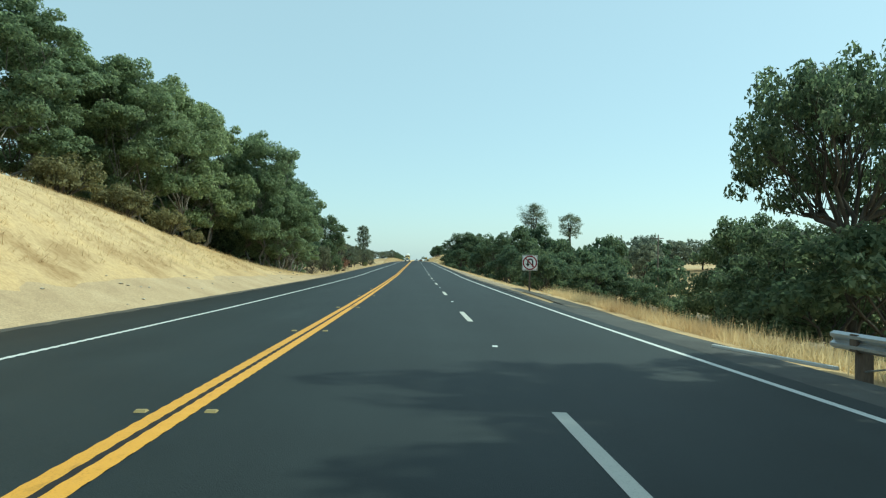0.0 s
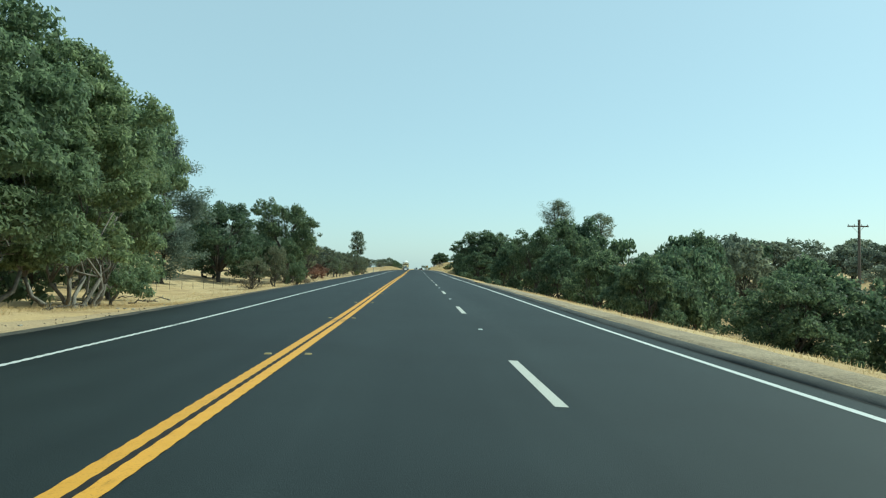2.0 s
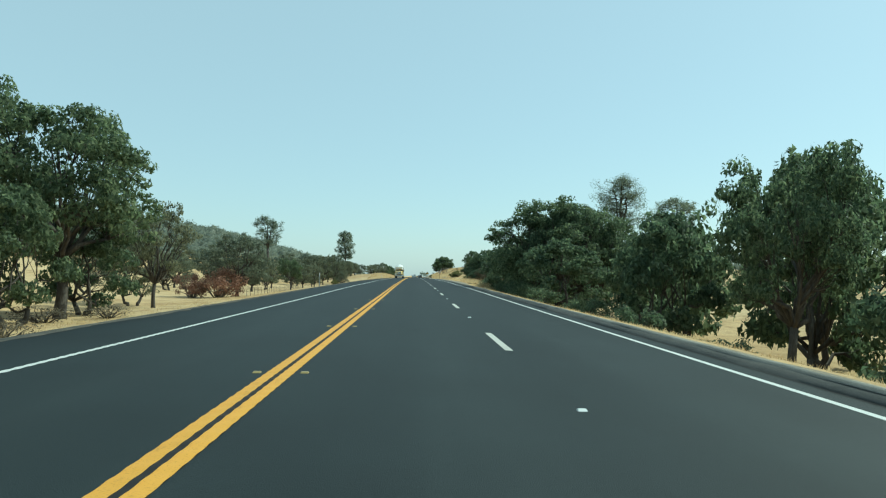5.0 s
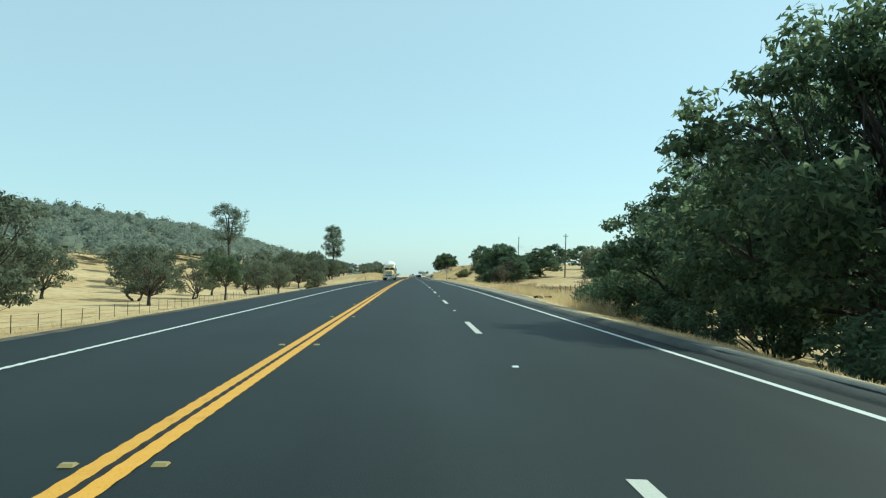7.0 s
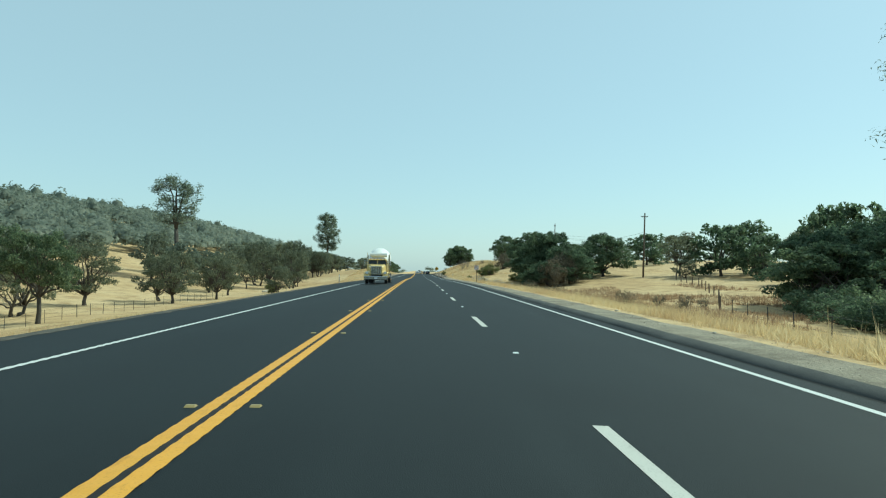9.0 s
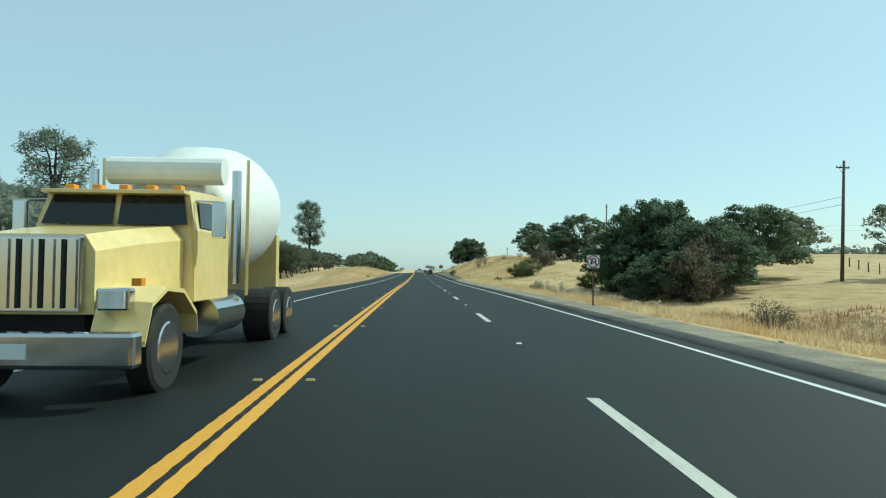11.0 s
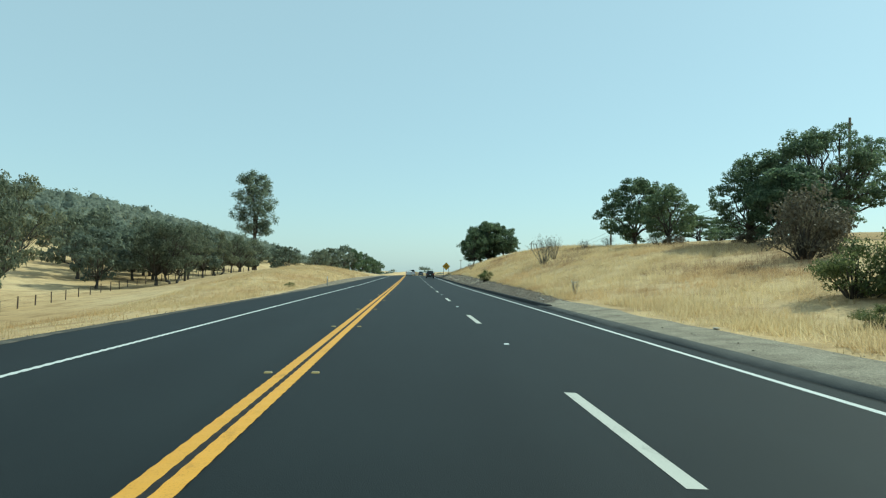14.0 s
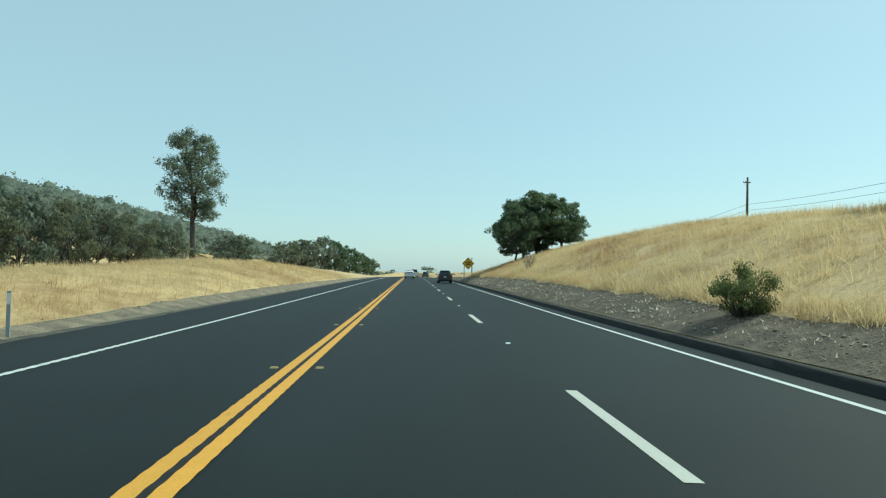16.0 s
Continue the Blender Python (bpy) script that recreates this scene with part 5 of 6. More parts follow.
def far_wood(name, spots, seed, material, label):
    """Woods too far off to count: crowns of leaf sprays round a lumpy inner mass, in one mesh."""
    rng = np.random.default_rng(seed)
    n = 6
    turn = np.arange(n) * 2 * math.pi / n
    rings = [np.stack([np.cos(turn + 0.4 * k) * c, np.sin(turn + 0.4 * k) * c, np.full(n, e)], 1) for k, (c, e) in enumerate(((1.0, -0.1), (0.8, 0.6)))]
    dome = np.concatenate(rings + [np.array([[0, 0, 0.95]])])
    tri = []
    for i in range(n):
        j = (i + 1) % n
        tri += [(i, j, i + n), (j, j + n, i + n), (n + i, n + j, 2 * n)]
    tri = np.array(tri)
    cores, faces, pts, nor = [], [], [], []
    for t, (x, y, h, r) in enumerate(spots):
        at, half = np.array([x, y, gz(x, y) + h * 0.5]), np.array([r, r, h * 0.5])
        cores.append(at + dome * half * rng.uniform(0.42, 0.70, (len(dome), 1)))
        faces.append(tri + t * len(dome))
        cards = 42 if y < 720 else 22
        u = unit(rng, cards)
        u[:, 2] = np.abs(u[:, 2]) * 0.95 - 0.05
        tufts = unit(rng, 9)
        near = np.max(u @ tufts.T, axis=1)          # sprays bulge into tufts
        pts.append(at + u * half * (0.60 + 0.46 * np.clip((near - 0.6) / 0.4, 0, 1) + rng.uniform(-0.04, 0.1, cards))[:, None])
        nor.append(u)
    v, f = leaf_cards(rng, np.concatenate(pts), np.concatenate(nor), 1.55, 1.25, 0.55)
    core = np.concatenate(cores)
    return tagged(new(name, mesh_from(name, np.concatenate([core, v]), np.concatenate([np.concatenate(faces), f + len(core)]), material, True)), label, "woods", kind="stuff")


_r = np.random.default_rng(8)
spots = []
for k in range(4400):
    y = _r.uniform(360, 1480)
    x = -_r.uniform(105, 262 if y > 520 else 300)
    if noise.noise((x * 0.018, y * 0.018, 4)) > -0.40 - 0.35 * (x < -160):
        spots.append((x, y, _r.uniform(6, 11) + 5 * (_r.random() < 0.04), _r.uniform(4.0, 7.0)))
far_wood("hillside_wood", spots, 3, HAZED_FAR_LEAF, "grey-green oak woods on the long hill, haze painted in")
spots = []
for k in range(420):
    y, x = _r.uniform(90, 620), _r.uniform(165, 330)
    if noise.noise((x * 0.02, y * 0.02, 14)) > -0.1:
        spots.append((x, y, _r.uniform(6, 11), _r.uniform(4, 7)))
for k in range(160):
    spots.append((_r.uniform(14, 200) * (1 if _r.random() < 0.5 else -1), _r.uniform(720, 1300), _r.uniform(6, 10), _r.uniform(4, 7)))
far_wood("far_oaks", spots, 4, HAZED_FAR_LEAF, "scattered oak woods beyond the fields, haze painted in")


def dry_grass(name, seed, count, xr, yr, tall, label, keep=None, material=None, upright=0.18, wide=1.0, blades=6):
    """Standing straw: bent, pointed blades on the verge."""
    rng = np.random.default_rng(seed)
    x, y = rng.uniform(*xr, count), rng.uniform(*yr, count)
    dens = np.array([noise.noise((a * 0.35, b * 0.35, seed)) for a, b in zip(x, y)])
    ok = dens > rng.uniform(-0.75, 0.25, count)
    if keep is not None:
        ok &= np.array([keep(a, b) for a, b in zip(x, y)])
    x, y = x[ok], y[ok]
    z = np.array([gz(a, b) for a, b in zip(x, y)])
    n = len(x)
    bx, by = np.repeat(x, blades) + rng.normal(0, 0.11, n * blades), np.repeat(y, blades) + rng.normal(0, 0.11, n * blades)
    bz = np.repeat(z, blades) - 0.05
    h = tall * rng.uniform(0.45, 1.15, n * blades) * np.repeat(rng.uniform(0.6, 1.2, n), blades)
    ang = rng.uniform(0, 2 * math.pi, n * blades)
    lean = np.where(rng.random(n * blades) < upright, rng.uniform(0.1, 0.4, n * blades), rng.uniform(0.5, 1.3, n * blades))
    tip = np.stack([np.cos(ang), np.sin(ang)], 1) * (lean * h)[:, None]
    h = h * np.where(lean < 0.5, 1.0, 0.72)
    w = rng.uniform(0.007, 0.021, n * blades) * wide
    dx, dy = -np.sin(ang) * w, np.cos(ang) * w
    v = np.stack([np.stack([bx - dx, by - dy, bz], 1), np.stack([bx + dx, by + dy, bz], 1), np.stack([bx + tip[:, 0], by + tip[:, 1], bz + h], 1)], axis=1).reshape(-1, 3)
    return tagged(new(name, mesh_from(name, v, np.arange(len(v)).reshape(-1, 3), material or STRAW)), label, "grass", kind="stuff")


dry_grass("dry_grass_bank", 1, 18000, (-24, -10.2), (10, 110), 0.34, "standing golden dry grass on the bank", lambda a, b: a < -10.5 - 0.02 * (60 - b) + 0.9 * noise.noise((a, b * 0.3, 7)), None, 0.15, 0.7)
dry_grass("dry_grass_field", 2, 14000, (-26, -8.5), (110, 430), 0.32, "golden dry grass along the field edge", None, None, 0.3)
dry_grass("dry_grass_rise", 3, 17000, (-22, -8.9), (430, 556), 0.55, "golden dry grass on the low rise", None, None, 0.22, 0.75)
dry_grass("dry_grass_slope", 4, 14000, (9.9, 17), (4, 44), 0.75, "tall golden dry grass on the verge", lambda a, b: a > 10.6 + 0.5 * noise.noise((b * 0.3, 2, 2)), None, 0.25, 0.75)
dry_grass("dry_grass_verge", 5, 20000, (10.3, 26), (225, 420), 0.45, "tall golden dry grass on the verge", None, None, 0.2, 0.8)
dry_grass("dry_grass_fringe", 7, 16000, (10.8, 13.8), (238, 425), 0.66, "tall feathery dry grass behind the gravel", None, None, 0.2, 0.7)
dry_grass("dry_grass_hill", 6, 33000, (10.9, 30), (420, 552), 0.66, "golden dry grass on the cut slope", lambda a, b: a < 22 or b > 440, None, 0.22, 0.75)
dry_grass("dry_grass_tussocks", 13, 6500, (10.5, 15.5), (224, 264), 1.0, "dense waist-high golden dry grass behind the gravel", lambda a, b: noise.noise((a * 0.5, b * 0.16, 9)) > -0.25, None, 0.25, 0.8)
dry_grass("brown_grass", 12, 9000, (19, 46), (286, 350), 0.55, "brown withered grass in the low field", lambda a, b: noise.noise((a * 0.07, b * 0.05, 3)) > -0.15, BROWN_STRAW, 0.4, 2.2)
dry_grass("dry_grass_foot", 15, 22000, (10.0, 12.4), (429, 552), 0.5, "ragged straw along the foot of the cut slope", lambda a, b: abs(a - 8.65 - np.interp(b, (428, 445, 520, 560), (1.8, 2.6, 2.6, 2.0)) + 0.5 * noise.noise((b * 0.6, 3, 1))) < 0.4, None, 0.3, 0.8)
dry_grass("brown_seed_heads", 16, 26000, (11.6, 30), (420, 552), 0.62, "patches of browner seed heads in the dry grass", lambda a, b: noise.noise((a * 0.16, b * 0.07, 8)) > 0.22, BROWN_STRAW, 0.3, 0.7)
dry_grass("straw_scraps", 9, 9000, (8.95, 11.4), (430, 545), 0.14, "scraps of straw and dead leaves lying on the brown soil", None, PALE_STRAW, 0.06, 2.0, 4)
dry_grass("dry_grass_strip", 11, 9000, (9.4, 12.4), (44, 236), 0.17, "low golden dry grass between the kerb and the hollow", None, None, 0.2)

# ---- signs ----
def ring(bm, cx, cz, r0, r1, y0, y1, n=40):
    for k in range(n):
        a0, a1 = 2 * math.pi * k / n, 2 * math.pi * (k + 1) / n
        prism(bm, [(cx + r0 * math.cos(a0), cz + r0 * math.sin(a0)), (cx + r1 * math.cos(a0), cz + r1 * math.sin(a0)), (cx + r1 * math.cos(a1), cz + r1 * math.sin(a1)), (cx + r0 * math.cos(a1), cz + r0 * math.sin(a1))], y0, y1)
    bmesh.ops.remove_doubles(bm, verts=bm.verts, dist=1e-5)
    return bm


def rounded(half, r, n=5):
    pts = []
    for qx, qz, a0 in ((1, 1, 0), (-1, 1, 90), (-1, -1, 180), (1, -1, 270)):
        for k in range(n):
            a = radians(a0 + 90 * k / (n - 1))
            pts.append((qx * (half - r) + r * math.cos(a), qz * (half - r) + r * math.sin(a)))
    return pts


def no_u_turn_sign(x, y, z_mid, base, turn, label, size=1.0):
    """Square white plate with a red ring and slash over a black hooked arrow, on a square timber post."""
    h = 0.455
    s = root("road_sign", pose(x, y, base, 0, 0, turn) @ Matrix.Diagonal((size, size, size, 1)), label, "road sign", "no U-turn signs")
    c = (z_mid - base) / size
    part("post", boxes(((-0.05, 0.0, -0.4), (0.05, 0.10, c + 0.35)), bevel=0.008), WOOD_POST, s, "brown timber post")
    plate = part("plate", prism(bmesh.new(), [(px, pz + c) for px, pz in rounded(h, 0.05)], -0.016, -0.004), SIGN_WHITE, s)
    bm = bmesh.new()
    o, i = rounded(h - 0.022, 0.04), rounded(h - 0.042, 0.03)
    for k in range(len(o)):
        j = (k + 1) % len(o)
        prism(bm, [(o[k][0], o[k][1] + c), (o[j][0], o[j][1] + c), (i[j][0], i[j][1] + c), (i[k][0], i[k][1] + c)], -0.019, -0.015)
    part("border", bm, SIGN_BLACK, plate)
    bm = bmesh.new()
    n = 16
    for k in range(n):
        a0, a1 = math.pi * k / n, math.pi * (k + 1) / n
        prism(bm, [(0.02 + 0.10 * math.cos(a0), c + 0.07 + 0.10 * math.sin(a0)), (0.02 + 0.185 * math.cos(a0), c + 0.07 + 0.185 * math.sin(a0)), (0.02 + 0.185 * math.cos(a1), c + 0.07 + 0.185 * math.sin(a1)), (0.02 + 0.10 * math.cos(a1), c + 0.07 + 0.10 * math.sin(a1))], -0.020, -0.015)
    prism(bm, [(0.12, c + 0.07), (0.205, c + 0.07), (0.205, c - 0.24), (0.12, c - 0.24)], -0.020, -0.015)
    prism(bm, [(-0.165, c + 0.07), (-0.08, c + 0.07), (-0.08, c - 0.06), (-0.165, c - 0.06)], -0.020, -0.015)
    prism(bm, [(-0.255, c - 0.06), (0.01, c - 0.06), (-0.122, c - 0.24)], -0.020, -0.015)
    part("arrow", bm, SIGN_BLACK, plate, "black hooked arrow")
    bm = ring(bmesh.new(), 0, c, 0.352, 0.422, -0.026, -0.015)
    d = 0.035 / math.sqrt(2)
    e = 0.35 / math.sqrt(2)
    prism(bm, [(-e - d, c + e - d), (-e + d, c + e + d), (e + d, c - e + d), (e - d, c - e - d)], -0.0245, -0.0205)
    part("prohibition_ring", bm, SIGN_RED, plate, "red ring and slash")
    for dz in (0.25, -0.25):
        part("bolt", cyl(bmesh.new(), (0, -0.03, c + dz), (0, -0.014, c + dz), 0.012, sides=8), STEEL, plate)
    return s


no_u_turn_sign(9.31, 41.6, 1.26, gz(9.31, 41.6), -3, "white square no U-turn sign on timber post", 1.07)
no_u_turn_sign(9.66, 337.0, 2.4, gz(9.66, 337.0), 2, "weathered no U-turn sign among dry thistles", 0.67)

# yellow diamond warning sign on two posts
w = root("warning_sign", pose(10.25, 553, gz(10.25, 553)), "yellow diamond warning sign on two slim posts", "road sign")
c = 2.8 - gz(10.25, 553)
dm = 0.97
part("plate", prism(bmesh.new(), [(0, c + dm), (-dm, c), (0, c - dm), (dm, c)], -0.02, -0.005), SIGN_YELLOW, w)
bm = bmesh.new()
o, i = dm - 0.04, dm - 0.075
quad = [(0, 1), (-1, 0), (0, -1), (1, 0)]
for k in range(4):
    (ax, az), (bx, bz) = quad[k], quad[(k + 1) % 4]
    prism(bm, [(ax * o, c + az * o), (bx * o, c + bz * o), (bx * i, c + bz * i), (ax * i, c + az * i)], -0.024, -0.019)
part("border", bm, SIGN_BLACK, w)
for dz, hw in ((0.14, 0.34), (-0.12, 0.40)):
    part("lettering_bar", boxes(((-hw, -0.024, c + dz - 0.07), (hw, -0.019, c + dz + 0.07))), SIGN_BLACK, w, "dark bar of small writing")
for dx in (-0.62, 0.62):
    part("post", boxes(((dx - 0.05, 0.0, -0.4), (dx + 0.05, 0.1, c + 0.1)), bevel=0.006), WOOD_POST, w)


def delineator(x, y, height, label, top):
    s = root("delineator_post", pose(x, y, gz(x, y) - 0.02), label, "marker post", "delineator posts")
    part("post", boxes(((-0.05, -0.012, -0.2), (0.05, 0.012, height)), bevel=0.005), PLASTIC_GREY, s)
    part("reflector", boxes(((-0.042, -0.018, height - 0.32), (0.042, -0.011, height - 0.05))), top, s, "pale reflective patch")


delineator(-7.95, 204.0, 1.62, "slim grey roadside marker post with pale reflector", SIGN_WHITE)
delineator(-8.1, 469.2, 1.15, "slim grey roadside marker post with pale reflector", SIGN_WHITE)
delineator(-7.9, 329.0, 1.2, "slim grey roadside marker post with pale reflector", SIGN_WHITE)

# ---- guard rail ----
GX = 9.75
rail = root("guard_rail", pose(0, 0, 0), "galvanised W-beam guard rail on timber posts", "guard rail")


def w_beam(y0, y1, bm):
    prof = [(0.00, 0.155), (-0.03, 0.135), (-0.075, 0.11), (-0.075, 0.06), (-0.03, 0.03), (0.0, 0.0), (-0.03, -0.03), (-0.075, -0.06), (-0.075, -0.11), (-0.03, -0.135), (0.0, -0.155)]
    loops = []
    for y in (y0, y1):
        z = float(road_z(y)) - CROWN * GX + 0.58
        loops.append(([bm.verts.new((GX - 0.13 + dx, y, z + dz)) for dx, dz in prof], [bm.verts.new((GX - 0.125 + dx + 0.006, y, z + dz)) for dx, dz in prof]))
    for k in range(len(prof) - 1):
        bm.faces.new((loops[0][0][k], loops[0][0][k + 1], loops[1][0][k + 1], loops[1][0][k]))
        bm.faces.new((loops[0][1][k], loops[1][1][k], loops[1][1][k + 1], loops[0][1][k + 1]))
    for a, b in loops:
        for k in range(len(prof) - 1):
            bm.faces.new((a[k], b[k], b[k + 1], a[k + 1]))
    return bm


for k in range(9):
    part("rail_beam", w_beam(12.6 - 3.8 * (k + 1), 12.6 - 3.8 * k, bmesh.new()), STEEL, rail)
for k in range(18):
    y = 12.0 - 1.9 * k
    z = float(road_z(y)) - CROWN * GX
    part("rail_post", boxes(((GX - 0.1, y - 0.1, z - 0.5), (GX + 0.1, y + 0.1, z + 0.68)), bevel=0.01), WOOD_POST, rail)
    part("spacer_block", boxes(((GX - 0.2, y - 0.09, z + 0.42), (GX - 0.101, y + 0.09, z + 0.72)), bevel=0.008), WOOD_POST, rail)
bm = bmesh.new()
tube(bm, [(GX - 0.05, 12.0, surf(GX, 12, 0.08)), (GX - 0.08, 10.2, surf(GX, 10.2, 0.5))], [0.014, 0.014], 6)
part("anchor_cable", bm, STEEL, rail)
bm = boxes(((-0.05, 0, 0), (0.05, 2.9, 0.07)), bevel=0.015)
for v in bm.verts:
    v.co.x = 9.75 - 0.31 * v.co.y + v.co.x
    v.co.y = 12.7 + v.co.y
    v.co.z += surf(v.co.x, v.co.y, 0.0)
tagged(new("edge_curb", from_bm("edge_curb", bm, WHITE_LINE)), "thin white edging running to the guard rail", "kerb", kind="structure")

# ---- utility poles and cables ----
POLE_TOPS = []


def utility_pole(x, y, top, arm, lean=0.0, label="weathered timber utility pole with crossarm"):
    base = gz(x, y)
    p = root("utility_pole", pose(x, y, base, 0, lean, 0), label, "utility pole", "utility poles")
    h = top - base
    part("pole", tube(bmesh.new(), [(0, 0, -0.6), (0, 0, h * 0.5), (0, 0, h)], [0.19, 0.16, 0.12], 10), WOOD_POST, p, smooth=True)
    if arm:
        part("crossarm", boxes(((-arm, 0.11, h - 0.75), (arm, 0.22, h - 0.62))), WOOD_POST, p)
        for dx in (-arm * 0.92, -arm * 0.35, arm * 0.35, arm * 0.92):
            part("insulator", tube(bmesh.new(), [(dx, 0.165, h - 0.62), (dx, 0.165, h - 0.55), (dx, 0.165, h - 0.46)], [0.03, 0.055, 0.035], 8), MARKER_WHITE, p)
        part("brace", tube(bmesh.new(), [(-arm * 0.6, 0.16, h - 0.72), (0, 0.14, h - 1.35)], [0.02, 0.02], 5), STEEL, p)
        part("brace", tube(bmesh.new(), [(arm * 0.6, 0.16, h - 0.72), (0, 0.14, h - 1.35)], [0.02, 0.02], 5), STEEL, p)
    tip = p.matrix_basis @ Vector((0, 0, h - 3.7))
    low = p.matrix_basis @ Vector((0, 0, h - 4.5))
    POLE_TOPS.append((tip, low))


utility_pole(47.5, 119.5, 6.8, 1.1)
for row in ((44.9, 371.4, 13.5, 0.7, 1.5), (46.0, 457.6, 17.8, 0.35, 1.5), (46.9, 537.8, 14.9, 0.5, 1.0), (48.0, 640, 13.5, 0.5, 0.5)):
    utility_pole(*row)
utility_pole(30.0, 760, 8.5, 0.8)


def cable(a, b, sag, r=0.022):
    n = 12
    bm = bmesh.new()
    tube(bm, [a.lerp(b, k / n) + Vector((0, 0, -4 * sag * (k / n) * (1 - k / n))) for k in range(n + 1)], [r] * (n + 1), 4)
    tagged(new("overhead_cable", from_bm("overhead_cable", bm, WIRE_MAT)), "thin black overhead cable between timber poles", "cable", "overhead cables")


for a, b in ((POLE_TOPS[1], POLE_TOPS[2]), (POLE_TOPS[2], POLE_TOPS[3]), (POLE_TOPS[3], POLE_TOPS[4])):
    cable(a[0], b[0], 1.8)
    cable(a[1], b[1], 1.9)
for k, z in ((0, 0.0), (1, -1.3)):
    cable(POLE_TOPS[2][k], Vector((118, 470, 14.5 + z)), 1.0)
    cable(POLE_TOPS[0][k], Vector((140, 150, 8.0 + z)), 1.2)


# ---- fences ----
def fence(label, line, step, tall, wire_rows, thick, metal=False, seed=0):
    """Posts along a line over the ground, with sagging strands of wire."""
    rng = np.random.default_rng(seed)
    f = root("fence", pose(0, 0, 0), label, "fence", "field fences")
    pts = []
    for (x0, y0), (x1, y1) in zip(line, line[1:]):
        n = max(1, round(math.hypot(x1 - x0, y1 - y0) / step))
        pts += [(x0 + (x1 - x0) * k / n, y0 + (y1 - y0) * k / n) for k in range(n)]
    pts.append(line[-1])
    tops = []
    for x, y in pts:
        z, h, r = gz(x, y), tall * rng.uniform(0.9, 1.1), thick * rng.uniform(0.8, 1.2)
        dx, dy = rng.uniform(-0.05, 0.05, 2)
        part("fence_post", tube(bmesh.new(), [(x, y, z - 0.4), (x + dx, y + dy, z + h)], [r, r * 0.9], 4 if metal else 7), WIRE_MAT if metal else WOOD_POST, f)
        tops.append((x + dx, y + dy, z, h))
    for wv in range(wire_rows):
        t = 0.35 + 0.6 * wv / max(1, wire_rows - 1)
        part("strand", tube(bmesh.new(), [(x, y, z + h * t) for x, y, z, h in tops], [0.007] * len(tops), 3), WIRE_MAT, f)
    return f


fence("thin steel-post wire fence across dry grass", [(-33, 118), (-28.3, 157), (-30, 170)], 3.2, 1.15, 3, 0.025, True, 1)
fence("thin steel-post wire fence across dry grass", [(-21.0, 226), (-22.5, 245), (-27, 280), (-33, 330), (-35, 372)], 3.4, 1.15, 3, 0.028, True, 2)
fence("dark timber-post wire fence below the road", [(-32, 425), (-35.5, 440), (-39, 463), (-44, 500), (-46, 540), (-44, 585)], 4.2, 1.2, 3, 0.075, False, 3)
fence("timber-post wire fence in the hollow", [(30, 66), (39.8, 97.8), (52, 120), (62, 150)], 4.2, 1.15, 3, 0.07, False, 4)
fence("dark timber-post fence in golden grass", [(28, 305), (36, 322), (44, 345), (47.5, 362), (60, 392)], 4.6, 1.2, 3, 0.075, False, 5)
fence("leaning steel-post wire fence by the oaks", [(15.5, 228), (16.5, 250), (20, 278), (28, 305)], 5.5, 1.1, 2, 0.03, True, 6)

# ---- litter on the verges ----
bm = bmesh.new()
tube(bm, [(-1.5, 0, 0.22), (-0.5, 0.05, 0.24), (0.6, 0, 0.23), (1.5, -0.04, 0.2)], [0.17, 0.19, 0.18, 0.14], 12)
pipe = root("fallen_log", pose(-31.7, 394.0, gz(-31.7, 394.0), 0, 0, 50) @ Matrix.Diagonal((1.05, 1.1, 1.1, 1)), "bleached fallen log lying in dry grass", "log")
part("log", bm, surface("bleached_wood", [(0.3, (0.45, 0.41, 0.34)), (0.7, (0.62, 0.58, 0.5))], 3, 30, 0.9, stretch=(0.2, 1, 1)), pipe, smooth=True)

lump = root("tyre_scrap", pose(10.6, 235.5, gz(10.6, 235.5) + 0.03, 0, 0, 15), "strip of shredded black tyre on the gravel", "litter")
bm = bmesh.new()
rng_ = np.random.default_rng(9)
pts = [(-0.55 + 0.12 * k, 0.10 * math.sin(k * 1.3), 0.07 + 0.05 * math.sin(k * 0.9)) for k in range(11)]
tube(bm, pts, [0.05 + 0.06 * rng_.random() for _ in pts], 7)
part("tread", bm, LOG_MAT, lump)

board = root("road_debris", pose(9.9, 39.9, gz(9.9, 39.9) + 0.06, 8, 12, 35), "broken yellow and white marker panel lying by the sign", "litter")
part("panel", boxes(((-0.6, -0.14, 0.0), (0.6, 0.14, 0.025)), bevel=0.006), SIGN_WHITE, board)
part("stripe", boxes(((-0.3, -0.141, 0.0255), (0.25, 0.141, 0.03))), SIGN_YELLOW, board, "faded yellow patch")
part("stake", boxes(((0.6, -0.03, 0.0), (1.4, 0.03, 0.04))), WOOD_POST, board, "dark broken stake")

splinter = root("broken_board", pose(9.15, 431.3, gz(9.15, 431.3) + 0.05, 0, 6, 62), "pale broken strip of wood on the verge", "litter")
part("board", boxes(((-0.32, -0.035, 0.0), (0.32, 0.035, 0.03)), bevel=0.006), SIGN_WHITE, splinter)

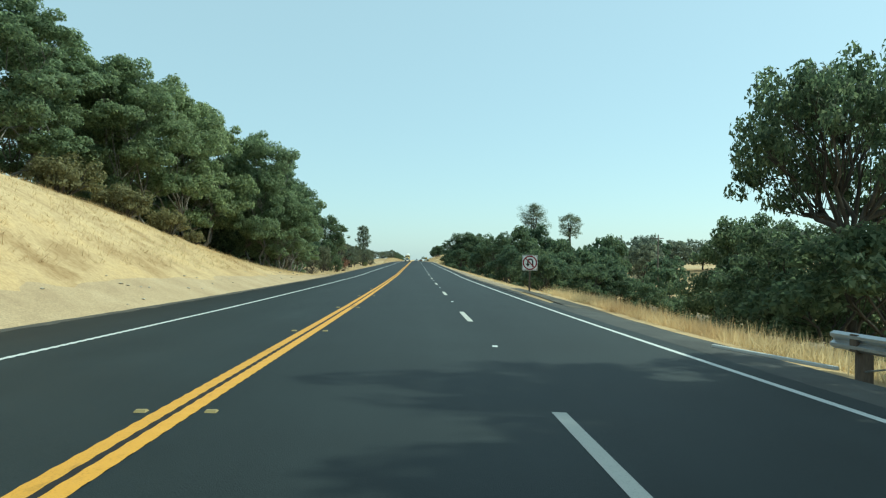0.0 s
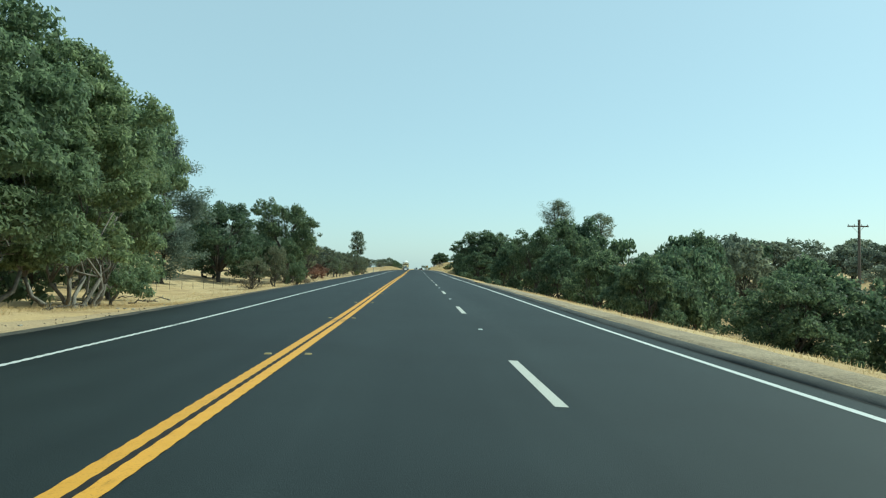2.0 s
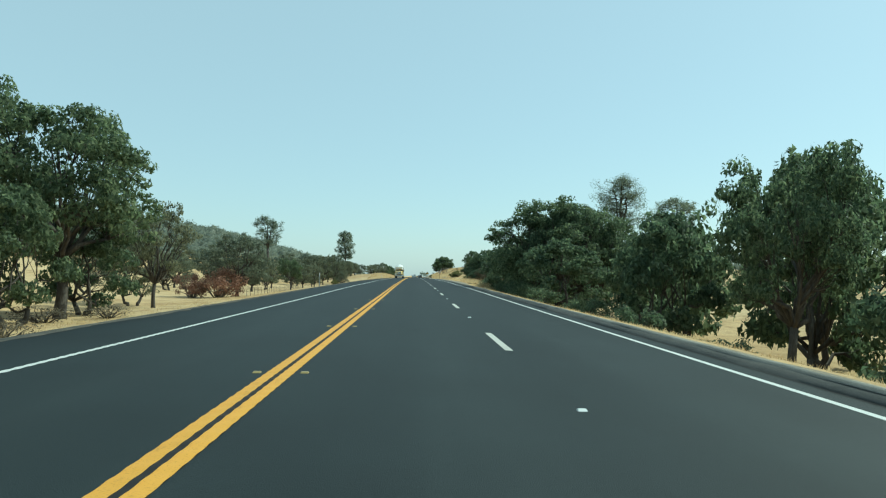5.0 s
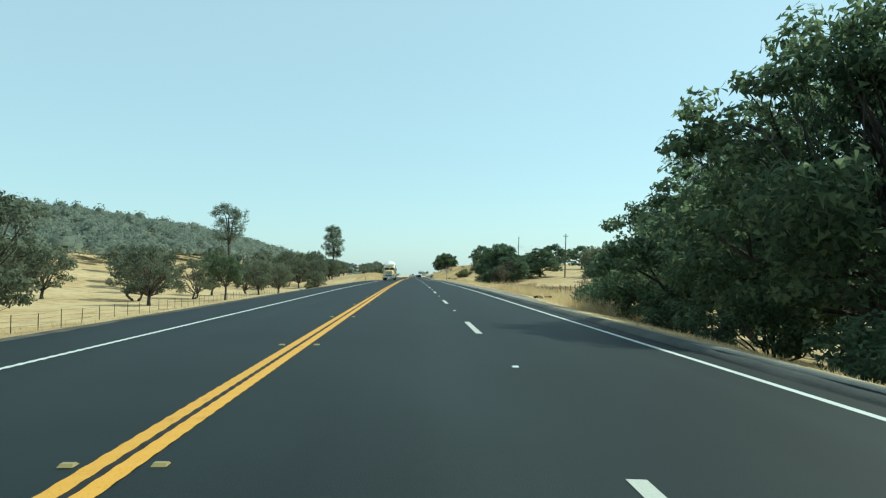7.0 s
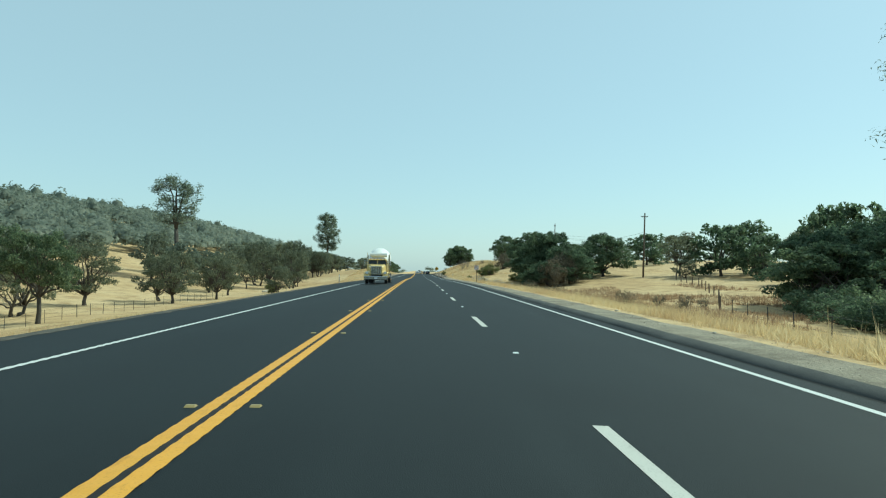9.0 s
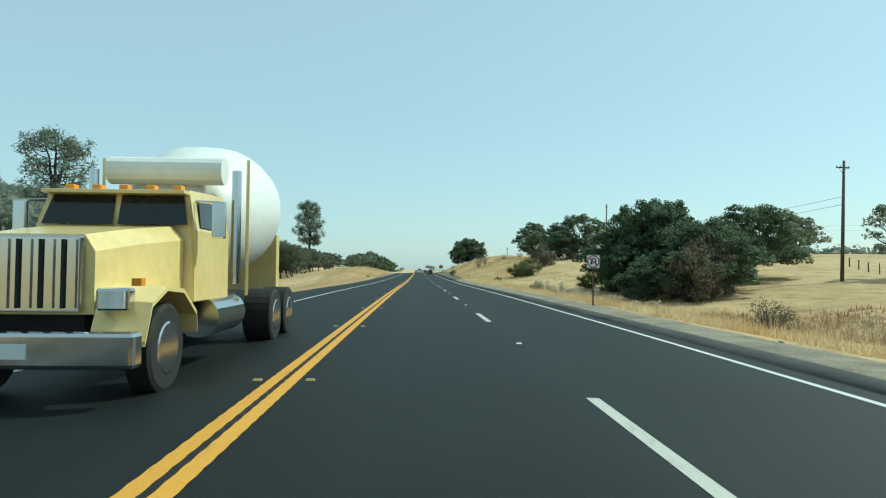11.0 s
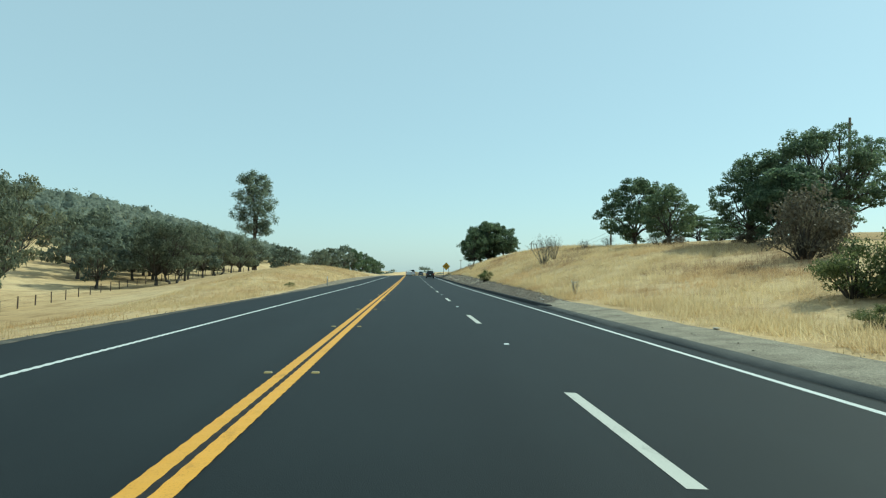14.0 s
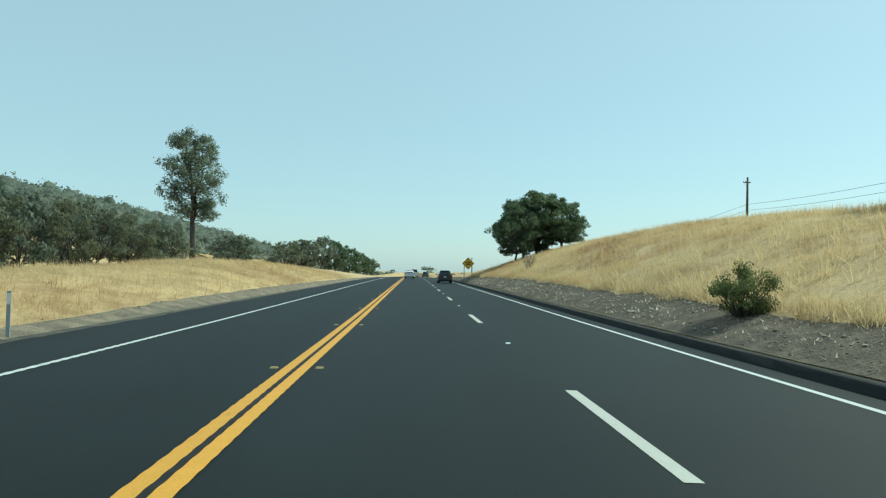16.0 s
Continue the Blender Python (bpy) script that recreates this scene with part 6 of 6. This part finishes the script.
# tar whip across the centre lines
whip, wv = [(-0.55, 432.55), (-0.32, 432.45), (-0.12, 432.20), (0.08, 431.85), (0.30, 431.62), (0.44, 431.30), (0.40, 431.05)], []
for k, (x, y) in enumerate(whip):
    ax, ay = whip[min(k + 1, 6)][0] - whip[max(k - 1, 0)][0], whip[min(k + 1, 6)][1] - whip[max(k - 1, 0)][1]
    n_ = math.hypot(ax, ay)
    for sd in (-0.022, 0.022):
        wv.append((x - ay / n_ * sd, y + ax / n_ * sd, surf(x, y, 0.0135)))
tar = new("tar_streak", mesh_from("tar_streak", wv, [(2 * k, 2 * k + 1, 2 * k + 3, 2 * k + 2) for k in range(6)], BLACK_LINE))
tar.parent = road
tar["label"] = "thin black streak of tar"

_r = np.random.default_rng(77)


def stone_mesh(seed, size):
    r = np.random.default_rng(seed)
    bm = bmesh.new()
    bmesh.ops.create_icosphere(bm, subdivisions=1, radius=size)
    for v in bm.verts:
        v.co *= r.uniform(0.7, 1.15)
        v.co.z *= 0.4
    return from_bm("stone", bm, STONE)


STONE = surface("pale_stone", [(0.3, (0.34, 0.30, 0.24)), (0.7, (0.50, 0.46, 0.38))], 4, 30, 0.9)
STONES = [stone_mesh(k, 0.07) for k in range(4)]
for k in range(170):
    if k < 110:
        y, x = _r.uniform(425, 560), _r.uniform(9.25, 10.9)
    elif k < 122:
        y, x = _r.uniform(230, 420), _r.uniform(9.4, 11.0)
    else:
        y, x = _r.uniform(15, 110), -_r.uniform(8.2, 10.5)
    ob = new("stone", STONES[int(_r.integers(4))])
    s = _r.uniform(0.4, 1.7)
    ob.matrix_basis = Matrix.LocRotScale((x, y, gz(x, y) + 0.045), Euler((0, 0, _r.uniform(0, 6.3))), (s, s, s))
    tagged(ob, "small pale stone on the gravel verge", "stone", "verge stones")


# ---- vehicles ----
def loft(stations):
    """A body through cross-sections (y, half width, sill, waist, roof, half roof)."""
    bm = bmesh.new()
    rings = []
    for y, hw, z0, zb, zr, hr in stations:
        half = [(hw * 0.90, z0), (hw, z0 + 0.10), (hw, z0 + (zb - z0) * 0.55), (hw * 0.97, zb), (hr, zr - 0.05), (hr * 0.88, zr)]
        rings.append([bm.verts.new((x, y, z)) for x, z in half] + [bm.verts.new((-x, y, z)) for x, z in reversed(half)])
    n = len(rings[0])
    for a, b in zip(rings, rings[1:]):
        for k in range(n):
            bm.faces.new((a[k], a[(k + 1) % n], b[(k + 1) % n], b[k]))
    bm.faces.new(rings[0])
    bm.faces.new(rings[-1][::-1])
    return bm


def wheel(parent, x, y, r, width):
    t = part("wheel", boxes(((x - 0.04, y - 0.06, r - 0.06), (x + 0.04, y + 0.06, r + 0.06))), STEEL, parent)
    bm = bmesh.new()
    tube(bm, [(x - width / 2, y, r), (x - width / 2 + 0.03, y, r), (x + width / 2 - 0.03, y, r), (x + width / 2, y, r)], [r * 0.9, r, r, r * 0.9], 24)
    part("tyre", bm, RUBBER, t, smooth=False)
    side = 1 if x > 0 else -1
    part("rim", cyl(bmesh.new(), (x + side * width * 0.48, y, r), (x + side * (width / 2 + 0.012), y, r), r * 0.62, r * 0.55, 18), CHROME, t)


def panel(bm, corners, out, thick=0.012):
    """A thin slab on four corners, lifted by out."""
    o = Vector(out)
    lo, hi = [bm.verts.new(Vector(p) + o * 0.2) for p in corners], [bm.verts.new(Vector(p) + o) for p in corners]
    bm.faces.new(hi)
    bm.faces.new(lo[::-1])
    for k in range(4):
        bm.faces.new((lo[k], lo[(k + 1) % 4], hi[(k + 1) % 4], hi[k]))
    return bm


def car(name, x, y, paint, stations, label, category, tall, group="cars ahead"):
    """A car seen from behind; its nose points along +y, its tail stands at y."""
    c = root(name, pose(x, y, surf(x, y), 0, 0, 0), label, category, group)
    body = part("body", loft(stations), paint, c)
    for p in body.data.polygons:
        p.use_smooth = False
    hw = max(s[1] for s in stations)
    ln = stations[-1][0]
    s0, s1 = stations[1], stations[2]
    zb, zr = s0[3], s1[4]
    part("rear_window", panel(bmesh.new(), [(-s0[1] * 0.80, s0[0] - 0.004, zb + 0.05), (s0[1] * 0.80, s0[0] - 0.004, zb + 0.05), (s1[5] * 0.80, s1[0] - 0.008, zr - 0.07), (-s1[5] * 0.80, s1[0] - 0.008, zr - 0.07)], (0, -0.02, 0.012)), GLASS_DARK, c)
    for sd in (-1, 1):
        part("side_window", panel(bmesh.new(), [(sd * s1[1] * 0.965, s1[0] + 0.35, zb + 0.06), (sd * s1[1] * 0.965, ln * 0.62, zb + 0.04), (sd * s1[5] * 0.995, ln * 0.52, zr - 0.12), (sd * s1[5] * 0.995, s1[0] + 0.5, zr - 0.12)], (sd * 0.015, 0, 0.004)), GLASS_DARK, c)
        tail = stations[0]
        part("tail_lamp", boxes(((sd * (hw - 0.16) - 0.15, -0.025, zb - 0.20), (sd * (hw - 0.16) + 0.15, 0.10, zb - 0.03)), bevel=0.015), TAIL_RED, c)
        part("wing_mirror", boxes(((sd * (hw + 0.10) - 0.10, ln * 0.60, zb + 0.02), (sd * (hw + 0.10) + 0.10, ln * 0.60 + 0.12, zb + 0.18)), bevel=0.03), paint, c)
        for wy in (ln * 0.19, ln * 0.81):
            wheel(c, sd * (hw - 0.13), wy, tall * 0.205, 0.24)
    part("bumper", boxes(((-hw * 0.95, -0.09, 0.34), (hw * 0.95, 0.06, 0.60)), bevel=0.04), paint, c)
    part("lower_valance", boxes(((-hw * 0.85, -0.06, 0.24), (hw * 0.85, 0.10, 0.34)), bevel=0.02), RUBBER, c)
    plate = part("plate", boxes(((-0.155, -0.045, zb - 0.28), (0.155, -0.02, zb - 0.13))), SIGN_WHITE, c)
    part("plate_bar", boxes(((-0.11, -0.049, zb - 0.225), (0.11, -0.044, zb - 0.18))), PLATE_BLUE, plate)
    part("roof_spoiler", boxes(((-hw * 0.62, s1[0] - 0.16, zr - 0.035), (hw * 0.62, s1[0] + 0.1, zr + 0.005)), bevel=0.012), paint, c)
    part("wiper", boxes(((-0.02, s0[0] - 0.06, zb + 0.09), (0.40, s0[0] - 0.035, zb + 0.11))), RUBBER, c)
    return c


SUV = [(0.0, 0.86, 0.30, 0.98, 1.00, 0.80), (0.04, 0.90, 0.26, 1.02, 1.06, 0.80), (0.42, 0.92, 0.24, 1.03, 1.62, 0.62), (1.0, 0.92, 0.24, 1.03, 1.68, 0.64), (2.3, 0.92, 0.24, 1.02, 1.66, 0.64), (3.15, 0.92, 0.24, 1.00, 1.08, 0.70), (4.1, 0.90, 0.26, 0.92, 0.95, 0.76), (4.45, 0.80, 0.30, 0.72, 0.74, 0.70)]
SEDAN = [(0.0, 0.84, 0.30, 0.92, 0.96, 0.76), (0.06, 0.89, 0.26, 0.98, 1.02, 0.78), (0.95, 0.90, 0.22, 0.96, 1.42, 0.58), (1.5, 0.90, 0.22, 0.95, 1.46, 0.60), (2.4, 0.90, 0.22, 0.94, 1.42, 0.60), (3.3, 0.90, 0.22, 0.92, 0.98, 0.70), (4.3, 0.88, 0.25, 0.82, 0.85, 0.74), (4.65, 0.76, 0.30, 0.66, 0.68, 0.66)]
VAN = [(0.0, 0.92, 0.34, 1.15, 1.20, 0.86), (0.03, 0.96, 0.30, 1.18, 1.30, 0.86), (0.18, 0.98, 0.28, 1.18, 2.00, 0.78), (1.6, 0.98, 0.28, 1.18, 2.06, 0.80), (3.6, 0.98, 0.28, 1.16, 2.00, 0.78), (4.3, 0.98, 0.28, 1.12, 1.20, 0.80), (5.0, 0.94, 0.30, 1.00, 1.04, 0.80), (5.2, 0.86, 0.34, 0.84, 0.86, 0.76)]
car("compact_suv", 5.75, 535.0, DARK_PAINT, SUV, "black compact SUV driving in the outer lane", "car", 1.66)
car("white_sedan", 1.0, 566.0, WHITE_PAINT, SEDAN, "white sedan driving in the middle lane", "car", 1.46)
car("white_van", 2.0, 622.0, WHITE_PAINT, VAN, "tall white van far ahead in the middle lane", "van", 2.0)
car("grey_suv", 5.3, 640.0, plain("slate_car_paint", (0.10, 0.12, 0.13), 0.3, coat=0.5), SUV, "slate grey SUV far ahead in the outer lane", "car", 1.66)


def mixer_truck(x, y):
    """Conventional concrete mixer: long bonnet, upright grille, sleeperless cab, tilted drum; its nose points along -y."""
    t = root("mixer_truck", pose(x, y, surf(x, y), 0, 0, 0), "yellow concrete mixer truck with a white drum", "truck")
    part("chassis", boxes(((-0.45, 0.3, 0.65), (0.45, 9.0, 0.95))), RUBBER, t)
    hood = bmesh.new()
    prof = [(0.15, 0.95, 1.80, 0.62), (0.9, 0.95, 1.90, 0.74), (1.9, 0.95, 2.0, 0.90)]
    rings = [[hood.verts.new(p) for p in ((-hw, yy, z0), (-hw, yy, z1 - 0.18), (-hw * 0.82, yy, z1), (hw * 0.82, yy, z1), (hw, yy, z1 - 0.18), (hw, yy, z0))] for yy, z0, z1, hw in prof]
    for a, b in zip(rings, rings[1:]):
        for k in range(6):
            hood.faces.new((a[k], a[(k + 1) % 6], b[(k + 1) % 6], b[k]))
    hood.faces.new(rings[0])
    hood.faces.new(rings[-1][::-1])
    part("bonnet", hood, CAB_YELLOW, t)
    g = part("grille", boxes(((-0.52, 0.06, 0.98), (0.52, 0.14, 1.78)), bevel=0.02), CHROME, t, "bright upright grille")
    for k in range(9):
        part("grille_bar", boxes(((-0.46 + 0.115 * k - 0.018, 0.035, 1.02), (-0.46 + 0.115 * k + 0.018, 0.06, 1.74))), RUBBER if k % 2 else CHROME, g)
    cab = bmesh.new()
    rr = [[cab.verts.new(p) for p in ((-1.05, yy, 1.0), (-1.05, yy, 1.95), (-hr, yy + dy, zt), (hr, yy + dy, zt), (1.05, yy, 1.95), (1.05, yy, 1.0))] for yy, dy, hr, zt in ((1.9, 0.12, 0.92, 2.50), (3.4, -0.02, 0.95, 2.56))]
    for k in range(6):
        cab.faces.new((rr[0][k], rr[0][(k + 1) % 6], rr[1][(k + 1) % 6], rr[1][k]))
    cab.faces.new(rr[0])
    cab.faces.new(rr[1][::-1])
    part("cab", cab, CAB_YELLOW, t)
    for sd in (-1, 1):
        part("windscreen", panel(bmesh.new(), [(0.04 * sd, 1.90, 2.02), (0.95 * sd, 1.90, 2.02), (0.86 * sd, 2.02, 2.42), (0.04 * sd, 2.02, 2.42)], (0, -0.03, 0.004)), GLASS_DARK, t)
        part("side_window", panel(bmesh.new(), [(1.04 * sd, 2.1, 2.0), (1.04 * sd, 3.1, 2.0), (0.98 * sd, 3.05, 2.38), (0.97 * sd, 2.2, 2.38)], (0.02 * sd, 0, 0)), GLASS_DARK, t)
        f = bmesh.new()
        pts = [(-0.02, 0.72), (0.15, 1.12), (0.55, 1.28), (1.05, 1.24), (1.5, 0.95), (1.55, 0.72)]
        a = [f.verts.new((sd * 0.66, yy, zz)) for yy, zz in pts]
        b = [f.verts.new((sd * 1.22, yy + 0.03, zz - 0.04)) for yy, zz in pts]
        a2 = [f.verts.new((sd * 0.66, yy, zz - 0.05)) for yy, zz in pts]
        b2 = [f.verts.new((sd * 1.22, yy + 0.03, zz - 0.09)) for yy, zz in pts]
        for k in range(5):
            f.faces.new((a[k], a[k + 1], b[k + 1], b[k]))
            f.faces.new((a2[k], b2[k], b2[k + 1], a2[k + 1]))
            f.faces.new((b[k], b[k + 1], b2[k + 1], b2[k]))
        part("mudguard", f, CAB_YELLOW, t)
        h = part("headlamp", boxes(((sd * 0.90 - 0.17, -0.06, 1.0), (sd * 0.90 + 0.17, 0.12, 1.24)), bevel=0.03), CHROME, t)
        part("lens", boxes(((sd * 0.90 - 0.13, -0.075, 1.03), (sd * 0.90 + 0.13, -0.058, 1.21))), LAMP_CLEAR, h)
        part("indicator", boxes(((sd * 1.12 - 0.05, 0.0, 1.26), (sd * 1.12 + 0.05, 0.10, 1.34))), AMBER, t)
        part("mirror", boxes(((sd * 1.32 - 0.09, 2.0, 1.85), (sd * 1.32 + 0.09, 2.08, 2.35)), bevel=0.02), CHROME, t)
        part("mirror_arm", tube(bmesh.new(), [(sd * 0.98, 2.1, 2.36), (sd * 1.32, 2.05, 2.34)], [0.02, 0.02], 5), CHROME, t)
        part("exhaust_stack", tube(bmesh.new(), [(sd * 1.12, 3.55, 1.2), (sd * 1.12, 3.55, 3.0)], [0.08, 0.075], 10), CHROME, t)
        wheel(t, sd * 0.98, 0.85, 0.52, 0.30)
        for wy in (6.2, 7.5):
            wheel(t, sd * 0.92, wy, 0.52, 0.55)
        part("fuel_tank", cyl(bmesh.new(), (sd * 0.9, 2.5, 0.75), (sd * 0.9, 3.9, 0.75), 0.3, sides=16), CHROME, t)
    part("bumper", boxes(((-1.2, -0.22, 0.42), (1.2, 0.02, 0.80)), bevel=0.05), CHROME, t, "wide chrome bumper")
    part("plate", boxes(((-0.155, -0.235, 0.53), (0.155, -0.221, 0.68))), SIGN_WHITE, t)
    part("sun_visor", boxes(((-0.93, 1.80, 2.43), (0.93, 2.10, 2.48)), bevel=0.01), CAB_YELLOW, t)
    for k in range(5):
        part("roof_lamp", boxes(((-0.72 + 0.36 * k - 0.06, 2.1, 2.51), (-0.72 + 0.36 * k + 0.06, 2.25, 2.58)), bevel=0.015), AMBER, t)
    drum = bmesh.new()
    tube(drum, [(0, 3.8, 2.15), (0, 4.0, 2.18), (0, 4.4, 2.26), (0, 5.0, 2.40), (0, 6.2, 2.60), (0, 7.0, 2.74), (0, 7.8, 2.90), (0, 8.6, 3.05)], [0.70, 0.92, 1.10, 1.24, 1.24, 1.08, 0.82, 0.48], 28)
    part("drum", drum, DRUM_WHITE, t, "white tilted drum", smooth=True)
    part("drum_cradle", boxes(((-0.7, 3.55, 0.95), (0.7, 3.75, 1.75)), ((-0.8, 7.9, 0.95), (0.8, 8.2, 2.2))), CAB_YELLOW, t)
    part("chute", tube(bmesh.new(), [(0, 8.6, 2.3), (0.2, 9.4, 1.5)], [0.3, 0.22], 10), STEEL, t)
    for sd in (-1, 1):
        part("ladder", tube(bmesh.new(), [(sd * 1.18, 4.0, 1.0), (sd * 1.18, 4.0, 3.25)], [0.03, 0.03], 5), CAB_YELLOW, t)
    part("water_tank", cyl(bmesh.new(), (-0.9, 3.65, 3.0), (0.9, 3.65, 3.0), 0.22, sides=14), DRUM_WHITE, t)
    return t


mixer_truck(-2.45, 314.6)


# loose stones, clods and straw scraps too small to count
def rubble(name, seed, count, y0, y1, width, sizes, material, label, inner=8.75, side=1):
    rng = np.random.default_rng(seed)
    corners = np.array([(1, 0, 0), (0, 1, 0), (-1, 0, 0), (0, -1, 0), (0, 0, 0.8), (0, 0, -0.5)])
    faces = np.array([(0, 1, 4), (1, 2, 4), (2, 3, 4), (3, 0, 4), (1, 0, 5), (2, 1, 5), (3, 2, 5), (0, 3, 5)])
    y = rng.uniform(y0, y1, count)
    x = side * (inner + width * rng.random(count) ** 1.2)
    verts = []
    for a, b in zip(x, y):
        s = rng.uniform(*sizes) * (1 + 1.2 * (rng.random() < 0.06))
        c = corners * rng.uniform(0.6, 1.3, (6, 3)) * s
        t = rng.uniform(0, 6.28)
        turn = np.array([[math.cos(t), -math.sin(t), 0], [math.sin(t), math.cos(t), 0], [0, 0, 1]])
        verts.append(c @ turn.T * np.array([1, 1, 0.6]) + np.array([a, b, gz(a, b) + 0.04]))
    f = (faces[None] + 6 * np.arange(count)[:, None, None]).reshape(-1, 3)
    return tagged(new(name, mesh_from(name, np.concatenate(verts), f, material)), label, "rubble", kind="stuff")


CLOD = surface("earth_clod", [(0.3, (0.11, 0.085, 0.06)), (0.5, (0.21, 0.17, 0.125)), (0.7, (0.36, 0.31, 0.24)), (0.9, (0.48, 0.44, 0.36))], 2.2, 30, 0.95)
rubble("soil_rubble", 21, 2600, 429, 540, 2.3, (0.014, 0.045), CLOD, "clods, stones and scraps on the brown soil")
rubble("gravel_stones", 22, 1400, 236, 430, 1.7, (0.010, 0.024), GRAVEL, "scattered pale stones in the gravel verge")
rubble("shoulder_stones", 23, 2600, 70, 520, 1.1, (0.012, 0.04), CLOD, "small stones and clods on the dirt shoulder", 7.85, -1)
